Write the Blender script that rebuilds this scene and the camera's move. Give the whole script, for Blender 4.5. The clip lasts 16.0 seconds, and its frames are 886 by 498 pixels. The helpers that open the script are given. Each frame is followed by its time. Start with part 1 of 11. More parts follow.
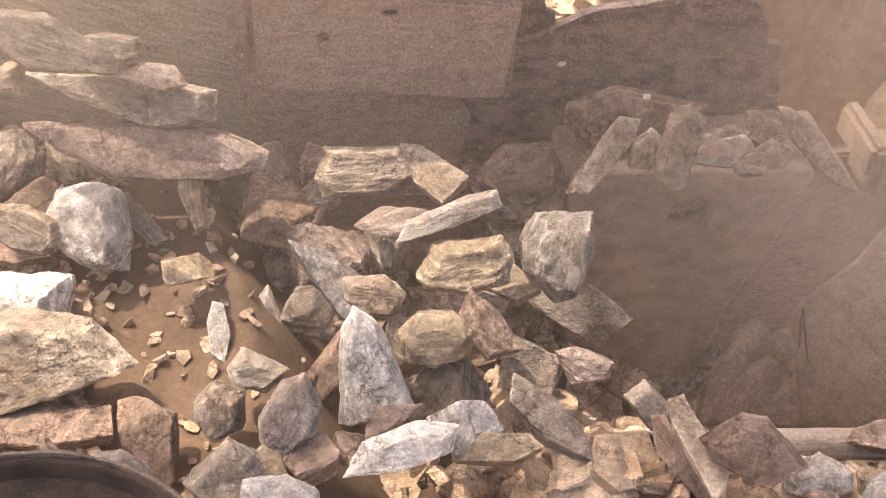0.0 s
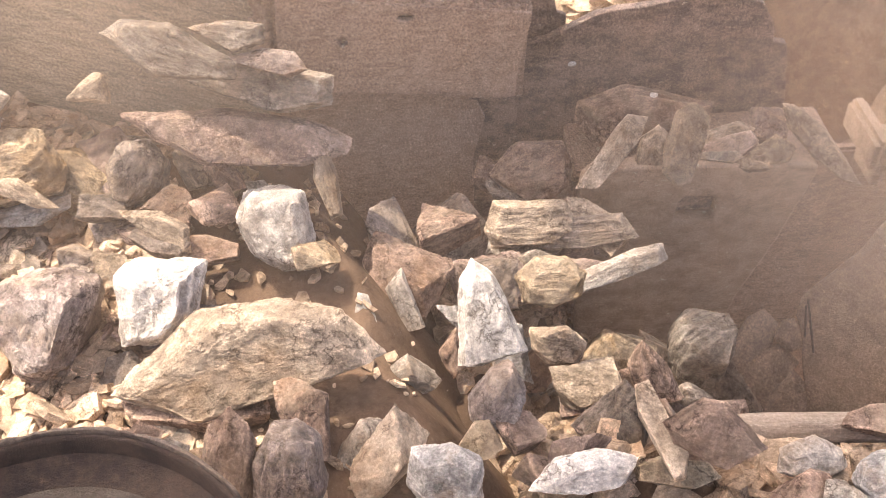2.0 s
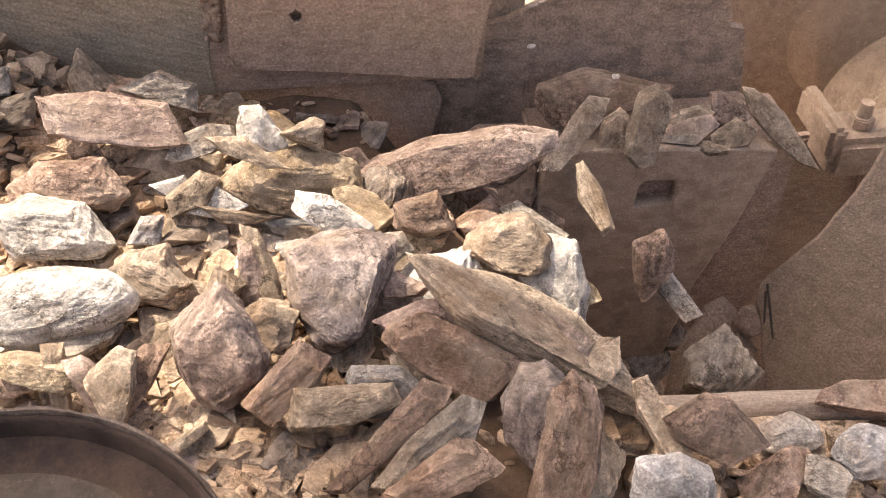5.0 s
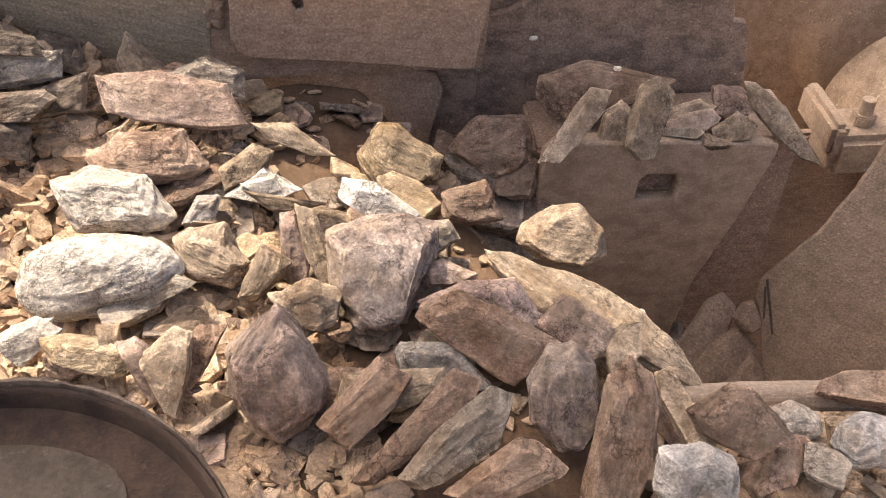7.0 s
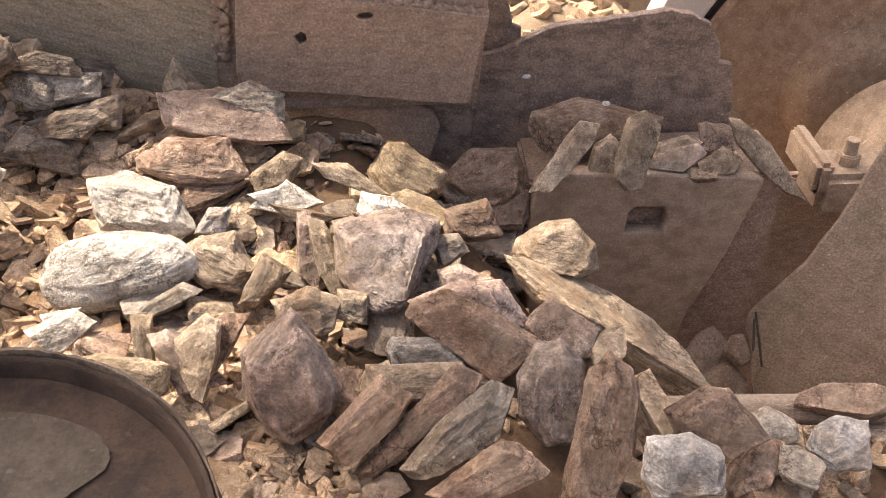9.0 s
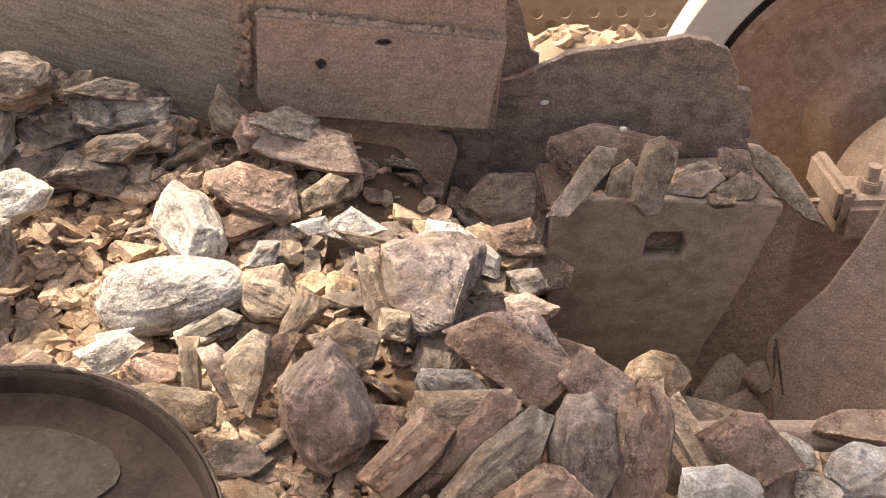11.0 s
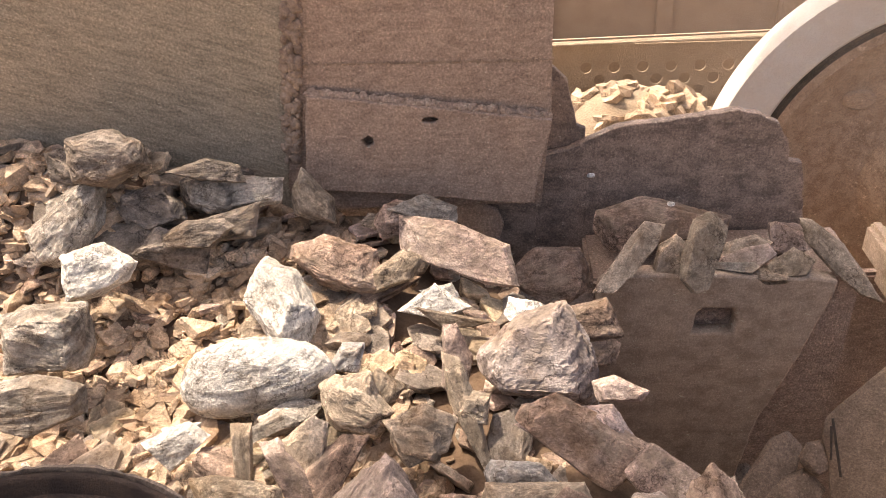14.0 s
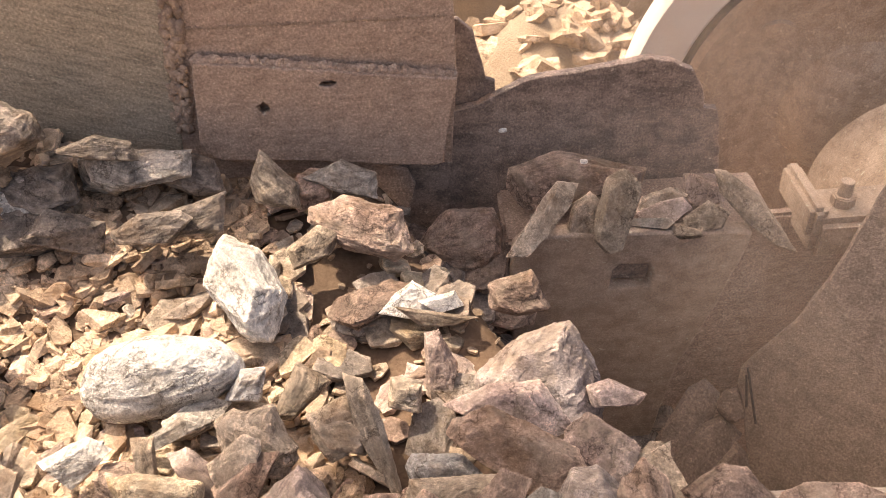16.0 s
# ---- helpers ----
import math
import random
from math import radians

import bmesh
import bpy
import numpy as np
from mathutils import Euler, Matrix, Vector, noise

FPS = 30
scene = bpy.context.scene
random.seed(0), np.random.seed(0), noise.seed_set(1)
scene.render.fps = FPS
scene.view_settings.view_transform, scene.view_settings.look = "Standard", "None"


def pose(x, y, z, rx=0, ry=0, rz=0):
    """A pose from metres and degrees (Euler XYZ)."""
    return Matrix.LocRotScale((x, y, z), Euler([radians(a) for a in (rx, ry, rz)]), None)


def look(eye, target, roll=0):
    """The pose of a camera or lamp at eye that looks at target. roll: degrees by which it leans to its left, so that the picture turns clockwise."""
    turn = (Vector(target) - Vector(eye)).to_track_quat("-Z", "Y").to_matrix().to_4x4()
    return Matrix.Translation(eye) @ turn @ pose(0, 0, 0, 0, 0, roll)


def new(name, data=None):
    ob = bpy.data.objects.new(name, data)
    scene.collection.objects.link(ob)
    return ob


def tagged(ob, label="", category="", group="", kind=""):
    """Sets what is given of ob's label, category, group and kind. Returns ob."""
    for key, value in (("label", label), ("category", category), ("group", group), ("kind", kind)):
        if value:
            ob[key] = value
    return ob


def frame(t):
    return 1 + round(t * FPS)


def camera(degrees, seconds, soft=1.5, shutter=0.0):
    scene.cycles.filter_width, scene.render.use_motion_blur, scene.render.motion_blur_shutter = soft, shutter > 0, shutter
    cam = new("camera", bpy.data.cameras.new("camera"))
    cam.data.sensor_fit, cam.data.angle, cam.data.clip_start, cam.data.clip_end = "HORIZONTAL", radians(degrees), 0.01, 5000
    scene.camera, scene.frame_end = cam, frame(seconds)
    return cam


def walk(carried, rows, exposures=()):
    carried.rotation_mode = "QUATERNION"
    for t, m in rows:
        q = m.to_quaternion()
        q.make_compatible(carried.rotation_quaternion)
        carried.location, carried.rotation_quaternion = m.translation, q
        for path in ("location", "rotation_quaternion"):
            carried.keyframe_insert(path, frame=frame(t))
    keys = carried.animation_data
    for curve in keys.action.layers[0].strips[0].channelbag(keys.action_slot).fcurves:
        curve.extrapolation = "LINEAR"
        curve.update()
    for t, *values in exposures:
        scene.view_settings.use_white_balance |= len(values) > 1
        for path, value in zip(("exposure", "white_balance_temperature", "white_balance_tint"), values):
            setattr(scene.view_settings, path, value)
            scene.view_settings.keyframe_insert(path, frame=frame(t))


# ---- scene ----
cam = camera(54, 16.0, soft=0.6)
PATH = [
    (0.0, pose(-0.009, 0.171, 1.304, 46.396, 3.321, -1.293)),
    (0.5, pose(-0.061, 0.135, 1.324, 46.823, 3.040, -1.940)),
    (1.0, pose(-0.030, 0.139, 1.288, 47.797, 3.465, -1.332)),
    (1.5, pose(-0.004, 0.120, 1.323, 47.315, 3.810, -0.833)),
    (2.0, pose(0.013, 0.102, 1.364, 46.133, 4.538, -0.375)),
    (2.5, pose(0.003, 0.089, 1.364, 45.850, 4.112, -1.116)),
    (3.0, pose(0.001, 0.109, 1.348, 45.681, 3.461, -1.693)),
    (3.5, pose(-0.021, 0.115, 1.322, 46.307, 2.682, -2.398)),
    (4.0, pose(-0.041, 0.127, 1.305, 46.722, 2.466, -2.825)),
    (4.2, pose(-0.047, 0.124, 1.296, 46.870, 2.300, -3.070)),
    (6.3, pose(-0.050, 0.099, 1.233, 46.565, 1.623, -3.729)),
    (6.5, pose(-0.042, 0.096, 1.230, 46.918, 1.682, -3.519)),
    (7.0, pose(-0.052, 0.090, 1.231, 47.227, 1.228, -3.131)),
    (7.5, pose(-0.064, 0.097, 1.222, 47.443, 0.825, -2.890)),
    (8.0, pose(-0.063, 0.085, 1.212, 47.833, 0.776, -2.791)),
    (8.2, pose(-0.049, 0.051, 1.185, 48.936, 0.805, -2.616)),
    (10.3, pose(0.006, -0.069, 1.164, 53.797, 1.581, -1.097)),
    (10.5, pose(0.010, -0.073, 1.155, 54.112, 1.619, -0.859)),
    (11.0, pose(0.009, -0.050, 1.168, 54.148, 1.871, -0.487)),
    (11.5, pose(-0.004, -0.037, 1.206, 53.977, 1.903, -0.693)),
    (12.0, pose(0.000, -0.010, 1.232, 53.926, 2.070, -0.753)),
    (12.5, pose(0.000, -0.000, 1.250, 54.500, 2.600, 0.000)),
    (13.0, pose(0.006, 0.021, 1.255, 55.725, 3.275, 0.777)),
    (13.5, pose(0.009, 0.023, 1.251, 56.181, 4.026, 1.833)),
    (14.0, pose(0.024, 0.002, 1.239, 56.954, 3.594, 2.343)),
    (14.5, pose(0.031, -0.012, 1.222, 57.354, 3.096, 2.046)),
    (15.0, pose(0.042, -0.026, 1.214, 57.322, 3.081, 2.009)),
    (15.5, pose(0.063, 0.064, 1.316, 55.194, 2.619, 0.326)),
    (16.0, pose(0.114, 0.167, 1.316, 50.242, 3.548, -2.217)),
]
walk(cam, PATH, exposures=[(0, 1.52, 7050, 15), (1, 1.58, 7050, 15), (2, 1.74, 7000, 14), (3.5, 1.98, 6900, 14), (4.2, 1.62, 6950, 14), (6.3, 1.28, 7280, 13), (12.5, 1.29, 7280, 13), (15, 1.39, 7200, 13), (16, 1.40, 7450, 14.5)])

# ---- light ----
SUN_FROM = Vector((-0.40, 0.41, 1.0)).normalized()
world = bpy.data.worlds.new("sky")
scene.world = world
world.use_nodes = True
wn = world.node_tree.nodes
sky = wn.new("ShaderNodeTexSky")
sky.sky_type = "NISHITA"
sky.sun_disc = False
sky.sun_elevation = math.asin(SUN_FROM.z)
sky.sun_rotation = math.atan2(SUN_FROM.x, SUN_FROM.y)
sky.dust_density = 9.0
sky.air_density = 0.7
world.node_tree.links.new(sky.outputs[0], wn["Background"].inputs[0])
wn["Background"].inputs[1].default_value = 0.15
sun_data = bpy.data.lights.new("sun", "SUN")
sun_data.energy, sun_data.angle, sun_data.color = 2.75, radians(0.6), (1.0, 0.91, 0.79)
sun = new("sun", sun_data)
sun.matrix_world = look(SUN_FROM * 8, (0, 0, 0))


# ---- materials ----
def shader(name):
    mat = bpy.data.materials.new(name)
    mat.use_nodes = True
    tree = mat.node_tree
    return mat, tree.nodes, tree.links, tree.nodes["Principled BSDF"]


def ramp(nodes, links, source, stops):
    node = nodes.new("ShaderNodeValToRGB")
    el = node.color_ramp.elements
    while len(el) < len(stops):
        el.new(0.5)
    for e, (p, c) in zip(el, stops):
        e.position, e.color = p, (*c, 1)
    links.new(source, node.inputs[0])
    return node.outputs[0]


def noise_tex(nodes, links, vector, scale, detail=6, rough=0.6):
    node = nodes.new("ShaderNodeTexNoise")
    node.inputs["Scale"].default_value, node.inputs["Detail"].default_value, node.inputs["Roughness"].default_value = scale, detail, rough
    links.new(vector, node.inputs["Vector"])
    return node.outputs[0]


def mixed(nodes, links, factor, a, b, blend="MIX"):
    node = nodes.new("ShaderNodeMix")
    node.data_type, node.blend_type = "RGBA", blend
    if isinstance(factor, float):
        node.inputs[0].default_value = factor
    else:
        links.new(factor, node.inputs[0])
    for k, v in ((6, a), (7, b)):
        if isinstance(v, tuple):
            node.inputs[k].default_value = (*v, 1)
        else:
            links.new(v, node.inputs[k])
    return node.outputs[2]


def stretched(nodes, links, scale, offset_random=True, lean=0):
    """Object-space coordinates, leaned about y by that many degrees, stretched, shifted for each object."""
    coord = nodes.new("ShaderNodeTexCoord")
    mp = nodes.new("ShaderNodeMapping")
    mp.inputs["Scale"].default_value = scale
    turned = nodes.new("ShaderNodeMapping")
    turned.inputs["Rotation"].default_value = (0, radians(lean), 0)
    links.new(coord.outputs["Object"], turned.inputs["Vector"])
    links.new(turned.outputs[0], mp.inputs["Vector"])
    if offset_random:
        info = nodes.new("ShaderNodeObjectInfo")
        mul = nodes.new("ShaderNodeMath")
        mul.operation = "MULTIPLY"
        mul.inputs[1].default_value = 37.0
        links.new(info.outputs["Random"], mul.inputs[0])
        links.new(mul.outputs[0], mp.inputs["Location"])
    return mp.outputs[0]


def bumped(nodes, links, bsdf, height, strength, distance):
    b = nodes.new("ShaderNodeBump")
    b.inputs["Strength"].default_value, b.inputs["Distance"].default_value = strength, distance
    links.new(height, b.inputs["Height"])
    links.new(b.outputs[0], bsdf.inputs["Normal"])


DUST = (0.50, 0.40, 0.31)


def stone_material(name, dark, mid, light, strata=1.0, stain=(0.30, 0.17, 0.08), stain_amount=0.4, island=False, dusty=0.45):
    """Layered quarry stone: mottled colour, thin strata, cracks, rusty stains, dust in patches, shade painted into
    creases, chipped relief.
    """
    mat, n, l, bsdf = shader(name)
    v = stretched(n, l, (1, 1, 1))
    vs = stretched(n, l, (3.0, 3.5, 22.0))
    big = noise_tex(n, l, v, 5, 5, 0.6)
    mid_n = noise_tex(n, l, v, 30, 6, 0.62)
    fine = noise_tex(n, l, v, 190, 5, 0.7)
    lay = noise_tex(n, l, vs, 2.4, 9, 0.72)
    lay.node.inputs["Distortion"].default_value = 0.9
    col = ramp(n, l, big, [(0.36, dark), (0.48, mid), (0.62, light)])
    laycol = ramp(n, l, lay, [(0.40, tuple(c * 0.4 for c in dark)), (0.48, mid), (0.56, tuple(min(0.82, c * 1.15) for c in light))])
    col = mixed(n, l, 0.36 * strata, col, laycol)
    blot = ramp(n, l, mid_n, [(0.38, (0.55, 0.53, 0.51)), (0.5, (1, 1, 1)), (0.62, (1.25, 1.24, 1.23))])
    col = mixed(n, l, 0.65, col, blot, "MULTIPLY")
    grain = ramp(n, l, fine, [(0.38, (0.62, 0.60, 0.59)), (0.5, (1, 1, 1)), (0.62, (1.6, 1.58, 1.56))])
    col = mixed(n, l, 0.5, col, grain, "MULTIPLY")
    speck = ramp(n, l, noise_tex(n, l, v, 430, 3, 0.6), [(0.34, (0.5, 0.48, 0.46)), (0.46, (1, 1, 1)), (0.58, (1, 1, 1)), (0.70, (1.5, 1.48, 1.45))])
    col = mixed(n, l, 0.22, col, speck, "MULTIPLY")
    crack = noise_tex(n, l, v, 11, 5, 0.62)
    lines = ramp(n, l, crack, [(0.478, (1, 1, 1)), (0.496, (0.30, 0.27, 0.25)), (0.514, (1, 1, 1)), (0.543, (1, 1, 1)), (0.556, (1.6, 1.58, 1.55)), (0.569, (1, 1, 1))])
    where = ramp(n, l, noise_tex(n, l, v, 7.7, 3, 0.5), [(0.42, (0, 0, 0)), (0.54, (0.9,) * 3)])
    col = mixed(n, l, where, col, mixed(n, l, 1.0, col, lines, "MULTIPLY"))
    st = ramp(n, l, noise_tex(n, l, v, 6.3, 5, 0.6), [(0.52, (0, 0, 0)), (0.64, (stain_amount,) * 3)])
    col = mixed(n, l, st, col, stain)
    dust = ramp(n, l, noise_tex(n, l, v, 12, 6, 0.65), [(0.50, (0, 0, 0)), (0.60, (dusty,) * 3)])
    col = mixed(n, l, dust, col, DUST)
    # hollows darkened as painted shade, edges lightened as pale dusty wear
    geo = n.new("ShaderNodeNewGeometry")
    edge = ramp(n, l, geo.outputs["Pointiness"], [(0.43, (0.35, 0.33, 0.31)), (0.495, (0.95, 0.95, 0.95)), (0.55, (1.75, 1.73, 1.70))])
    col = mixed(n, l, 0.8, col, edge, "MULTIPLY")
    info = n.new("ShaderNodeNewGeometry" if island else "ShaderNodeObjectInfo")
    rnd = info.outputs["Random Per Island" if island else "Random"]
    vr = ramp(n, l, rnd, [(0.0, (0.50, 0.49, 0.475)), (0.5, (0.70, 0.685, 0.66)), (1.0, (0.88, 0.87, 0.86))])
    col = mixed(n, l, 1.0, col, vr, "MULTIPLY")
    l.new(col, bsdf.inputs["Base Color"])
    bsdf.inputs["Roughness"].default_value = 0.85
    bsdf.inputs["Specular IOR Level"].default_value = 0.3
    h = None
    for src, w in ((mid_n, 1.3), (fine, 0.35), (lay, 1.3 * strata)):
        mul = n.new("ShaderNodeMath")
        mul.operation = "MULTIPLY_ADD"
        mul.inputs[1].default_value = w
        l.new(src, mul.inputs[0])
        if h:
            l.new(h, mul.inputs[2])
        else:
            mul.inputs[2].default_value = 0
        h = mul.outputs[0]
    bumped(n, l, bsdf, h, 1.0, 0.013)
    return mat


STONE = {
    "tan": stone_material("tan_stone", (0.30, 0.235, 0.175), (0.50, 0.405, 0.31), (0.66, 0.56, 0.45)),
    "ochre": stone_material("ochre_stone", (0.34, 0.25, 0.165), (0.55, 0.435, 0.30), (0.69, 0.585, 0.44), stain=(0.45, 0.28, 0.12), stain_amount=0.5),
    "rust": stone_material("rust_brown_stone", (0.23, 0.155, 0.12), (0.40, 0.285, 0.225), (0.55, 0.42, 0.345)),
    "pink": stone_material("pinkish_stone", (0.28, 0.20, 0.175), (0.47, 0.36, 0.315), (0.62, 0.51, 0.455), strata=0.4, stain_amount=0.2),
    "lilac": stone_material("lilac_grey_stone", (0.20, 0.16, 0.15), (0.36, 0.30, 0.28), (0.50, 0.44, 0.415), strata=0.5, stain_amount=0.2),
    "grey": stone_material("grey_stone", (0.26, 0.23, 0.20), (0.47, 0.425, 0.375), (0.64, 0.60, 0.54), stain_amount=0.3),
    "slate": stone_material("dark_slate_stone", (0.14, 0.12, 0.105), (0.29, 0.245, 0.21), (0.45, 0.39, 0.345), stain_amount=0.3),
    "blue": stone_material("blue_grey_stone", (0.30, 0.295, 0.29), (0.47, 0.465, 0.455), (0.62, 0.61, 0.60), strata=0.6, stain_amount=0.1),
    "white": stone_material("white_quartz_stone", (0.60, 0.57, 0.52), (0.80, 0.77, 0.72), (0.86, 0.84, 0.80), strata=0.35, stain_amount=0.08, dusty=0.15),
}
WORDS = {"tan": "tan", "ochre": "ochre yellow", "rust": "rust-brown", "pink": "pinkish", "lilac": "lilac-grey", "grey": "grey", "slate": "dark slate-grey",
         "blue": "blue-grey", "white": "whitish quartz"}
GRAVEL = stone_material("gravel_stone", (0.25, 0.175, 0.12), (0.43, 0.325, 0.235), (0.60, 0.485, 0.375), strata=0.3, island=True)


def dirt_material(name, dark, light, bump=0.01):
    mat, n, l, bsdf = shader(name)
    v = stretched(n, l, (1, 1, 1), False)
    a, b = noise_tex(n, l, v, 5, 6), noise_tex(n, l, v, 85, 8, 0.75)
    col = ramp(n, l, a, [(0.3, dark), (0.7, light)])
    g = ramp(n, l, b, [(0.3, (0.5, 0.48, 0.46)), (0.7, (1.2, 1.2, 1.2))])
    l.new(mixed(n, l, 0.7, col, g, "MULTIPLY"), bsdf.inputs["Base Color"])
    bsdf.inputs["Roughness"].default_value = 0.95
    bsdf.inputs["Specular IOR Level"].default_value = 0.1
    bumped(n, l, bsdf, b, 0.8, bump)
    return mat


DIRT = dirt_material("reddish_dirt", (0.15, 0.098, 0.066), (0.25, 0.172, 0.118))
SAND = dirt_material("pale_sand", (0.34, 0.26, 0.18), (0.46, 0.365, 0.265), 0.03)


def steel_material(name, dark, mid, dusty, streak=(1.2, 1.2, 16), metallic=0.0, dust_amount=0.6, rough=0.6, scratch=0.5, lean=0):
    """Worn plate steel: brown dust film, streaks, scratches, pitting."""
    mat, n, l, bsdf = shader(name)
    v = stretched(n, l, (1, 1, 1), False)
    vs = stretched(n, l, streak, False, lean)
    a, s, p = noise_tex(n, l, v, 4, 7, 0.65), noise_tex(n, l, vs, 7, 9, 0.75), noise_tex(n, l, v, 150, 6, 0.75)
    col = ramp(n, l, a, [(0.3, dark), (0.65, mid)])
    d = ramp(n, l, s, [(0.42 + 0.05 * (dust_amount > 0.8), (0, 0, 0)), (0.57, (dust_amount,) * 3)])
    col = mixed(n, l, d, col, dusty)
    line_n = noise_tex(n, l, vs, 22, 4, 0.6)
    col = mixed(n, l, ramp(n, l, line_n, [(0.63, (0, 0, 0)), (0.70, (0.7,) * 3)]), col, tuple(min(0.75, c * 1.5) for c in dusty))
    g = ramp(n, l, p, [(0.34, (0.45, 0.42, 0.40)), (0.55, (1.05, 1.05, 1.05)), (0.68, (1.7, 1.62, 1.55))])
    col = mixed(n, l, scratch, col, g, "MULTIPLY")
    l.new(col, bsdf.inputs["Base Color"])
    bsdf.inputs["Metallic"].default_value, bsdf.inputs["Roughness"].default_value = metallic, rough
    add = n.new("ShaderNodeMath")
    add.operation = "ADD"
    l.new(p, add.inputs[0])
    l.new(s, add.inputs[1])
    bumped(n, l, bsdf, add.outputs[0], 0.8, 0.006)
    return mat


STEEL_LEFT = steel_material("scoured_steel", (0.25, 0.215, 0.16), (0.38, 0.32, 0.235), (0.62, 0.51, 0.385), streak=(1.6, 1, 11), scratch=0.9, lean=-20, dust_amount=0.5)
STEEL_MID = steel_material("dusty_brown_steel", (0.31, 0.215, 0.16), (0.44, 0.315, 0.24), (0.60, 0.45, 0.345), streak=(3, 1, 7), scratch=0.9)
STEEL_SIDE = steel_material("dull_jaw_side_steel", (0.17, 0.125, 0.093), (0.26, 0.19, 0.142), (0.37, 0.28, 0.215), streak=(3, 2, 4), scratch=0.8)
STEEL_DARK = steel_material("dark_cast_steel", (0.115, 0.085, 0.07), (0.29, 0.215, 0.172), (0.58, 0.43, 0.335), streak=(2, 2, 3), dust_amount=0.55, scratch=0.9)
STEEL_JAW = steel_material("dust_coated_jaw_steel", (0.30, 0.215, 0.15), (0.46, 0.345, 0.25), (0.62, 0.48, 0.36), streak=(2, 2, 3), rough=0.75)
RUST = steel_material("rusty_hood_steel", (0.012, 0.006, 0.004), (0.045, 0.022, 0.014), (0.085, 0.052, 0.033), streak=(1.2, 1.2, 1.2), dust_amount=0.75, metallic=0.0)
WELD = steel_material("weld_bead_steel", (0.21, 0.145, 0.108), (0.35, 0.25, 0.185), (0.52, 0.39, 0.29), streak=(3, 3, 3))
WORN_PAINT = steel_material("worn_pale_paint", (0.045, 0.033, 0.024), (0.085, 0.066, 0.048), (0.115, 0.092, 0.07), streak=(3, 3, 3), dust_amount=0.8)
RIM = steel_material("worn_rim_steel", (0.05, 0.032, 0.022), (0.14, 0.10, 0.075), (0.26, 0.20, 0.15), streak=(3, 3, 3), scratch=0.9)
RAIL = steel_material("weathered_rail", (0.25, 0.19, 0.15), (0.40, 0.32, 0.255), (0.52, 0.43, 0.35), streak=(1.5, 14, 14), metallic=0.05, rough=0.8)
WHEEL_PAINT = steel_material("worn_white_paint", (0.55, 0.53, 0.50), (0.68, 0.66, 0.62), (0.60, 0.50, 0.40), streak=(2, 2, 2), metallic=0.0, dust_amount=0.3, scratch=0.2)
WHEEL_FACE = steel_material("rusty_wheel_steel", (0.24, 0.155, 0.10), (0.36, 0.25, 0.17), (0.48, 0.36, 0.26), streak=(3, 3, 3))
RUBBER = steel_material("black_groove", (0.02, 0.018, 0.016), (0.04, 0.035, 0.03), (0.12, 0.09, 0.07), streak=(2, 2, 2), metallic=0.0)
WALL_TAN = dirt_material("tan_plaster", (0.34, 0.25, 0.18), (0.43, 0.33, 0.24), 0.004)


# ---- builders ----
def mesh_object(name, verts, faces, mat, parent=None, label="", smooth=0):
    me = bpy.data.meshes.new(name)
    me.from_pydata(verts, [], faces)
    me.materials.append(mat)
    if smooth:
        me.polygons.foreach_set("use_smooth", [True] * len(me.polygons))
        me.set_sharp_from_angle(angle=radians(smooth))
    ob = new(name, me)
    ob.parent = parent
    if label:
        ob["label"] = label
    return ob


def part(name, bm, mat, parent=None, label="", smooth=0):
    me = bpy.data.meshes.new(name)
    bm.normal_update()
    bm.to_mesh(me)
    bm.free()
    me.materials.append(mat)
    if smooth:
        me.polygons.foreach_set("use_smooth", [True] * len(me.polygons))
        me.set_sharp_from_angle(angle=radians(smooth))
    ob = new(name, me)
    ob.parent = parent
    if label:
        ob["label"] = label
    return ob


def box(x0, x1, y0, y1, z0, z1, bevel=0.004):
    bm = bmesh.new()
    bmesh.ops.create_cube(bm, size=1, matrix=Matrix.Translation(((x0 + x1) / 2, (y0 + y1) / 2, (z0 + z1) / 2)) @ Matrix.Diagonal((x1 - x0, y1 - y0, z1 - z0, 1)))
    if bevel:
        bmesh.ops.bevel(bm, geom=bm.edges[:], offset=bevel, segments=2, affect="EDGES")
    return bm


def worn(outline, step=0.03, amount=0.003, seed=0):
    """An outline broken into short steps, each nudged, like a torch-cut or worn edge."""
    out, rng = [], random.Random(seed)
    for i, (a, b) in enumerate(zip(outline, outline[1:] + outline[:1])):
        k = max(1, int(math.dist(a, b) / step))
        for j in range(k):
            s = j / k
            out.append((a[0] + (b[0] - a[0]) * s + rng.uniform(-amount, amount), a[1] + (b[1] - a[1]) * s + rng.uniform(-amount, amount)))
    return out


def circle(cx, cz, rx, rz=None, k=20, jag=0.0, seed=1):
    rng = random.Random(seed)
    rz = rz or rx
    return [(cx + rx * math.cos(a) * (1 + rng.uniform(-jag, jag)), cz + rz * math.sin(a) * (1 + rng.uniform(-jag, jag))) for a in [2 * math.pi * i / k for i in range(k)]]


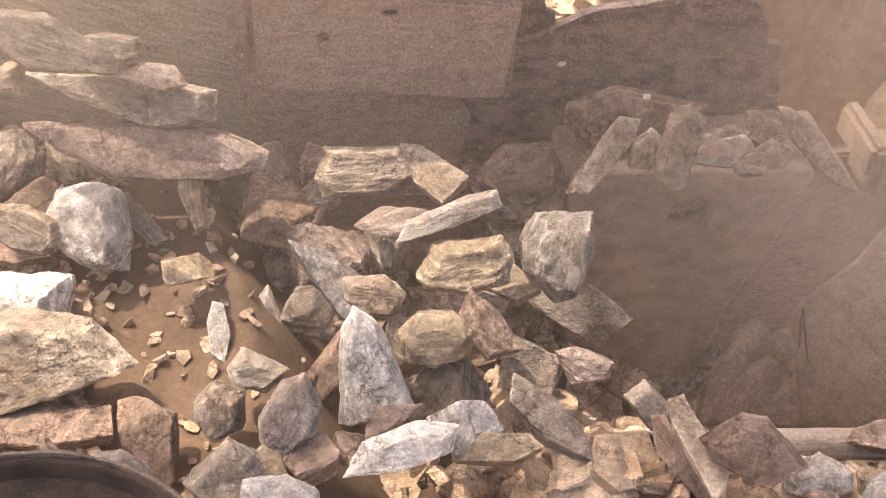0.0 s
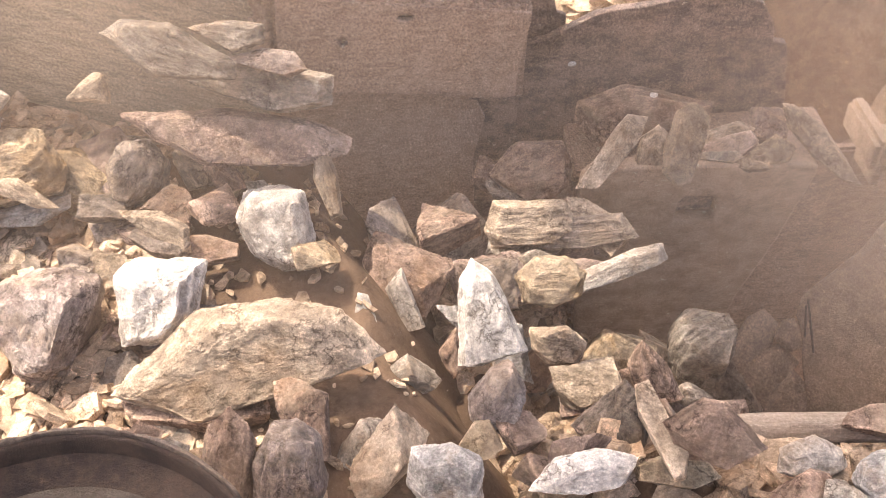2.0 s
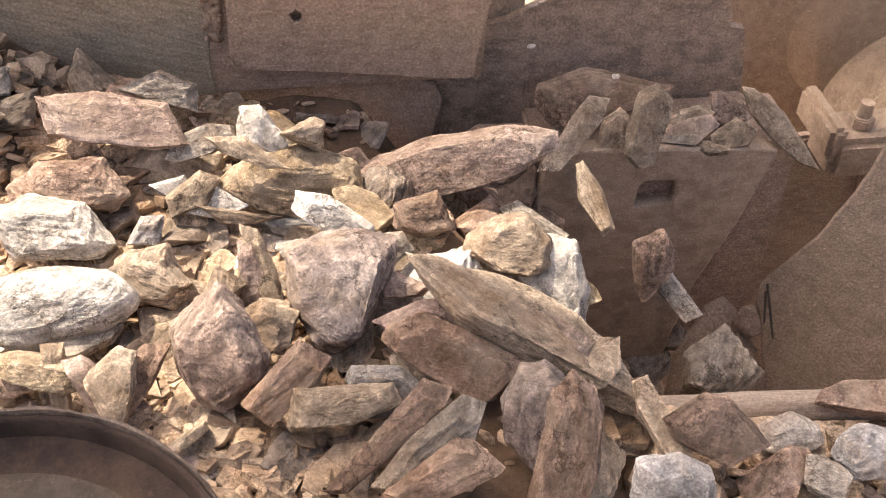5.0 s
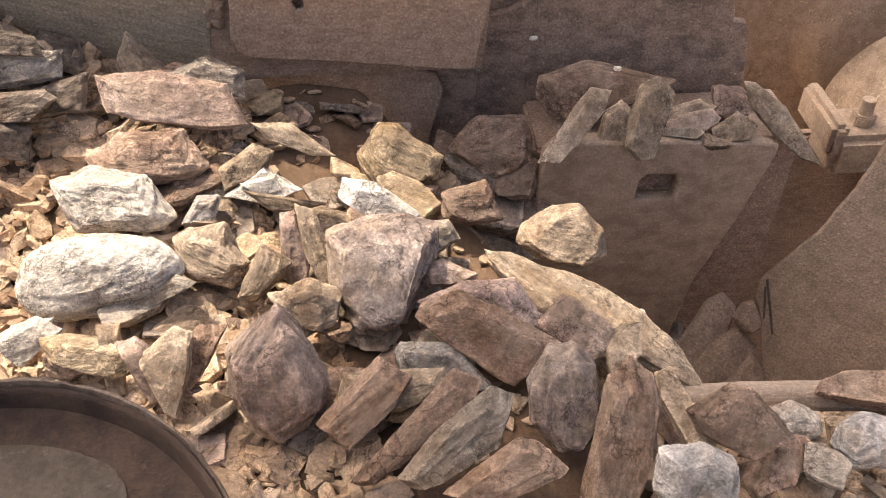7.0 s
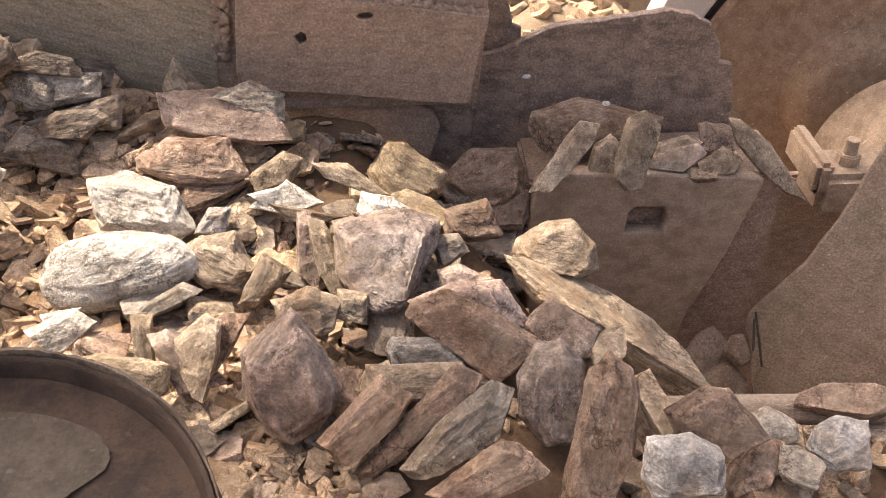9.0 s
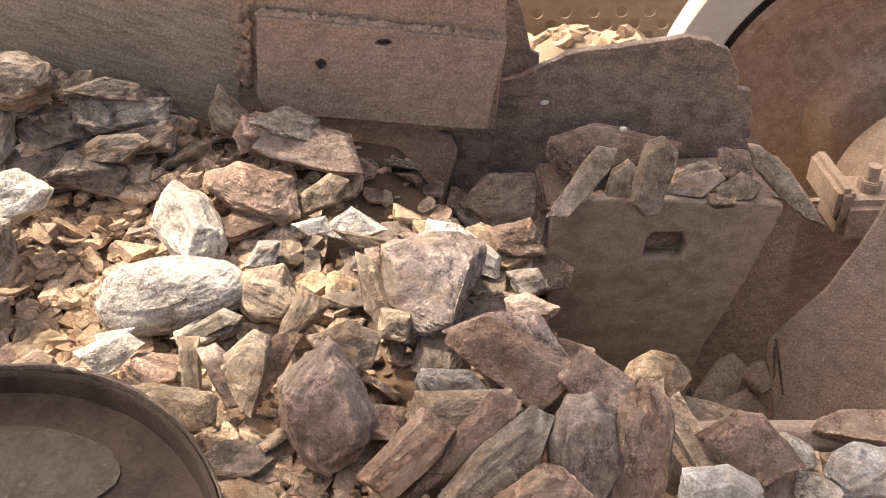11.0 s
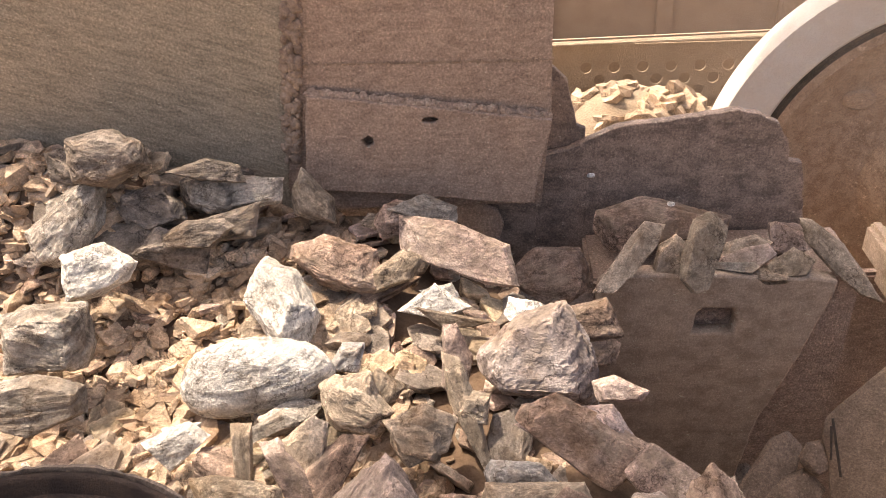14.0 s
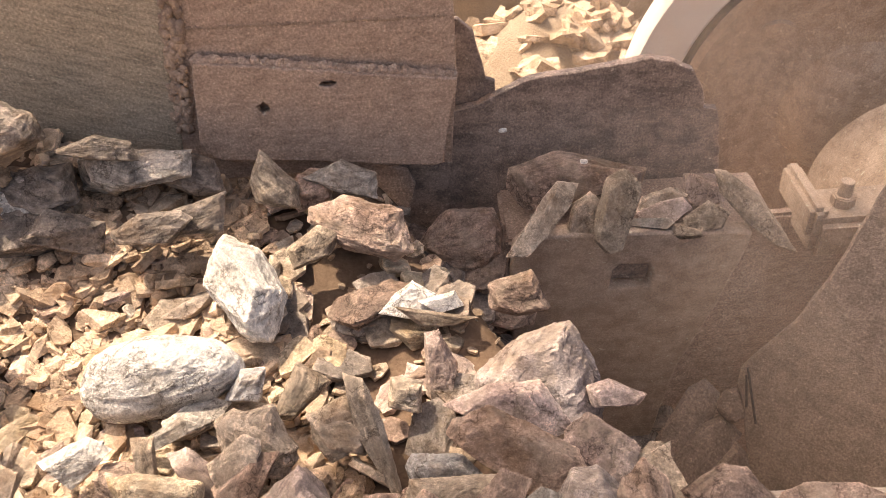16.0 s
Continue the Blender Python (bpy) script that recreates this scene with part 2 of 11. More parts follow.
def plate(name, outline, holes, thick, mat, m, parent=None, label="", bevel=0.003):
    """A cut plate: outline and holes in its own x, z plane, front face towards -y."""
    cu = bpy.data.curves.new(name, "CURVE")
    cu.dimensions, cu.fill_mode = "2D", "BOTH"
    cu.extrude, cu.bevel_depth, cu.bevel_resolution = thick / 2 - bevel, bevel, 1
    for ring in [outline] + holes:
        sp = cu.splines.new("POLY")
        sp.points.add(len(ring) - 1)
        for p, (x, z) in zip(sp.points, ring):
            p.co = (x, z, 0, 1)
        sp.use_cyclic_u = True
    tmp = bpy.data.objects.new("tmp", cu)
    me = bpy.data.meshes.new_from_object(tmp)
    bpy.data.objects.remove(tmp)
    bpy.data.curves.remove(cu)
    me.name = name
    me.transform(Matrix.Translation((0, thick / 2, 0)) @ pose(0, 0, 0, 90))
    me.materials.clear()
    me.materials.append(mat)
    ob = new(name, me)
    ob.parent, ob.matrix_basis = parent, m
    if label:
        ob["label"] = label
    return ob


def bead(name, points, radius, mat, parent=None, seed=0, rough=0.35):
    """A lumpy weld bead along a line of points."""
    rng = random.Random(seed)
    verts, faces, k = [], [], 7
    pts = [Vector(p) for p in points]
    for i, p in enumerate(pts):
        d = (pts[min(i + 1, len(pts) - 1)] - pts[max(i - 1, 0)]).normalized()
        s = d.cross(Vector((0, 1, 0))).normalized()
        r = radius * (1 + rng.uniform(-rough, rough))
        o = s * rng.uniform(-rough, rough) * radius * 0.5
        for j in range(k):
            a = 2 * math.pi * j / k
            verts.append(p + o + s * (r * math.cos(a)) + Vector((0, 1, 0)) * (0.6 * r * math.sin(a)))
    for i in range(len(pts) - 1):
        for j in range(k):
            a, b = i * k + j, i * k + (j + 1) % k
            faces.append((a, b, b + k, a + k))
    return mesh_object(name, verts, faces, mat, parent, smooth=60)


def line(a, b, step=0.008):
    a, b = Vector(a), Vector(b)
    k = max(2, int((b - a).length / step))
    return [a.lerp(b, i / k) for i in range(k + 1)]


def empty(name, label, category, group="", kind=""):
    return tagged(new(name), label, category, group, kind)


# ---- rocks ----
def ball(level):
    bm = bmesh.new()
    bmesh.ops.create_icosphere(bm, subdivisions=level, radius=1)
    v = np.array([x.co[:] for x in bm.verts])
    fc = [tuple(x.index for x in q.verts) for q in bm.faces]
    bm.free()
    return v, fc


BALLS = {k: ball(k) for k in (2, 3)}


def cobble(dims, seed, level):
    """Vertices of a rounded stone of those dimensions, on the ball of that level."""
    rng = np.random.RandomState(seed)
    u = BALLS[level][0]
    normals = rng.normal(size=(32, 3))
    normals /= np.linalg.norm(normals, axis=1)[:, None]
    dots = u @ normals.T
    r = np.where(dots > 1e-3, rng.uniform(1.0, 1.12, 32) / np.maximum(dots, 1e-3), 1e9)
    v = u * ((r ** -14.0).sum(1) ** (-1 / 14.0))[:, None]
    lo, hi = v.min(0), v.max(0)
    v = (v - (lo + hi) / 2) / (hi - lo) * np.array(dims)
    if level >= 3:
        size = float(np.median(dims))
        sh = Vector(rng.uniform(-50, 50, 3))
        d = np.array([noise.fractal(Vector(q) * (3.2 / size) + sh, 0.75, 2.3, 6) for q in v])
        v = v + v / np.maximum(1e-6, np.linalg.norm(v, axis=1))[:, None] * (0.026 * size * d)[:, None]
    return v


def hull(points):
    """The convex hull of some points: vertices and triangles."""
    bm = bmesh.new()
    for p in points:
        bm.verts.new(p)
    out = bmesh.ops.convex_hull(bm, input=bm.verts[:])
    bmesh.ops.delete(bm, geom=[q for q in out["geom_interior"] if isinstance(q, bmesh.types.BMVert)], context="VERTS")
    bmesh.ops.recalc_face_normals(bm, faces=bm.faces[:])
    bm.verts.index_update()
    v, fc = np.array([x.co[:] for x in bm.verts]), [tuple(x.index for x in q.verts) for q in bm.faces]
    bm.free()
    return v, fc


def refined(v, fc, longest, rounds=7):
    """Triangles split until no edge is longer than that."""
    v = [tuple(q) for q in v]
    for _ in range(rounds):
        mids, out, split = {}, [], False

        def mid(a, b):
            key = (a, b) if a < b else (b, a)
            if key not in mids:
                p, q = v[a], v[b]
                if math.dist(p, q) <= longest:
                    mids[key] = -1
                else:
                    v.append(((p[0] + q[0]) / 2, (p[1] + q[1]) / 2, (p[2] + q[2]) / 2))
                    mids[key] = len(v) - 1
            return mids[key]

        for a, b, c in fc:
            m = [mid(a, b), mid(b, c), mid(c, a)]
            cuts = sum(q >= 0 for q in m)
            if cuts == 0:
                out.append((a, b, c))
                continue
            split = True
            if cuts == 3:
                out += [(a, m[0], m[2]), (m[0], b, m[1]), (m[2], m[1], c), (m[0], m[1], m[2])]
                continue
            while m[0] < 0 or (cuts == 2 and m[1] < 0):
                a, b, c, m = b, c, a, [m[1], m[2], m[0]]
            if cuts == 1:
                out += [(a, m[0], c), (m[0], b, c)]
            else:
                out += [(m[0], b, m[1]), (a, m[0], m[1]), (a, m[1], c)]
        fc = out
        if not split:
            break
    return np.array(v), fc


def weathered(v, fc, size, seed, relief=1.0):
    """Broken surface: the hull's faces roughened in terraces along the bedding (local z), its edges chipped."""
    rng = np.random.RandomState(seed + 9000)
    tri = np.array(fc)
    fn = np.cross(v[tri[:, 1]] - v[tri[:, 0]], v[tri[:, 2]] - v[tri[:, 0]])
    unit = fn / np.maximum(1e-12, np.linalg.norm(fn, axis=1))[:, None]
    nrm, plain, count = np.zeros_like(v), np.zeros_like(v), np.zeros(len(v))
    for k in range(3):
        np.add.at(nrm, tri[:, k], fn)
        np.add.at(plain, tri[:, k], unit)
        np.add.at(count, tri[:, k], 1)
    nrm /= np.maximum(1e-12, np.linalg.norm(nrm, axis=1))[:, None]
    edge = np.clip((1 - np.linalg.norm(plain, axis=1) / count) * 9, 0, 1)
    sh = Vector(rng.uniform(-50, 50, 3))
    f = 2.6 / size
    d = np.array([noise.fractal(Vector((q[0] * f, q[1] * f, q[2] * f * 2.2)) + sh, 0.85, 2.2, 6) for q in v.tolist()])
    step = 0.35 * d + 0.65 * np.floor(d * 3.2 + 0.5) / 3.2
    chip = np.array([abs(noise.noise(Vector(q) * (7.0 / size) + sh)) for q in v.tolist()])
    side = np.sqrt(np.clip(1 - nrm[:, 2] ** 2, 0, 1))
    beds = np.array([noise.noise(Vector((q[0] * f * 0.5, q[1] * f * 0.5, q[2] * 150.0)) + sh) for q in v.tolist()])
    out = size * (0.034 * relief * step - 0.055 * edge * chip * relief + 0.020 * relief * side * beds)
    return v + nrm * out[:, None]


def stone_hull(shape, dims, seed):
    """An angular block or a flat many-sided slab, as a hull of those dimensions."""
    rng = np.random.RandomState(seed)
    pts = []
    if shape == "slab":
        k = rng.randint(5, 8)
        turn = rng.uniform(0, 6.28)
        for i in range(k):
            an = turn + 2 * math.pi * (i + rng.uniform(-0.32, 0.32)) / k
            r = rng.uniform(0.78, 1.05)
            x, y = r * math.cos(an), r * math.sin(an)
            lean = rng.uniform(-0.10, 0.10, 2)
            pts += [(x * rng.uniform(0.84, 1), y * rng.uniform(0.84, 1), 1 + lean[0] * 2), (x * rng.uniform(0.8, 1), y * rng.uniform(0.8, 1), -1 + lean[1] * 2)]
    else:
        for _ in range(13):
            q = rng.normal(size=3)
            q /= np.linalg.norm(q)
            pts.append(np.sign(q) * np.abs(q) ** 0.62 * rng.uniform(0.85, 1.1))
    v, fc = hull(pts)
    lo, hi = v.min(0), v.max(0)
    return (v - (lo + hi) / 2) / (hi - lo) * np.array(dims), fc


def outline_hull(outline, thick, bed, seed, shape):
    """A stone whose broad face has that outline: the face stands proud and narrower, the back narrower too.
    bed: the run and the rise of its bedding, in degrees; local z becomes the bedding's normal."""
    rng = np.random.RandomState(seed)
    w, h = np.ptp([p[0] for p in outline]), np.ptp([p[1] for p in outline])
    pts = []
    face = {"slab": 0.80, "block": 0.66, "round": 0.55}[shape]
    for x, y in outline:
        k = face * rng.uniform(0.92, 1.08)
        pts.append((x, y, thick * rng.uniform(-0.12, 0.10)))
        pts.append((x * k + w * 0.02, y * k - h * 0.07, thick * rng.uniform(0.40, 0.52)))
        if shape != "slab":
            pts.append((x * 0.9, y * 0.9 - h * 0.02, thick * rng.uniform(0.20, 0.30)))
        pts.append((x * 0.8, y * 0.8, -thick * rng.uniform(0.4, 0.5)))
    if shape == "round":
        # a cobble: the outline's corners cut twice, and an oval section
        loop = [np.array(p) * 1.05 for p in outline]
        for _ in range(2):
            loop = [q for p, r in zip(loop, loop[1:] + loop[:1]) for q in (p * 0.75 + r * 0.25, p * 0.25 + r * 0.75)]
        pts = [(*(p * (1 - abs(t) ** 2.2) ** 0.5), t * thick / 2) for p in loop for t in (-0.97, -0.8, -0.5, -0.15, 0.15, 0.45, 0.75, 0.95)]
    a, e = radians(bed[0]), radians(bed[1])
    ax = np.array((math.cos(a), math.sin(a), 0))
    az = np.array((-math.sin(a) * math.cos(e), math.cos(a) * math.cos(e), math.sin(e)))
    return hull(np.array(pts) @ np.array((ax, np.cross(az, ax), az)).T)


MOVING = []


def rock(colour, shape, dims, seed, where, turn, rows, outline=None, thick=0.1, bed=(0, 45)):
    """One stone. rows: (seconds, x, y, z); a single row for a stone that lies still. outline: the shape of its broad face."""
    size = float(np.median(dims))
    if outline:
        v, fc = outline_hull(outline, thick, bed, seed, shape)
    elif shape == "round":
        v, fc = cobble(dims, seed, 3), BALLS[3][1]
    else:
        v, fc = stone_hull(shape, dims, seed)
    if outline or shape != "round":
        v, fc = refined(v, fc, max(0.0065, size * 0.055))
        v = weathered(v, fc, size, seed, {"round": 0.8, "slab": 0.8, "block": 1.05}[shape])
    form = {"block": "angular broken rock", "slab": "flat layered slab of rock", "round": "rounded boulder"}[shape]
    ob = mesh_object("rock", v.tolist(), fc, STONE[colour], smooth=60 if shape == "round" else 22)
    tagged(ob, "dusty " + WORDS[colour] + " " + form + " " + where, "rock", "rocks " + where)
    ob.matrix_basis = pose(*rows[0][1:4], *turn)
    if len(rows) > 1:
        MOVING.append((ob, rows, turn))
    return ob


# ---- steel structure ----
wall = empty("wall_north", "tall dusty steel side wall of the feed hopper", "steel wall", kind="structure")
plate("scoured_panel", worn([(-3.2, -0.7), (-0.548, -0.7), (-0.546, 0.14), (-0.519, 0.312), (-0.482, 0.552), (-0.458, 0.70), (-3.2, 0.70)], 0.2, 0.001, 3), [], 0.02, STEEL_LEFT, pose(0, 2.03, 0), wall, "scoured grey-brown steel panel")
plate("upper_panel", worn([(-0.56, 0.06), (0.13, 0.06), (0.152, 0.30), (0.161, 0.70), (-0.472, 0.70), (-0.50, 0.5)], 0.1, 0.002, 4), [], 0.018, STEEL_MID, pose(0, 2.034, 0), wall, "brown dusty steel panel")
def crust(name, a, b, spread, size, mat, parent, seed, gap=0.004):
    """A crusty weld: small lumps crowded along a line."""
    rng = random.Random(seed)
    forms = [cobble((1, 0.9, 0.6), 500 + k, 2) for k in range(6)]
    vs, fs, base = [], [], 0
    for p in line(a, b, gap):
        s = size * rng.uniform(0.5, 1.3)
        o = np.array(p) + np.array((rng.uniform(-spread, spread), 0, rng.uniform(-spread, spread) * 0.5))
        m = np.array(Euler((rng.uniform(0, 6), rng.uniform(0, 6), rng.uniform(0, 6))).to_matrix())
        vs.append(rng.choice(forms) @ m.T * s * np.array((1, 0.7, 1)) + o)
        fs += [(x + base, y + base, z + base) for x, y, z in BALLS[2][1]]
        base += len(forms[0])
    return mesh_object(name, np.concatenate(vs).tolist(), fs, mat, parent, smooth=50)


crust("weld_seam", (-0.520, 2.027, 0.215), (-0.451, 2.027, 0.695), 0.019, 0.028, WELD, wall, 5, 0.0022)
crust("weld_line", (-0.46, 2.034, 0.474), (0.155, 2.034, 0.458), 0.003, 0.010, WELD, wall, 6, 0.005)
flap = plate("wear_flap", worn([(-0.449, 0.400), (0.152, 0.309), (0.150, 0.285), (0.128, 0.20), (0.106, 0.080), (0.085, 0.075), (-0.10, 0.098), (-0.28, 0.122), (-0.44, 0.134), (-0.475, 0.165), (-0.482, 0.19)], 0.04, 0.002, 7),
             [circle(-0.309, 0.272, 0.017, 0.018, 12, 0.25, 3), circle(-0.148, 0.324, 0.024, 0.012, 16, 0.1, 4)], 0.022, STEEL_MID, pose(0, 2.0, 0), wall, "bent steel wear plate with two bolt holes")
crust("fold_weld", (-0.448, 2.019, 0.403), (0.150, 2.019, 0.313), 0.006, 0.030, STEEL_MID, wall, 9, 0.0035)
plate("lower_plate", worn([(-0.55, 0.10), (-0.29, 0.085), (-0.05, 0.040), (0.012, 0.012), (0.027, -0.03), (-0.012, -0.17), (-0.03, -0.6), (-0.55, -0.6)], 0.05, 0.0015, 11), [], 0.02, STEEL_MID, pose(0, 2.068, 0), wall, "grey steel plate with rounded corner")
part("backing", box(-0.62, 0.12, 2.10, 2.115, -0.6, 0.65, 0.003), STEEL_DARK, wall)

cheek = empty("crusher_cheek", "dark worn cast steel cheek plate of the jaw crusher", "crusher part", kind="structure")
plate("cheek_plate", worn([(0.02, -0.9), (0.95, -0.9), (0.875, -0.30), (0.858, -0.05), (0.833, 0.098), (0.797, 0.104), (0.786, 0.165), (0.755, 0.217), (0.70, 0.245), (0.65, 0.257), (0.52, 0.243), (0.34, 0.222), (0.205, 0.16), (0.02, 0.12)], 0.025, 0.003, 12), [], 0.03, STEEL_DARK, pose(0, 2.125, 0), cheek, "dark scratched steel plate with wavy top edge")
plate("corner_plate", worn([(0.10, -0.2), (0.24, -0.2), (0.255, 0.208), (0.230, 0.216), (0.215, 0.29), (0.204, 0.35), (0.17, 0.385), (0.10, 0.40)], 0.03, 0.002, 13), [], 0.02, STEEL_DARK, pose(0, 2.16, 0), cheek)

jaw = empty("fixed_jaw", "dust-coated steel jaw plate with a lifting notch", "jaw plate", kind="structure")
notch = [(0.508, -0.250), (0.628, -0.254), (0.636, -0.200), (0.618, -0.156), (0.535, -0.152), (0.516, -0.175)]
plate("jaw_plate", worn([(0.30, -0.060), (0.36, -0.056), (0.60, -0.066), (0.842, -0.086), (0.860, -0.095), (0.858, -0.112), (0.80, -0.33), (0.72, -0.56), (0.66, -0.95), (0.28, -0.95), (0.262, -0.2), (0.276, -0.09)], 0.03, 0.002, 15), [notch[::-1]], 0.05, STEEL_JAW, pose(0, 1.83, 0), jaw, bevel=0.008)
part("jaw_back", box(0.25, 0.95, 1.885, 2.12, -0.9, -0.10, 0.01), STEEL_MID, jaw)
part("notch_back", box(0.48, 0.66, 1.875, 1.884, -0.28, -0.13, 0.001), STEEL_DARK, jaw)

# chamber: back, front wall and floor
chamber = empty("crushing_chamber", "dusty steel walls of the crushing chamber", "crusher part", kind="structure")
part("back_wall", box(0.80, 2.2, 2.16, 2.20, -1.6, -0.30, 0.01), STEEL_MID, chamber)
part("front_wall", box(0.62, 2.2, 1.02, 1.06, -1.6, -0.16, 0.01), STEEL_JAW, chamber)
part("floor_plate", box(-0.2, 2.2, 0.9, 2.2, -1.7, -1.6, 0.0), STEEL_DARK, chamber)

rail = empty("front_rail", "weathered pale steel pipe along the chamber's front", "pipe", kind="structure")


def tube(name, a, b, radius, wall_t, mat, parent, seed=0, k=20, rings=60):
    """An open pipe with wall thickness and a slightly dented surface."""
    a, b = Vector(a), Vector(b)
    d = (b - a).normalized()
    s = d.cross(Vector((0, 0, 1))).normalized()
    u = s.cross(d)
    verts, faces = [], []
    rng = random.Random(seed)
    for shell, r0 in ((0, radius), (1, radius - wall_t)):
        for i in range(rings + 1):
            p = a.lerp(b, i / rings) + d * 0
            wob = 0.12 * noise.noise(Vector((i * 0.25, seed, 0)))
            for j in range(k):
                an = 2 * math.pi * j / k
                r = r0 * (1 + wob + 0.10 * noise.noise(Vector((i * 0.3, 2 * math.cos(an), 2 * math.sin(an) + seed))))
                back = 0.035 * max(0, math.sin(an)) if i == 0 else 0
                verts.append(p + s * (r * math.cos(an)) + u * (r * math.sin(an)) + d * back)
    q = (rings + 1) * k
    for i in range(rings):
        for j in range(k):
            e, g = i * k + j, i * k + (j + 1) % k
            faces.append((e, g, g + k, e + k))
            faces.append((q + e, q + e + k, q + g + k, q + g))
    for j in range(k):
        g = (j + 1) % k
        faces.append((j, q + j, q + g, g))
    return mesh_object(name, verts, faces, mat, parent, smooth=50)


tube("pipe", (0.29, 1.085, -0.105), (2.2, 1.01, -0.105), 0.030, 0.005, RAIL, rail, 4)

# far side: pale plate with a curved edge, leaning into the chamber
side = empty("swing_jaw", "pale dusty steel jaw side plate with curved edge", "jaw plate", kind="structure")
plate("side_plate", worn([(-0.10, 0.6), (-0.12, 0.352), (-0.143, 0.22), (-0.16, 0.152), (-0.199, 0.059), (-0.227, -0.012), (-0.218, -0.06), (-0.178, -0.105), (-0.098, -0.251), (-0.05, -0.4), (0.7, -0.4), (0.7, 0.6)], 0.03, 0.002, 21), [], 0.05, STEEL_SIDE, pose(0.98, 1.5, -0.4, -21.2, 0, -53.7), side, bevel=0.01)

for q, (x0, z0, x1, z1) in enumerate(((-0.215, 0.0, -0.135, -0.125), (-0.21, -0.02, -0.175, -0.10))):
    bm = bmesh.new()
    d = Vector((x1 - x0, 0, z1 - z0))
    bmesh.ops.create_cube(bm, size=1, matrix=Matrix.Translation(((x0 + x1) / 2, -0.001, (z0 + z1) / 2)) @ Matrix.Rotation(-math.atan2(d.z, d.x), 4, "Y") @ Matrix.Diagonal((d.length, 0.006, 0.005, 1)))
    c = part("crack", bm, RUBBER, side, "dark open crack")
    c.matrix_basis = pose(0.98, 1.5, -0.4, -21.2, 0, -53.7)

# worn teeth and a bolt head of the liner beside the jaw's edge
for name, outline, thick, place, label in (
    ("tooth", [(-0.106, -0.153), (-0.075, -0.012), (0.020, 0.130), (0.067, 0.153), (0.106, 0.114), (0.083, 0.035), (-0.012, -0.075)], 0.06, (0.697, 1.637, -0.615), "dust-coated worn ridge of the jaw"),
    ("tooth", [(-0.114, -0.089), (-0.083, -0.027), (0.002, 0.074), (0.064, 0.105), (0.114, 0.050), (0.064, 0.012), (-0.044, -0.105)], 0.06, (0.733, 1.584, -0.627), "dust-coated worn ridge of the jaw"),
    ("tooth", [(-0.081, -0.062), (-0.050, -0.015), (0.027, 0.069), (0.081, 0.008), (0.058, -0.069)], 0.05, (0.792, 1.545, -0.639), "dust-coated worn ridge of the jaw"),
    ("bolt_head", [(-0.044, -0.000), (-0.021, 0.041), (0.013, 0.049), (0.044, 0.006), (0.036, -0.028), (-0.002, -0.049), (-0.033, -0.023)], 0.05, (0.820, 1.646, -0.517), "rounded dusty bolt head"),
):
    v, fc = outline_hull(outline, thick, (0, 90), 40, "block")
    v, fc = refined(v, fc, 0.008)
    tooth = mesh_object(name, weathered(v, fc, 0.05, 41, 0.4).tolist(), fc, STEEL_SIDE, side, label, smooth=60)
    tooth.matrix_basis = pose(*place, 46.7, 2.5, -2.8)

# rusty dished cover close to the camera
hood = empty("rusty_cover", "rusty dished steel cover with worn rim and pale paint remains", "steel cover", kind="structure")
HC, HR = Vector((-0.577, 0.494, 0.33)), 0.325


def lathe_z(profile, k=96):
    verts, faces, m = [], [], len(profile)
    for i in range(k):
        an = 2 * math.pi * i / k
        for r, z in profile:
            verts.append((r * math.cos(an), r * math.sin(an), z + 0.004 * noise.noise(Vector((3 * math.cos(an), 3 * math.sin(an), z * 5))) + 0.002 * noise.noise(Vector((14 * math.cos(an), 14 * math.sin(an), z * 9)))))
    for i in range(k):
        for q in range(m - 1):
            e, g = i * m + q, ((i + 1) % k) * m + q
            faces.append((e, g, g + 1, e + 1))
    return verts, faces


v, fc = lathe_z([(HR + 0.012, -0.25), (HR + 0.006, -0.05), (HR, -0.004), (HR - 0.004, 0.002), (HR - 0.009, 0.0), (HR - 0.012, -0.006), (HR - 0.018, -0.03), (HR - 0.05, -0.045), (0.12, -0.05), (0.10, -0.055), (0.0, -0.056)])
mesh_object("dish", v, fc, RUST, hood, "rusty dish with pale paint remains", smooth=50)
ring_pts = [Vector((HR * math.cos(q), HR * math.sin(q), 0.002 + 0.004 * noise.noise(Vector((3 * math.cos(q), 3 * math.sin(q), 0))))) for q in [2 * math.pi * k / 160 for k in range(161)]]
bead("rim", ring_pts, 0.0075, RIM, hood, 3, 0.4)
part("block", box(0.075, 0.125, -0.02, 0.075, -0.05, 0.0, 0.008), STEEL_DARK, hood, "dark worn steel block")
part("bar", box(-0.25, 0.07, -0.02, 0.05, -0.05, -0.02, 0.008), STEEL_DARK, hood, "dark steel cross bar")
outline = [(-0.06 + 0.21 * math.cos(q) * (1 + 0.5 * noise.noise(Vector((2 * math.cos(q), 2 * math.sin(q), 5)))), 0.175 + 0.12 * math.sin(q) * (1 + 0.3 * noise.noise(Vector((3 * math.cos(q), 3 * math.sin(q), 9))))) for q in [2 * math.pi * k / 48 for k in range(48)]]
outline = [(x * min(1, 0.262 / math.hypot(x, y)), y * min(1, 0.262 / math.hypot(x, y))) for x, y in outline]
mesh_object("paint_remains", [(x, y, -0.0435) for x, y in outline] + [(x, y, -0.049) for x, y in outline], [tuple(range(48))] + [(k, (k + 1) % 48, (k + 1) % 48 + 48, k + 48) for k in range(48)], WORN_PAINT, hood, "pale worn paint remains")
hood.matrix_basis = pose(HC.x, HC.y, HC.z, 6, 4, 0)

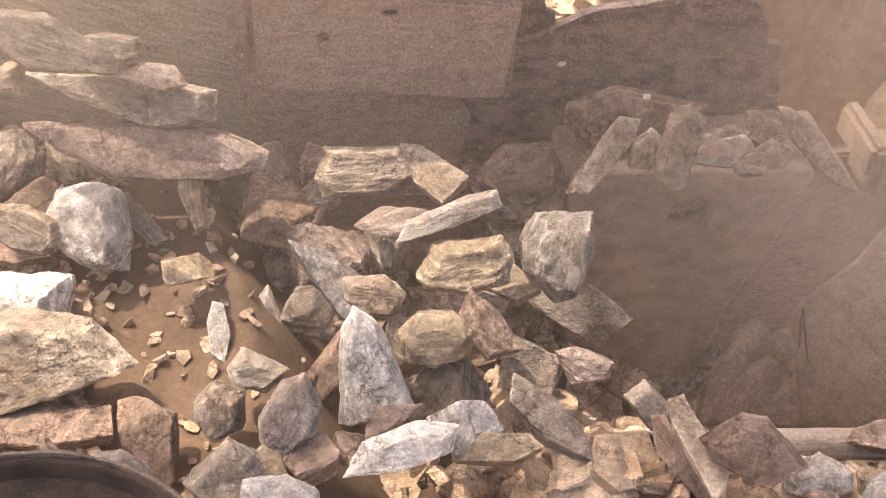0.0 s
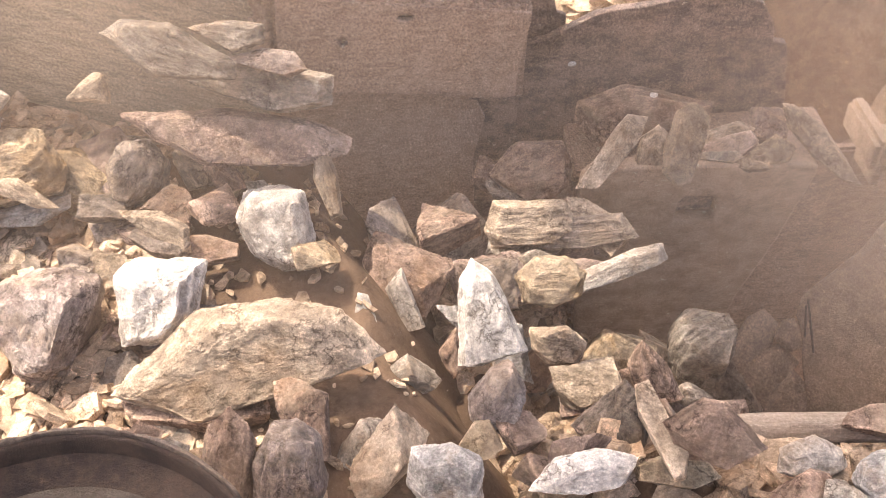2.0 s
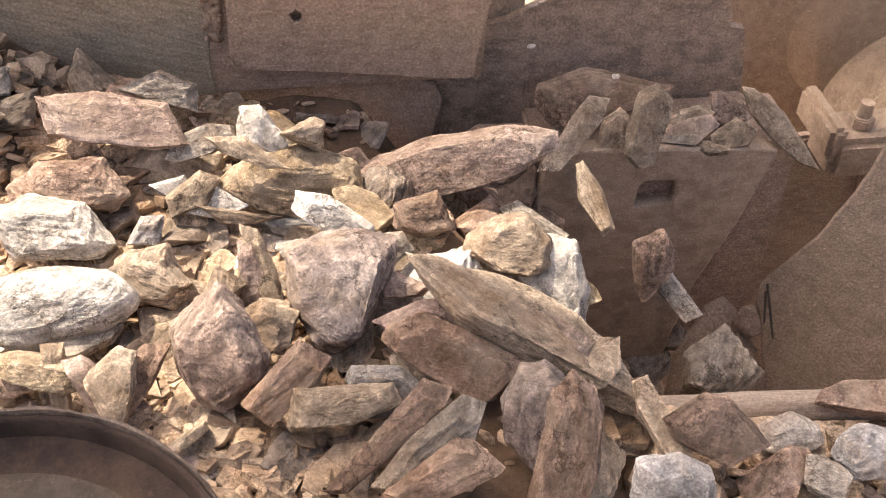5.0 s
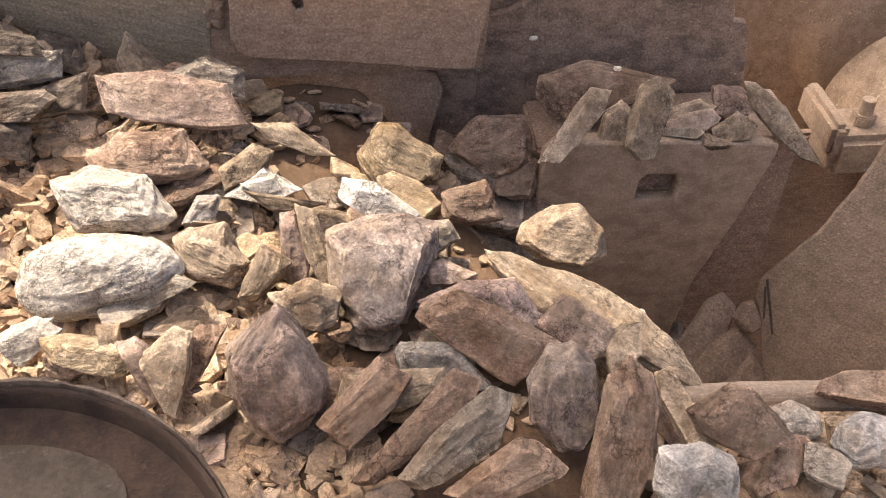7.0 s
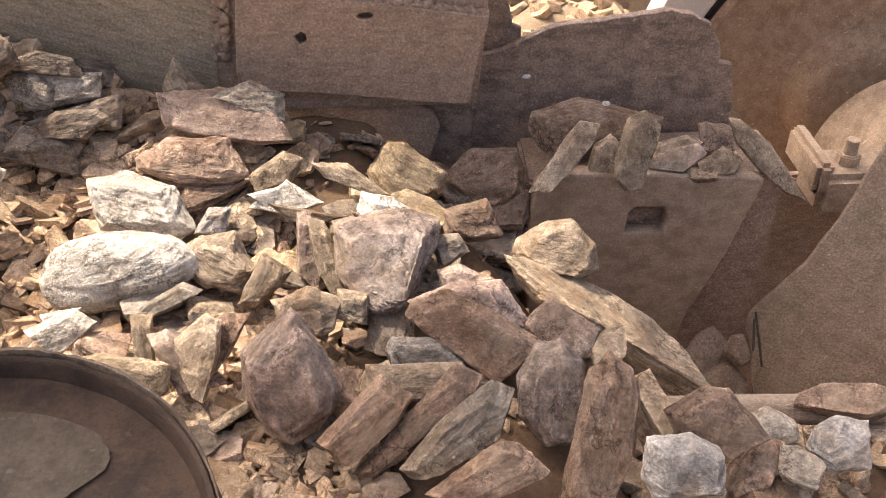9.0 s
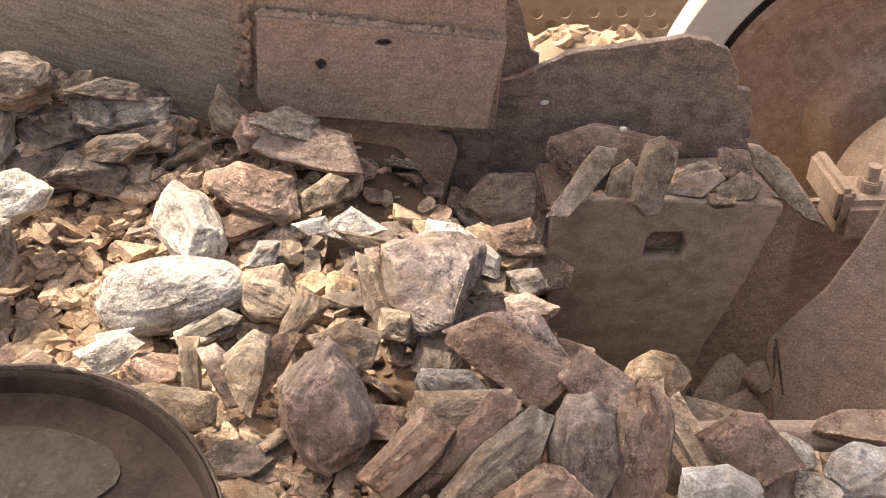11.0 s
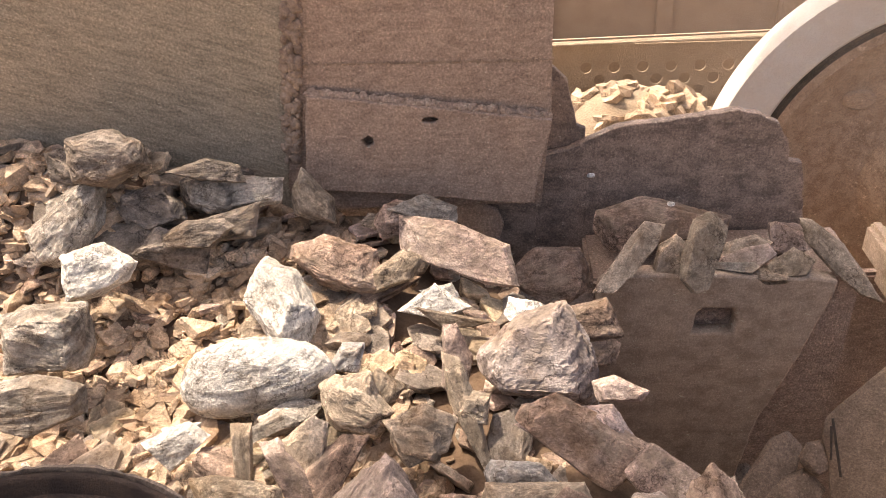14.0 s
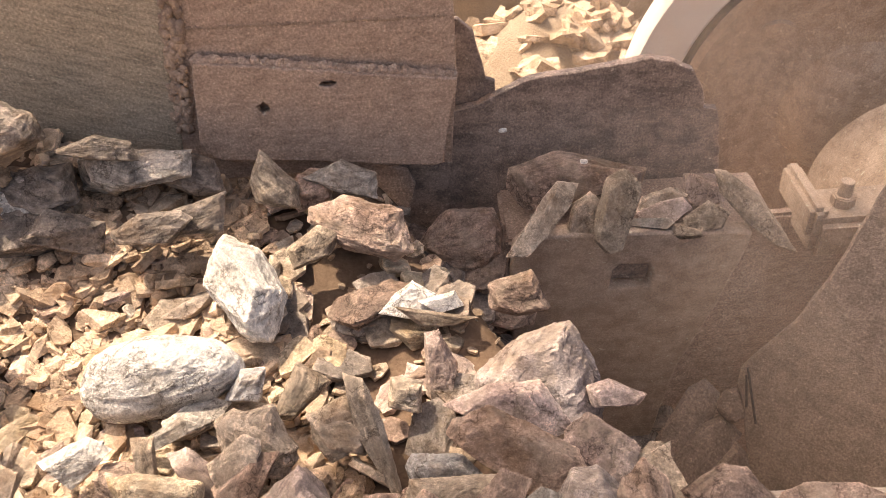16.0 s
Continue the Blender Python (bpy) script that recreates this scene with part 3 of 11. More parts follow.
# ---- ground, distance ----
ground_bm = bmesh.new()
bmesh.ops.create_grid(ground_bm, x_segments=2, y_segments=2, size=400)
ground = part("ground", ground_bm, SAND)
ground.location = (0, 0, -2.0)
tagged(ground, "pale sandy quarry ground", "ground", kind="structure")


def heap(name, fn, x0, x1, y0, y1, nx, ny, mat, parent=None, label=""):
    verts = [(x0 + (x1 - x0) * i / nx, y0 + (y1 - y0) * j / ny, 0) for j in range(ny + 1) for i in range(nx + 1)]
    verts = [(x, y, fn(x, y)) for x, y, _ in verts]
    faces = [(j * (nx + 1) + i, j * (nx + 1) + i + 1, (j + 1) * (nx + 1) + i + 1, (j + 1) * (nx + 1) + i) for j in range(ny) for i in range(nx)]
    return mesh_object(name, verts, faces, mat, parent, label, smooth=60)


def joined_stones(name, places, mat, parent=None):
    """Many small broken stones in one mesh. places: (x, y, z, size, flat)."""
    rng = np.random.RandomState(5)
    forms = [stone_hull(("block", "slab", "slab")[i % 3], (1.25, rng.uniform(0.6, 1.0), (0.6, 0.32, 0.2)[i % 3]), 300 + i) for i in range(30)]
    vs, fs, base = [], [], 0
    for x, y, z, size, flat in places:
        v, fc = forms[rng.randint(30)]
        e = Euler((rng.normal() * 0.4 * flat, rng.normal() * 0.4 * flat, rng.uniform(0, 6.28)))
        m = np.array(e.to_matrix())
        vs.append(v @ m.T * size + np.array((x, y, z)))
        fs += [(a + base, b + base, c + base) for a, b, c in fc]
        base += len(v)
    return mesh_object(name, np.concatenate(vs).tolist(), fs, mat, parent)


def far_height(x, y):
    return -1.75 + 0.95 * math.exp(-((x - 0.78) / 1.0) ** 2 - ((y - 4.75) / 0.7) ** 2) + 0.12 * noise.fractal(Vector((x * 1.2, y * 1.2, 3)), 1, 2, 4)


far = tagged(new("rubble_mound"), "pale dusty rubble mound on the ground behind", "rubble", kind="stuff")
heap("mound", far_height, -2.5, 4.5, 2.9, 8.0, 90, 70, SAND, far)
rng = random.Random(12)
spots = []
for _ in range(520):
    x, y = rng.uniform(-0.4, 2.2), rng.uniform(3.4, 5.3)
    size = rng.choice((0.05, 0.08, 0.11, 0.15, 0.20))
    spots.append((x, y, far_height(x, y) + size * 0.04, size, 0.9))
joined_stones("mound_stones", spots, stone_material("pale_dusty_stone", (0.26, 0.195, 0.135), (0.34, 0.26, 0.185), (0.41, 0.32, 0.235), strata=0.1, island=True, dusty=0.9), far)

screen = empty("perforated_screen", "dusty perforated steel screen plate with round holes", "screen plate")
holes = [circle(0.50 + 0.185 * i + (0.092 if j % 2 else 0), 0.07 + 0.085 * j, 0.040) for i in range(10) for j in range(5)]
plate("screen_sheet", [(0, 0), (2.8, 0), (2.8, 0.56), (0, 0.56)], holes, 0.02, SAND, pose(0.1, 5.45, -1.34, -4, 1.0, 0), screen, "tan dusty sheet with staggered round holes")
part("top_bar", box(-0.4, 3.2, 5.43, 5.5, -0.770, -0.758, 0.004), SAND, screen)
part("back_sheet", box(-0.4, 3.2, 5.62, 5.64, -1.9, -0.79, 0.0), WALL_TAN, screen)
yard = empty("wall_far", "tan plastered boundary wall", "wall", kind="structure")
part("wall_body", box(-6, 10, 8.0, 8.3, -2.0, 0.6, 0.02), WALL_TAN, yard)
for i in range(12):
    part("pier", box(-4.0 + 1.1 * i, -3.85 + 1.1 * i, 7.95, 8.0, -2.0, 0.6, 0.01), WALL_TAN, yard)

# ---- flywheel ----
wheel = empty("flywheel", "large spinning rusty flywheel with white painted rim", "flywheel")
WHEEL_AT = (1.545, 2.75, -0.33)


def ring(profile, k=120):
    """A lathe: (radius, depth) round the y axis."""
    verts, faces, m = [], [], len(profile)
    for i in range(k):
        a = 2 * math.pi * i / k
        verts += [(r * math.cos(a), d, r * math.sin(a)) for r, d in profile]
    for i in range(k):
        for j in range(m - 1):
            e, g = i * m + j, ((i + 1) % k) * m + j
            faces.append((e, g, g + 1, e + 1))
    return verts, faces


v, fc = ring([(0.70, 0.10), (0.80, 0.09), (0.815, 0.06), (0.815, -0.02), (0.80, -0.05), (0.665, -0.055), (0.655, -0.045)])
mesh_object("rim", v, fc, WHEEL_PAINT, wheel, "worn white painted rim", smooth=40)
v, fc = ring([(0.66, -0.045), (0.652, -0.02), (0.632, -0.02), (0.625, -0.05)])
mesh_object("groove", v, fc, RUBBER, wheel, "black groove", smooth=40)
v, fc = ring([(0.63, -0.05), (0.60, -0.055), (0.56, -0.03), (0.40, -0.005), (0.26, -0.01), (0.235, -0.05), (0.20, -0.09), (0.17, -0.10), (0.0, -0.10)])
disc = mesh_object("disc", v, fc, WHEEL_FACE, wheel, "rust-brown wheel disc", smooth=40)
for a in (15, 135, 255):
    v, fc = ring([(0.0, -0.035), (0.028, -0.035), (0.034, -0.028), (0.036, 0.02)], 20)
    b = mesh_object("boss", [(x * 1.6 + 0.45 * math.cos(radians(a)), y, z + 0.45 * math.sin(radians(a))) for x, y, z in v], fc, WHEEL_FACE, wheel, "dusty worn boss", smooth=40)
wheel.matrix_basis = pose(*WHEEL_AT, 0, 0, -6)

# ---- bearing bracket with bolt at the jaw's end ----
bearing = empty("bearing_bracket", "dusty cast bracket with a hexagonal bolt", "bracket", kind="structure")
part("foot", box(1.09, 1.9, 1.95, 2.12, -0.30, -0.17, 0.02), STEEL_JAW, bearing)
part("rib", box(1.075, 1.125, 1.96, 2.20, -0.24, -0.135, 0.015), STEEL_JAW, bearing)
v, fc = ring([(0.0, -0.3), (0.25, -0.3), (0.29, -0.26), (0.30, 0.1)], 48)
cap = mesh_object("bearing_cap", [(x, y, z) for x, y, z in v], fc, STEEL_JAW, bearing, smooth=40)
cap.matrix_basis = pose(1.61, 2.40, -0.44)
bm = bmesh.new()
bmesh.ops.create_cone(bm, cap_ends=True, segments=6, radius1=0.034, radius2=0.034, depth=0.034, matrix=Matrix.Translation((1.185, 2.03, -0.155)))
bmesh.ops.bevel(bm, geom=bm.edges[:], offset=0.004, segments=2, affect="EDGES")
nut = part("nut", bm, STEEL_JAW, bearing, "hexagonal nut")
bm = bmesh.new()
bmesh.ops.create_cone(bm, cap_ends=True, segments=20, radius1=0.02, radius2=0.018, depth=0.05, matrix=Matrix.Translation((1.185, 2.03, -0.12)))
part("bolt_end", bm, STEEL_JAW, bearing, "threaded bolt end", 40)

# unseen sheets added overhead, beyond the view, to shade the chamber and the near edge
canopy = empty("canopy", "unseen plain sheets added over the crusher to cast shade", "canopy", kind="structure")
UP = 3.6


def shade(x0, x1, y0, y1, z=0.0):
    """The sheet at height UP whose shadow covers that stretch of the bed."""
    sx, sy = SUN_FROM.x / SUN_FROM.z * (UP - z), SUN_FROM.y / SUN_FROM.z * (UP - z)
    return box(x0 + sx, x1 + sx, y0 + sy, y1 + sy, UP, UP + 0.02, 0)


part("sheet", shade(0.38, 2.6, 1.172, 1.66), STEEL_LEFT, canopy)
part("sheet", shade(0.16, 2.6, 1.662, 2.75), STEEL_LEFT, canopy)
part("sheet", shade(-0.30, 2.6, 0.1, 1.17), STEEL_LEFT, canopy)
part("sheet", shade(-1.9, -0.302, 0.1, 1.02), STEEL_LEFT, canopy)

# ---- the moving bank of dirt and gravel ----
def bank_height(x, y):
    z = -0.03 + 0.07 * min(1, max(0, (y - 1.4) / 0.6))
    s = min(1, max(0, (x + 0.44 + 0.10 * noise.noise(Vector((y * 3, 1, 0))) + 0.42 * (y - 1.3)) / 0.36))
    z -= 0.75 * s ** 1.4
    near_wall = min(1, max(0, (x + 0.92) / 0.3)) * min(1, max(0, (y - 1.5) / 0.3))
    heaped = min(1, max(0, (-1.12 - x) / 0.25)) * min(1, max(0, (y - 1.55) / 0.4))
    corner = min(1, max(0, (-1.40 - x) / 0.2)) * min(1, max(0, (y - 1.66) / 0.2))
    z += 0.11 * heaped + 0.12 * corner - 0.06 * near_wall
    return z + 0.035 * noise.fractal(Vector((x * 3, y * 3, 8)), 1, 2, 5)


BANK_ROWS = [(0, 0), (0.5, 0.04), (1, 0.06), (1.5, 0.11), (2, 0.20), (2.5, 0.27), (3, 0.37), (3.5, 0.44), (4, 0.5), (6.3, 0.54), (8.2, 0.56), (10.3, 0.59), (12.5, 0.62), (16, 0.66)]
bank = tagged(new("dirt_bank"), "bank of reddish dirt and ochre gravel sliding along the feeder", "gravel bank", kind="stuff")
heap("dirt", bank_height, -2.9, -0.1, 0.75, 2.03, 240, 110, DIRT, bank, "reddish fine dirt")
rng = random.Random(3)
spots = []
for _ in range(9500):
    x, y = rng.uniform(-2.3, -0.35), rng.uniform(0.85, 2.0)
    size = rng.choice((0.012, 0.016, 0.02, 0.026, 0.034, 0.045, 0.06)) * rng.uniform(0.8, 1.2)
    if x > -0.80 - 0.35 * (y - 1.3):
        size = min(size, 0.03)
        if rng.random() < 0.93:
            continue
    spots.append((x, y, bank_height(x, y) + size * 0.22, size, 1.0))
joined_stones("gravel", spots, GRAVEL, bank)

# ---- dust ----
def airborne(name, low, high):
    """Soft-edged veil of dust that scatters light both ways."""
    mat, n, l, bsdf = shader(name)
    n.remove(bsdf)
    coord = n.new("ShaderNodeTexCoord")
    grad = n.new("ShaderNodeTexGradient")
    grad.gradient_type = "QUADRATIC_SPHERE"
    l.new(coord.outputs["Object"], grad.inputs[0])
    cloud = noise_tex(n, l, coord.outputs["Object"], 1.1, 3, 0.5)
    thick = n.new("ShaderNodeMath")
    thick.operation = "MULTIPLY"
    l.new(grad.outputs[1], thick.inputs[0])
    l.new(ramp(n, l, cloud, [(0.25, (low,) * 3), (0.75, (high,) * 3)]), thick.inputs[1])
    both = n.new("ShaderNodeMixShader")
    dif, tra, see, out_mix = n.new("ShaderNodeBsdfDiffuse"), n.new("ShaderNodeBsdfTranslucent"), n.new("ShaderNodeBsdfTransparent"), n.new("ShaderNodeMixShader")
    for q in (dif, tra):
        q.inputs[0].default_value = (0.80, 0.66, 0.52, 1)
    l.new(dif.outputs[0], both.inputs[1])
    l.new(tra.outputs[0], both.inputs[2])
    l.new(thick.outputs[0], out_mix.inputs[0])
    l.new(see.outputs[0], out_mix.inputs[1])
    l.new(both.outputs[0], out_mix.inputs[2])
    l.new(out_mix.outputs[0], n["Material Output"].inputs[0])
    return mat


DUST_AIR = airborne("airborne_dust", 0.18, 0.38)
DUST_THIN = airborne("thin_airborne_dust", 0.12, 0.22)
# for the sheets above the view that weaken the sunlight
DUST_SUN_DIMMER = airborne("sun_dimming_dust", 0.12, 0.24)
PUFFS = []


def dust_puff(size, rows, seed, material=None):
    """A drifting puff: a soft sheet of airborne dust. rows: (seconds, x, y, z)."""
    rng = random.Random(seed)
    puff = tagged(new("dust_puff"), "thin drifting puff of pale brown dust", "dust", "dust over the chamber", kind="stuff")
    bm = bmesh.new()
    bmesh.ops.create_circle(bm, cap_ends=True, segments=40, radius=1.0)
    wisp = part("wisp", bm, material or DUST_AIR, puff)
    wisp.matrix_basis = pose(rng.uniform(-.2, .2) * size, 0.0, rng.uniform(-.2, .2) * size, 50 + rng.uniform(-14, 14), rng.uniform(-14, 14), rng.uniform(-20, 20)) @ Matrix.Diagonal((size, size * rng.uniform(0.7, 1.0), 1, 1))
    PUFFS.append((puff, rows))


dust_puff(0.95, [(0, 0.90, 1.40, 0.05), (1.5, 0.95, 1.42, 0.06), (3, 1.05, 1.5, 0.12), (4.2, 1.35, 1.7, 0.2), (6.3, 2.3, 2.4, 0.4), (16, 2.6, 2.8, 0.5)], 1)
dust_puff(0.80, [(0, 0.72, 1.62, -0.15), (1.5, 0.75, 1.62, -0.13), (3, 0.80, 1.65, -0.08), (4.2, 0.95, 1.7, 0.0), (6.3, 1.9, 2.2, 0.3), (16, 2.4, 2.8, 0.5)], 2)
dust_puff(1.2, [(0, 1.15, 2.25, 0.25), (2, 1.10, 2.3, 0.25), (4.2, 1.20, 2.4, 0.3), (6.3, 1.45, 2.45, 0.3), (8.2, 1.7, 2.5, 0.3), (10.3, 2.3, 2.6, 0.4), (13, 1.9, 2.5, 0.35), (14.5, 1.35, 2.4, 0.3), (16, 1.0, 2.3, 0.25)], 3)
dust_puff(1.0, [(0, 1.5, 2.3, 0.3), (4.2, 1.9, 2.4, 0.3), (6.3, 2.4, 2.4, 0.5), (10.3, 2.8, 2.6, 0.5), (13, 2.6, 2.4, 0.4), (14.5, 1.6, 2.2, 0.2), (16, 0.95, 1.75, 0.05)], 4)
dust_puff(1.1, [(0, -0.10, 1.02, 0.98), (2, -0.06, 1.02, 0.98), (4.2, 0.05, 1.05, 1.0), (6.3, 2.6, 2.4, 1.4), (16, 4.0, 3.0, 2.0)], 7, DUST_THIN)
dust_puff(1.5, [(0, 1.1, 3.5, -0.1), (8, 1.2, 3.5, -0.1), (13, 1.1, 3.4, -0.1), (16, 1.0, 3.4, 0.0)], 11, DUST_THIN)
dust_puff(1.0, [(0, -0.75, 1.68, 0.62), (4.2, -0.55, 1.72, 0.65), (6.3, 2.2, 2.4, 1.2), (16, 3.4, 3.0, 1.8)], 12)
# unseen dust sheets added overhead to dim the sun at first, then drifting off
dust_puff(2.8, [(0, -1.25, 2.4, 2.6), (2, -1.15, 2.4, 2.6), (4.2, -0.4, 2.6, 2.7), (6.3, 4.6, 3.4, 3.2), (16, 6.2, 3.8, 3.4)], 9, DUST_SUN_DIMMER)
dust_puff(2.6, [(0, -1.0, 2.3, 2.2), (2, -0.8, 2.4, 2.2), (4.2, 0.2, 2.6, 2.4), (6.3, 4.5, 3.2, 3.0), (16, 6.0, 3.6, 3.2)], 6, DUST_SUN_DIMMER)

part("feeder_floor", box(-3.2, 0.2, 0.75, 2.02, -0.95, -0.90, 0), STEEL_DARK, wall)

# heap of dirt and broken stone under and before the front rail
def front_height(x, y):
    return -0.10 - 0.10 * max(0, x - 0.6) + 0.05 * noise.fractal(Vector((x * 4, y * 4, 2)), 1, 2, 4) - (1.1 + max(0, 2 * (x - 0.35))) * max(0, y - 1.02) - 2.0 * max(0, 0.16 - x)


front = tagged(new("front_heap"), "heap of brown dirt and broken stone before the front rail", "rubble heap", kind="stuff")
heap("dirt", front_height, -0.05, 1.9, 0.2, 1.5, 110, 80, DIRT, front, "reddish fine dirt")
rng = random.Random(31)
spots = []
for _ in range(620):
    x, y = rng.uniform(0.06, 1.3), rng.uniform(0.6, 1.4)
    size = rng.choice((0.03, 0.05, 0.07, 0.10))
    spots.append((x, y, front_height(x, y) + size * 0.15, size, 1.0))
for _ in range(220):
    x, y = rng.uniform(-0.15, 0.42), rng.uniform(1.0, 1.30)
    size = rng.choice((0.04, 0.06, 0.08, 0.10))
    spots.append((x, y, front_height(x, y) + size * 0.1, size, 1.0))
joined_stones("broken_stone", spots, GRAVEL, front)

# broken stone fallen below the feeder's lip
def lip_height(x, y):
    return -0.34 - 0.9 * max(0, x + 0.05) - 0.25 * max(0, y - 1.6) + 0.05 * noise.fractal(Vector((x * 5, y * 5, 6)), 1, 2, 4)


fallen = tagged(new("fallen_rubble"), "broken stone and dirt fallen below the feeder lip", "rubble heap", kind="stuff")
heap("dirt", lip_height, -0.75, 0.72, 1.0, 2.0, 90, 60, DIRT, fallen, "reddish fine dirt")
spots = []
for _ in range(520):
    x, y = rng.uniform(-0.6, 0.7), rng.uniform(1.05, 1.98)
    size = rng.choice((0.04, 0.06, 0.08, 0.11))
    spots.append((x, y, lip_height(x, y) + size * 0.15, size, 1.0))
joined_stones("broken_stone", spots, GRAVEL, fallen)

# loose chips that ride on the bank
DRIFT = [(0, 0), (0.5, 0.06), (1, 0.085), (1.5, 0.145), (2, 0.26), (2.5, 0.35), (3, 0.52), (3.5, 0.66), (4.2, 0.76), (6.3, 0.86), (8.2, 0.90), (10.3, 0.97), (12.5, 1.02), (16, 1.07)]
CHIPS = []
for i in range(24):
    shape = ("slab", "slab", "block")[i % 3]
    me = bpy.data.meshes.new("rock_chip")
    s = (0.055, 0.075, 0.10, 0.13)[i % 4]
    v, fc = stone_hull(shape, (s, s * 0.72, s * (0.15 if shape == "slab" else 0.45)), 700 + i)
    v, fc = refined(v, fc, s * 0.09)
    me.from_pydata(weathered(v, fc, s * 0.6, 700 + i).tolist(), [], fc)
    me.polygons.foreach_set("use_smooth", [True] * len(me.polygons))
    me.set_sharp_from_angle(angle=radians(24))
    colour = ("tan", "rust", "ochre", "tan", "grey", "rust", "pink", "slate")[i % 8]
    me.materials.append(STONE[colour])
    CHIPS.append((me, colour, s, shape))
rng = random.Random(77)
for i in range(380):
    me, colour, s, shape = CHIPS[rng.randrange(24)]
    x, y = rng.uniform(-2.35, -0.86), rng.uniform(0.95, 1.99)
    if -2.02 < x < -1.50 and 1.42 < y < 1.9 and rng.random() < 0.75:
        continue
    turn = (rng.gauss(8, 16), rng.gauss(0, 16), rng.uniform(0, 360))
    rows = []
    for t, d in DRIFT:
        lag = x + d
        z = bank_height(lag - 0.62 * d, y) + s * 0.16
        if lag > 0.12:
            z -= min(0.9, (lag - 0.12) * 2.2)
        rows.append((t, lag, y, z))
    ob = new("rock_chip", me)
    tagged(ob, "small dusty " + WORDS[colour] + (" flat stone chip" if shape == "slab" else " broken stone") + " on the dirt bank", "stone", "stone chips on the bank")
    MOVING.append((ob, rows, turn))

# ---- stones ----
rock("pink", "slab", (0.562, 0.141, 0.084), 1, "in the rubble feed", (34, 6.7, -6.3), [(0, -0.698, 1.728, 0.181), (0.5, -0.669, 1.736, 0.191), (1, -0.646, 1.727, 0.192), (1.5, -0.616, 1.731, 0.196), (2, -0.556, 1.749, 0.189), (2.5, -0.489, 1.753, 0.198), (3, -0.382, 1.749, 0.174), (3.5, -0.279, 1.757, 0.149), (4, -0.206, 1.763, 0.141), (4.2, -0.175, 1.754, 0.138), (4.6, -0.149, 1.754, 0.138), (5.02, 0.023, 1.677, 0.038, 50.3, -20.2, -11.8), (5.44, 0.192, 1.605, -0.326, 64.9, -46.7, -15.9), (5.8, 0.349, 1.579, -0.921, 71.9, -69.1, -13.8), (16, 0.45, 1.572, -1.088, 71.9, -69.1, -13.8)], outline=[(-0.279, 0.058), (-0.019, 0.071), (0.188, 0.039), (0.279, -0.006), (0.266, -0.045), (0.162, -0.071), (-0.071, -0.065), (-0.188, -0.006)], thick=0.084, bed=(-6, 78))
rock("ochre", "block", (0.35, 0.186, 0.13), 2, "in the rubble feed", (6.3, -2.9, 3), [(0, -1.384, 1.712, 0.169), (0.5, -1.329, 1.718, 0.17), (1, -1.298, 1.713, 0.169), (1.5, -1.238, 1.712, 0.17), (2, -1.131, 1.721, 0.172), (2.5, -1.035, 1.722, 0.17), (3, -0.858, 1.722, 0.173), (3.5, -0.687, 1.721, 0.156), (4, -0.553, 1.725, 0.14), (4.2, -0.492, 1.712, 0.14), (4.6, -0.468, 1.712, 0.14), (5.02, -0.3, 1.636, 0.042, 20.9, 23.2, 6.3), (5.44, -0.135, 1.567, -0.314, 30.9, 50.1, 5.9), (5.8, 0.005, 1.574, -0.936, 22.8, 71.7, -10.7), (16, 0.45, 1.573, -1.109, 22.8, 71.7, -10.7)], outline=[(-0.173, -0.054), (-0.109, 0.042), (-0.032, 0.086), (0.109, 0.093), (0.173, 0.003), (0.160, -0.061), (0.032, -0.093), (-0.147, -0.086)], thick=0.13, bed=(8, 50))
rock("lilac", "block", (0.254, 0.213, 0.17), 3, "in the rubble feed", (-20.2, -44.5, 60.7), [(0, -1.158, 1.285, 0.066), (0.5, -1.103, 1.293, 0.066), (1, -1.072, 1.289, 0.066), (1.5, -1.011, 1.29, 0.066), (1.8, -0.945, 1.297, 0.067), (2, -0.906, 1.305, 0.068), (2.5, -0.79, 1.315, 0.069), (3, -0.629, 1.284, 0.07), (3.5, -0.489, 1.302, 0.07), (4, -0.392, 1.302, 0.07), (4.2, -0.324, 1.305, 0.07), (6.3, -0.16, 1.261, 0.072), (6.5, -0.148, 1.266, 0.071), (7, -0.128, 1.284, 0.07), (7.5, -0.115, 1.307, 0.068), (8, -0.113, 1.321, 0.07), (8.2, -0.112, 1.344, 0.069), (10.3, -0.069, 1.341, 0.068), (10.5, -0.062, 1.338, 0.067), (11, -0.037, 1.342, 0.068), (11.5, -0.036, 1.357, 0.068), (12, -0.023, 1.345, 0.068), (12.5, -0.009, 1.343, 0.068), (13, 0.01, 1.353, 0.068, -2.5, -32.2, 32.7), (13.5, 0.055, 1.341, 0.068, 7.3, -8.1, 5.3), (14, 0.089, 1.374, 0.067, 7.8, 3.0, -4.8), (14.1, 0.101, 1.379, 0.067, 7.8, 3.1, -4.9), (14.2, 0.109, 1.373, 0.066, 7.8, 3.2, -5.0), (14.5, 0.131, 1.352, 0.065, 7.7, 3.5, -5.3), (15, 0.154, 1.362, 0.062, 7.7, 4.1, -5.8), (15.5, 0.183, 1.356, 0.052, 7.7, 4.7, -6.3), (16, 0.265, 1.284, 0.035, 7.6, 5.2, -6.8)], outline=[(-0.107, 0.087), (-0.063, 0.104), (0.046, 0.120), (0.107, 0.093), (0.107, 0.055), (0.079, -0.022), (0.046, -0.093), (-0.008, -0.120), (-0.052, -0.115), (-0.101, -0.011)], thick=0.17, bed=(72, 50))
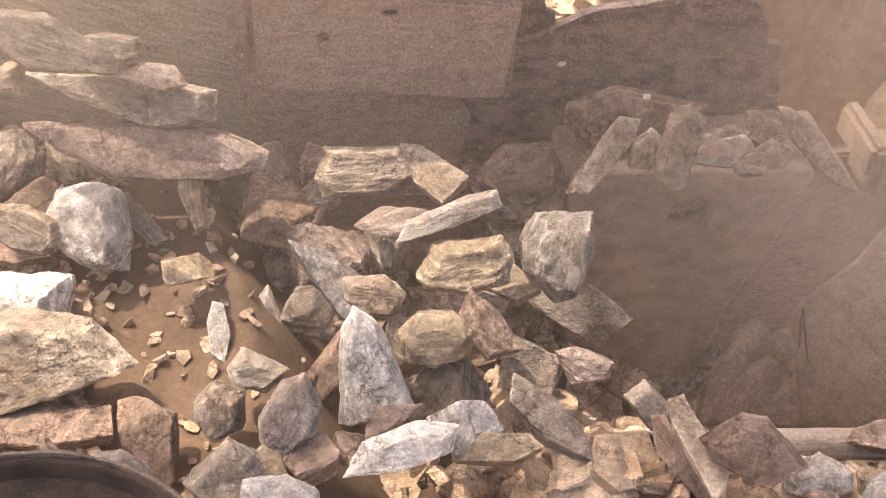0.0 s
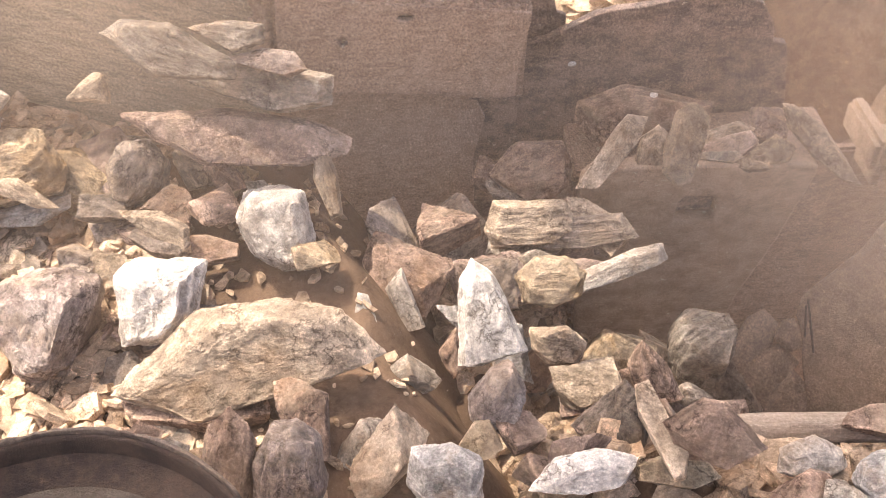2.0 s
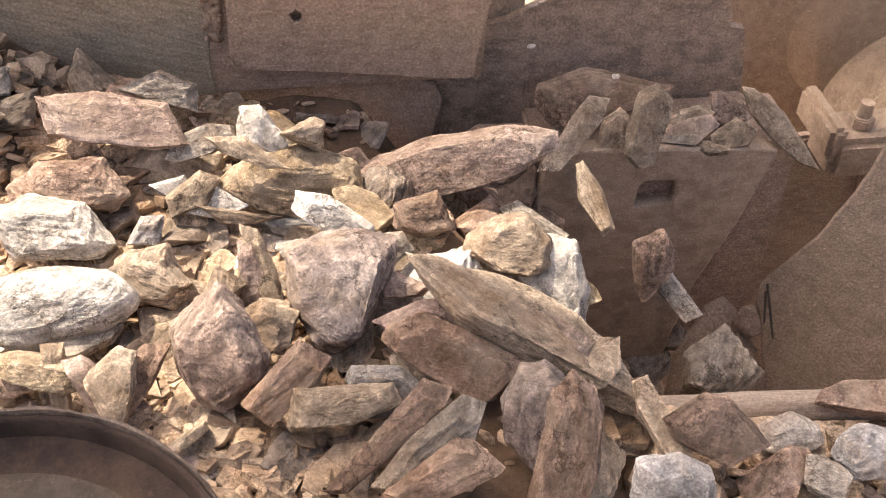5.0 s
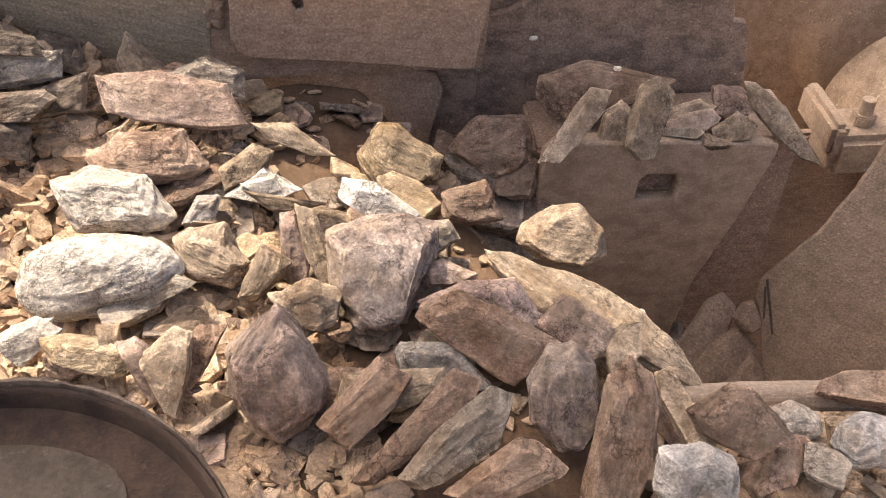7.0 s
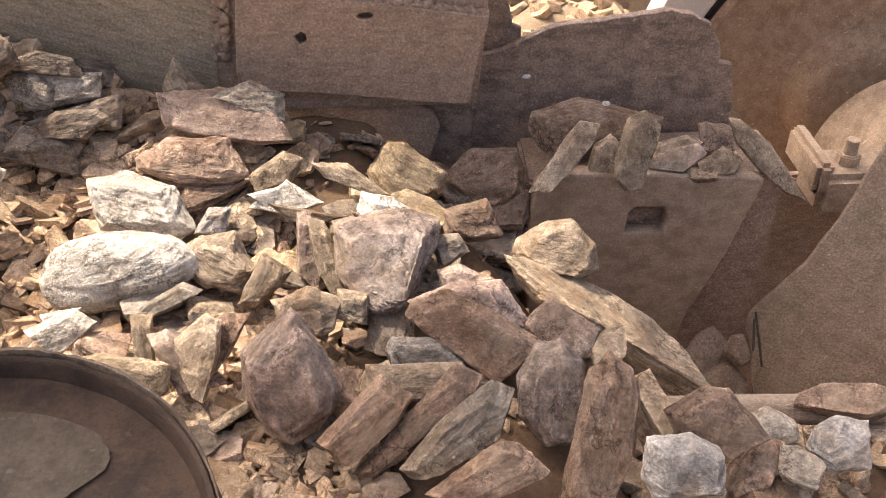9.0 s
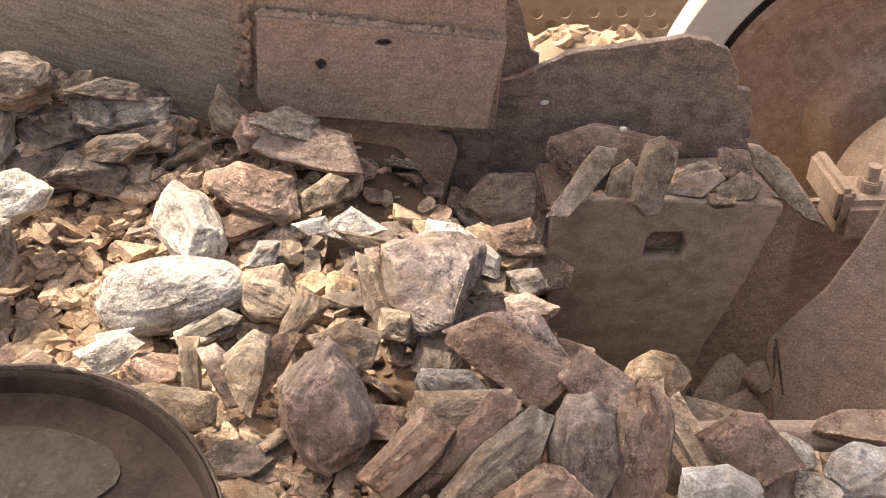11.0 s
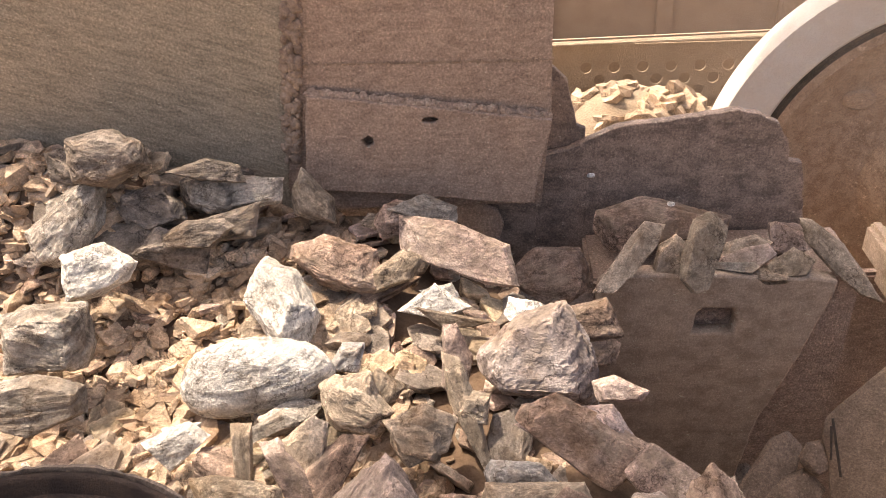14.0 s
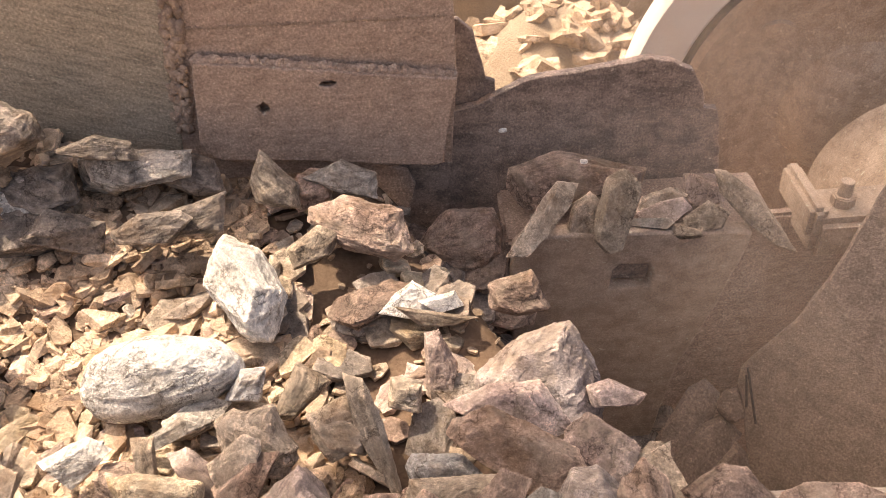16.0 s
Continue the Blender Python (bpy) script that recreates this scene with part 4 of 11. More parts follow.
rock("pink", "block", (0.244, 0.169, 0.135), 4, "in the rubble feed", (-37.6, 47.8, -88.8), [(0, -1.366, 1.222, -0.191), (0.5, -1.312, 1.229, -0.191), (1, -1.28, 1.227, -0.191), (1.5, -1.218, 1.228, -0.191), (2, -1.112, 1.236, -0.139), (2.5, -1.021, 1.233, 0.068), (2.8, -0.913, 1.212, 0.069), (3, -0.848, 1.206, 0.069), (3.5, -0.661, 1.172, 0.07), (4, -0.558, 1.171, 0.073), (4.2, -0.517, 1.169, 0.07), (6.3, -0.362, 1.109, 0.071), (6.5, -0.342, 1.086, 0.072), (7, -0.305, 1.051, 0.073), (7.5, -0.288, 1.032, 0.073), (8, -0.282, 1.035, 0.072), (8.2, -0.277, 1.035, 0.071), (10.3, -0.237, 1.047, 0.068), (10.5, -0.231, 1.034, 0.068), (11, -0.217, 1.014, 0.069), (11.5, -0.221, 1.013, 0.07), (12, -0.218, 0.995, 0.072), (12.5, -0.208, 0.979, 0.072), (12.6, -0.197, 0.96, 0.073), (13, -0.189, 0.949, 0.073), (16, -0.16, 0.955, 0.075)], outline=[(-0.087, 0.048), (-0.001, 0.122), (0.032, 0.090), (0.087, -0.014), (0.080, -0.057), (0.009, -0.122), (-0.044, -0.090), (-0.077, -0.038)], thick=0.135, bed=(-87, 50))
rock("tan", "slab", (0.544, 0.21, 0.073), 5, "in the rubble feed", (34.1, -4.8, 8.6), [(0, -0.899, 1.214, 0.068), (0.5, -0.764, 1.2, 0.072), (1, -0.751, 1.21, 0.07), (1.5, -0.631, 1.209, 0.071), (2, -0.462, 1.178, 0.071), (2.5, -0.282, 1.176, 0.071, 16.1, 5.3, -1.1), (3, -0.092, 1.158, 0.073, -8.1, 16.7, -12.6), (3.5, 0.068, 1.126, 0.072, -28.2, 26.0, -23.8), (3.6, 0.075, 1.135, 0.072, -28.3, 26.0, -23.8), (4, 0.11, 1.171, 0.071, -28.4, 26.1, -23.9), (4.2, 0.115, 1.154, 0.071, -28.4, 26.1, -23.9), (6.3, 0.255, 1.191, 0.006, -28.9, 26.3, -24.2), (6.5, 0.273, 1.195, -0.006, -28.9, 26.3, -24.2), (7, 0.295, 1.218, -0.035, -29.0, 26.4, -24.3), (7.5, 0.322, 1.235, -0.064, -29.1, 26.4, -24.4), (8, 0.337, 1.237, -0.059, -29.2, 26.5, -24.5), (8.2, 0.341, 1.246, -0.057, -29.3, 26.5, -24.5), (10.3, 0.446, 1.323, -0.129, -29.7, 26.7, -24.8), (10.5, 0.457, 1.322, -0.13, -29.8, 26.7, -24.8), (10.65, 0.466, 1.317, -0.13, -29.8, 26.8, -24.8), (10.86, 0.551, 1.331, -0.223, -29.9, 26.8, -24.8), (11.07, 0.67, 1.385, -0.594, -30.1, -2.2, -20.8), (11.25, 0.745, 1.396, -1.112, -39.5, -23.0, -10.7), (16, 0.745, 1.396, -1.36, -40.0, -22.6, -11.4)], outline=[(-0.270, -0.072), (-0.231, -0.022), (-0.099, 0.099), (0.066, 0.121), (0.176, 0.099), (0.270, 0.011), (0.132, -0.039), (-0.121, -0.121)], thick=0.073, bed=(13, 78))
rock("white", "block", (0.23, 0.17, 0.136), 6, "in the rubble feed", (-15.8, 40.8, -55.3), [(0, -0.819, 1.593, 0.081), (0.5, -0.739, 1.604, 0.082), (1, -0.7, 1.592, 0.081), (1.5, -0.645, 1.59, 0.081), (2, -0.46, 1.552, 0.074), (2.2, -0.401, 1.536, 0.073), (2.5, -0.34, 1.5, 0.072), (3, -0.146, 1.426, 0.073), (3.5, 0.024, 1.387, 0.071), (4, 0.111, 1.383, 0.07), (4.2, 0.14, 1.369, 0.07), (5.2, 0.209, 1.365, -0.052), (6.3, 0.281, 1.361, -0.148), (7, 0.381, 1.381, -0.294), (7.5, 0.536, 1.455, -1.331), (16, 0.53, 1.422, -1.331)], outline=[(-0.090, 0.026), (-0.067, 0.084), (0.014, 0.096), (0.067, 0.084), (0.090, -0.020), (0.084, -0.096), (0.026, -0.096), (-0.043, -0.067)], thick=0.136, bed=(-61, 50))
rock("white", "round", (0.318, 0.164, 0.132), 7, "in the rubble feed", (7.6, -4.9, 2.4), [(0, -1.671, 1.292, -0.196), (0.5, -1.617, 1.3, -0.195), (1, -1.583, 1.298, -0.196), (1.5, -1.52, 1.298, -0.195), (2, -1.413, 1.307, -0.143), (2.5, -1.325, 1.304, 0.063), (3.5, -0.999, 1.3, 0.065), (4.2, -0.846, 1.296, 0.066), (6.3, -0.701, 1.28, 0.066), (6.5, -0.691, 1.289, 0.067), (7, -0.674, 1.317, 0.069), (7.5, -0.656, 1.324, 0.068), (8, -0.655, 1.336, 0.068), (8.2, -0.653, 1.353, 0.068), (10.3, -0.603, 1.354, 0.065), (10.5, -0.591, 1.346, 0.065), (11, -0.569, 1.34, 0.065), (11.5, -0.565, 1.344, 0.065), (12, -0.548, 1.329, 0.066), (12.5, -0.529, 1.323, 0.067), (13, -0.52, 1.326, 0.067), (13.5, -0.504, 1.327, 0.067), (14, -0.491, 1.337, 0.067), (14.5, -0.483, 1.343, 0.066), (15, -0.481, 1.38, 0.065), (15.5, -0.474, 1.353, 0.067), (16, -0.472, 1.336, 0.07)], outline=[(-0.158, 0.003), (-0.098, 0.074), (0.098, 0.082), (0.158, 0.036), (0.158, 0.003), (0.109, -0.040), (0.000, -0.079), (-0.131, -0.082)], thick=0.132, bed=(8, 50))
rock("white", "block", (0.276, 0.144, 0.115), 8, "in the rubble feed", (7.3, 8.2, -9.6), [(0, -1.709, 1.518, -0.181), (0.5, -1.654, 1.526, -0.18), (1, -1.622, 1.524, -0.18), (1.5, -1.559, 1.524, -0.18), (2, -1.45, 1.534, -0.128), (2.5, -1.362, 1.531, 0.078), (3.5, -1.035, 1.525, 0.08), (4.2, -0.881, 1.522, 0.081), (6.3, -0.743, 1.516, 0.081), (6.5, -0.718, 1.519, 0.081), (7, -0.689, 1.54, 0.083), (7.5, -0.663, 1.542, 0.082), (8, -0.655, 1.545, 0.086), (8.2, -0.655, 1.563, 0.086), (10.3, -0.604, 1.573, 0.081, -5.6, 17.1, -48.1), (10.5, -0.598, 1.574, 0.08, -6.8, 18.0, -51.8), (11, -0.575, 1.564, 0.08, -9.8, 20.2, -60.9), (11.5, -0.57, 1.562, 0.08, -9.8, 20.2, -60.9), (12, -0.544, 1.548, 0.08, -9.8, 20.2, -60.9), (12.5, -0.521, 1.55, 0.077, -9.8, 20.2, -60.9), (13, -0.506, 1.55, 0.079, -9.8, 20.2, -60.9), (13.5, -0.49, 1.556, 0.079, -9.8, 20.2, -60.9), (14, -0.473, 1.57, 0.08, -9.8, 20.2, -60.9), (14.5, -0.456, 1.582, 0.084, -9.8, 20.2, -60.9), (15, -0.434, 1.625, 0.088, -9.8, 20.2, -60.9), (15.5, -0.402, 1.589, 0.095, -9.8, 20.2, -60.9), (16, -0.323, 1.558, 0.097, -9.8, 20.2, -60.9)], outline=[(-0.133, 0.039), (-0.044, 0.070), (0.068, 0.049), (0.133, -0.040), (0.104, -0.070), (-0.080, -0.070), (-0.104, -0.034)], thick=0.115, bed=(-10, 50))
rock("rust", "block", (0.279, 0.13, 0.104), 9, "in the rubble feed", (7.8, 2.3, -4.2), [(0, -1.678, 1.624, 0.095), (0.5, -1.622, 1.632, 0.095), (1, -1.59, 1.628, 0.095), (1.5, -1.528, 1.627, 0.095), (2, -1.42, 1.637, 0.096), (2.5, -1.334, 1.636, 0.097), (3.5, -1.007, 1.63, 0.098), (4.2, -0.853, 1.626, 0.099), (6.3, -0.717, 1.626, 0.098), (6.5, -0.679, 1.625, 0.1), (7, -0.634, 1.648, 0.104), (7.5, -0.591, 1.663, 0.105), (8, -0.579, 1.676, 0.108), (8.2, -0.578, 1.694, 0.108), (10.3, -0.479, 1.702, 0.102, 5.1, 7.8, -19.8), (10.5, -0.469, 1.697, 0.101, 4.8, 8.4, -21.3), (11, -0.454, 1.681, 0.1, 4.2, 9.7, -25.0), (11.5, -0.45, 1.684, 0.1, 4.2, 9.7, -25.0), (12, -0.427, 1.675, 0.1, 4.2, 9.7, -25.0), (12.5, -0.406, 1.676, 0.097, 4.2, 9.7, -25.0), (13, -0.386, 1.683, 0.096, 4.2, 9.7, -25.0), (13.3, -0.381, 1.712, 0.092, 4.2, 9.7, -25.0), (13.5, -0.367, 1.704, 0.09, 4.2, 9.7, -25.0), (14, -0.37, 1.724, 0.084, 4.2, 9.7, -25.0), (14.5, -0.303, 1.735, 0.086, 4.2, 9.7, -25.0), (15, -0.271, 1.739, 0.089, 4.2, 9.7, -25.0), (15.5, -0.164, 1.74, 0.104, 4.2, 9.7, -25.0), (16, -0.086, 1.73, 0.105, 4.2, 9.7, -25.0)], outline=[(-0.139, 0.005), (-0.059, 0.058), (0.084, 0.063), (0.139, -0.020), (0.102, -0.051), (-0.022, -0.063), (-0.127, -0.026)], thick=0.104, bed=(-2, 50))
rock("tan", "block", (0.141, 0.076, 0.057), 10, "in the rubble feed", (3.3, -22.7, 20.1), [(0, -1.435, 1.59, 0.083), (0.5, -1.38, 1.597, 0.084), (1, -1.348, 1.593, 0.083), (1.5, -1.286, 1.593, 0.084), (2, -1.178, 1.602, 0.084), (2.5, -1.092, 1.6, 0.085), (3.5, -0.767, 1.597, 0.086), (4.2, -0.614, 1.593, 0.086), (6.3, -0.47, 1.59, 0.086), (7, -0.419, 1.617, 0.091), (7.5, -0.385, 1.636, 0.088), (8, -0.379, 1.658, 0.09), (8.2, -0.376, 1.666, 0.09), (11, -0.291, 1.676, 0.09), (14, -0.225, 1.679, 0.091), (16, -0.193, 1.685, 0.093)], outline=[(-0.062, -0.003), (0.012, 0.053), (0.062, 0.034), (0.037, -0.022), (-0.050, -0.053)], thick=0.057, bed=(32, 50))
rock("ochre", "block", (0.192, 0.157, 0.126), 11, "in the rubble feed", (2.3, 24.9, -26.9), [(0, -1.217, 1.746, 0.08), (0.5, -1.161, 1.752, 0.08), (1, -1.131, 1.748, 0.08), (1.5, -1.071, 1.748, 0.08), (2, -0.963, 1.756, 0.081), (2.5, -0.877, 1.755, 0.081), (3.5, -0.556, 1.752, 0.082), (4.2, -0.405, 1.748, 0.083), (6.3, -0.26, 1.75, 0.082), (6.5, -0.175, 1.711, 0.068), (7, -0.087, 1.695, 0.032), (7.5, -0.07, 1.682, 0.037), (8, -0.073, 1.722, 0.023), (8.2, -0.081, 1.752, 0.016), (10.3, -0.004, 1.753, 0.025), (10.65, 0.016, 1.753, 0.022), (10.86, 0.1, 1.673, -0.076, 23.6, 50.2, -13.7), (11.07, 0.199, 1.658, -0.458, 59.2, 73.2, 11.3), (11.25, 0.274, 1.584, -1.002, 166.1, 80.4, 107.0), (16, 0.45, 1.584, -1.202, 166.1, 80.4, 107.0)], outline=[(-0.101, 0.008), (-0.049, 0.089), (-0.010, 0.084), (0.101, 0.008), (0.088, -0.050), (-0.010, -0.089), (-0.062, -0.070)], thick=0.126, bed=(-34, 50))
rock("pink", "slab", (0.358, 0.117, 0.053), 12, "in the rubble feed", (35.3, 8.2, -9.6), [(0, -1.607, 1.745, 0.178), (0.5, -1.55, 1.752, 0.179), (1, -1.519, 1.748, 0.178), (1.5, -1.456, 1.747, 0.179), (2, -1.347, 1.757, 0.18), (2.5, -1.261, 1.756, 0.18), (3.5, -0.935, 1.75, 0.181), (4.2, -0.78, 1.745, 0.182), (6.3, -0.645, 1.753, 0.181), (6.5, -0.624, 1.75, 0.181), (7, -0.583, 1.753, 0.182), (7.5, -0.542, 1.761, 0.172), (8, -0.527, 1.79, 0.162), (8.2, -0.522, 1.804, 0.157), (10.3, -0.392, 1.831, 0.157, 35.0, 8.7, -18.1), (10.5, -0.373, 1.83, 0.152, 35.0, 8.8, -18.9), (11, -0.354, 1.83, 0.142, 34.9, 8.9, -20.9), (11.5, -0.324, 1.774, 0.135, 34.8, 9.0, -22.9), (12, -0.306, 1.758, 0.128, 34.8, 9.2, -24.9), (12.5, -0.24, 1.745, 0.119, 34.7, 9.3, -27.1), (13, -0.186, 1.732, 0.12, 34.7, 9.3, -27.1), (13.5, -0.135, 1.731, 0.113, 34.7, 9.3, -27.1), (14, -0.082, 1.737, 0.106, 34.7, 9.3, -27.1), (14.5, -0.027, 1.735, 0.108, 34.7, 9.3, -27.1), (14.75, -0.012, 1.734, 0.109, 34.7, 9.3, -27.1), (14.96, 0.072, 1.658, 0.009, 59.1, 29.5, -17.8), (15.17, 0.159, 1.587, -0.351, 85.1, 49.6, -7.1), (15.35, 0.227, 1.573, -0.94, 111.6, 67.0, 6.6), (16, 0.45, 1.573, -1.115, 111.6, 67.0, 6.6)], outline=[(-0.172, 0.057), (-0.044, 0.066), (0.121, 0.038), (0.172, -0.057), (0.095, -0.066), (-0.083, -0.044), (-0.146, -0.025)], thick=0.053, bed=(-10, 78))
rock("rust", "slab", (0.262, 0.113, 0.051), 13, "in the rubble feed", (37.6, 24.8, -18.9), [(0, -0.742, 1, -0.184), (0.5, -0.692, 1.001, -0.183), (1, -0.662, 1.002, -0.184), (1.5, -0.599, 1, -0.183), (2, -0.495, 1.003, -0.132), (2.5, -0.422, 1, 0.075), (3, -0.273, 1.003, 0.076), (3.5, -0.161, 1.03, 0.076), (4, -0.096, 1.065, 0.076), (4.2, -0.069, 1.071, 0.076), (6.3, 0.056, 1.129, 0.074), (6.5, 0.065, 1.123, 0.073), (7, 0.063, 1.11, 0.072), (7.5, 0.065, 1.104, 0.073), (8, 0.059, 1.114, 0.072), (8.2, 0.062, 1.122, 0.07), (10.3, 0.089, 1.132, 0.068), (10.5, 0.1, 1.127, 0.068), (11, 0.118, 1.112, 0.069), (11.5, 0.116, 1.121, 0.069), (12, 0.138, 1.084, 0.07), (12.5, 0.142, 1.1, 0.072), (13, 0.153, 1.107, 0.072), (13.5, 0.159, 1.109, 0.071), (14, 0.168, 1.145, 0.07), (14.5, 0.169, 1.127, 0.068), (15, 0.174, 1.141, 0.065), (15.5, 0.173, 1.15, 0.061), (16, 0.212, 1.105, 0.066)], outline=[(-0.134, 0.037), (-0.119, 0.062), (-0.058, 0.088), (0.024, 0.047), (0.134, -0.019), (0.039, -0.088), (-0.007, -0.065)], thick=0.051, bed=(-29, 78))
rock("tan", "block", (0.193, 0.129, 0.103), 14, "in the rubble feed", (7.4, 7.7, -9.1), [(0, -0.767, 1.39, -0.195), (0.5, -0.712, 1.395, -0.195), (1, -0.684, 1.394, -0.195), (1.5, -0.624, 1.395, -0.195), (2, -0.516, 1.4, -0.144), (2.5, -0.426, 1.398, 0.063), (3.5, -0.104, 1.398, 0.063), (4.2, 0.045, 1.393, 0.063), (6.3, 0.203, 1.379, 0.062), (6.5, 0.22, 1.382, 0.053), (7, 0.237, 1.404, 0.031), (7.5, 0.254, 1.411, 0.015), (8, 0.255, 1.401, 0.025), (8.2, 0.254, 1.404, 0.029), (10.65, 0.317, 1.438, -0.031), (10.86, 0.401, 1.427, -0.127, 22.9, -18.9, -13.8), (11.07, 0.508, 1.461, -0.507, 35.9, -45.7, -16.3), (11.25, 0.583, 1.448, -1.041, 38.9, -68.1, -10.5), (16, 0.583, 1.448, -1.259, 38.9, -68.1, -10.5)], outline=[(-0.095, -0.009), (-0.084, 0.026), (-0.020, 0.067), (0.038, 0.067), (0.090, 0.020), (0.095, -0.038), (0.049, -0.067), (-0.038, -0.049)], thick=0.103, bed=(-9, 50))
rock("lilac", "block", (0.179, 0.131, 0.105), 15, "in the rubble feed", (-38.6, 47.8, -90.2), [(0, -0.592, 0.91, 0.075), (0.5, -0.539, 0.916, 0.075), (1, -0.51, 0.912, 0.075), (1.5, -0.451, 0.913, 0.075), (2, -0.346, 0.918, 0.076), (2.5, -0.257, 0.916, 0.076), (3, -0.076, 0.863, 0.077), (3.5, -0.003, 0.888, 0.076), (4, 0.047, 0.921, 0.076), (4.2, 0.078, 0.935, 0.074), (6.3, 0.159, 0.973, 0.074), (6.5, 0.17, 0.972, 0.073), (7, 0.176, 0.968, 0.073), (7.5, 0.183, 0.97, 0.073), (8, 0.185, 0.977, 0.074), (8.2, 0.186, 0.984, 0.073), (10.3, 0.206, 0.927, 0.073), (11, 0.213, 0.901, 0.073), (14, 0.249, 0.903, 0.072), (15, 0.289, 0.919, 0.071), (16, 0.308, 0.95, 0.076)], outline=[(-0.065, 0.027), (-0.033, 0.087), (0.009, 0.089), (0.047, 0.060), (0.065, -0.024), (0.028, -0.089), (-0.019, -0.089), (-0.065, -0.038)], thick=0.105, bed=(-88, 50))
rock("grey", "slab", (0.229, 0.08, 0.048), 16, "in the rubble feed", (-11.8, -28.5, 27.4), [(0, -0.863, 0.898, 0.071), (0.5, -0.81, 0.905, 0.072), (1, -0.779, 0.901, 0.072), (1.5, -0.719, 0.902, 0.072), (2, -0.615, 0.909, 0.073), (2.5, -0.525, 0.906, 0.074), (3.5, -0.2, 0.906, 0.076), (6.3, -0.033, 0.93, 0.074), (7, -0.012, 0.897, 0.077), (7.5, 0.001, 0.903, 0.076), (8, 0.009, 0.903, 0.074), (8.2, 0.013, 0.902, 0.073), (10.3, 0.042, 0.905, 0.072), (11, 0.067, 0.888, 0.074), (12, 0.09, 0.886, 0.075), (12.5, 0.096, 0.872, 0.075), (14, 0.114, 0.886, 0.076), (16, 0.169, 0.931, 0.077)], outline=[(-0.096, -0.064), (-0.033, 0.012), (0.056, 0.083), (0.096, 0.066), (0.074, -0.001), (-0.033, -0.073), (-0.069, -0.083)], thick=0.048, bed=(41, 38))
rock("rust", "slab", (0.255, 0.106, 0.063), 17, "in the rubble feed", (-38.5, -46.3, 69.6), [(0, -0.717, 0.903, 0.075), (0.5, -0.664, 0.909, 0.075), (1, -0.635, 0.905, 0.075), (1.5, -0.574, 0.906, 0.076), (2, -0.47, 0.912, 0.076), (2.5, -0.381, 0.909, 0.077), (3.5, -0.06, 0.911, 0.078), (4.2, 0.084, 0.906, 0.078), (6.3, 0.223, 0.889, 0.075), (6.5, 0.238, 0.889, 0.075), (7, 0.246, 0.889, 0.074), (7.5, 0.254, 0.893, 0.073), (8, 0.257, 0.895, 0.073), (8.2, 0.254, 0.903, 0.072), (10.3, 0.266, 0.888, 0.072), (11, 0.288, 0.887, 0.072), (13, 0.319, 0.914, 0.072), (14, 0.327, 0.919, 0.072), (15, 0.353, 0.915, 0.074), (16, 0.368, 0.918, 0.078)], outline=[(-0.067, -0.117), (-0.018, 0.093), (0.018, 0.126), (0.054, 0.097), (0.067, 0.066), (0.058, -0.032), (0.022, -0.126)], thick=0.063, bed=(79, 38))
rock("rust", "slab", (0.17, 0.079, 0.047), 18, "in the rubble feed", (-12.1, -29, 28), [(0, -1.209, 1.07, -0.189), (0.5, -1.154, 1.077, -0.188), (1, -1.123, 1.076, -0.189), (1.5, -1.06, 1.078, -0.188), (2, -0.953, 1.086, -0.136), (2.5, -0.864, 1.082, 0.071), (3.5, -0.534, 1.079, 0.073), (4.2, -0.383, 1.073, 0.074), (6.3, -0.219, 1.05, 0.074), (7, -0.16, 0.979, 0.075), (7.5, -0.145, 0.962, 0.074), (8, -0.138, 0.949, 0.074), (8.2, -0.135, 0.943, 0.073), (10.3, -0.111, 0.918, 0.072), (11, -0.079, 0.901, 0.073), (14, -0.032, 0.901, 0.074), (16, 0.013, 0.949, 0.076)], outline=[(-0.080, -0.036), (0.025, 0.077), (0.080, 0.041), (0.062, 0.005), (-0.030, -0.077)], thick=0.047, bed=(42, 38))
rock("blue", "block", (0.134, 0.098, 0.069), 19, "in the rubble feed", (7.8, -1, -1.2), [(0, -0.326, 0.895, 0.076), (0.5, -0.273, 0.9, 0.076), (1, -0.246, 0.897, 0.076), (1.5, -0.187, 0.898, 0.076), (2, -0.082, 0.902, 0.076), (2.5, 0.008, 0.901, 0.076), (3, 0.175, 0.898, 0.076), (3.5, 0.238, 0.879, 0.076), (4.2, 0.28, 0.826, 0.076), (6.3, 0.33, 0.811, 0.075), (7, 0.345, 0.806, 0.074), (7.5, 0.358, 0.814, 0.075), (8, 0.359, 0.818, 0.074), (8.2, 0.36, 0.819, 0.072), (11, 0.4, 0.797, 0.074), (12, 0.412, 0.804, 0.074), (14, 0.445, 0.846, 0.072), (16, 0.503, 0.86, 0.077)], outline=[(-0.066, -0.016), (-0.054, 0.044), (0.015, 0.051), (0.066, 0.022), (0.066, -0.044), (-0.045, -0.051)], thick=0.069, bed=(2, 50))
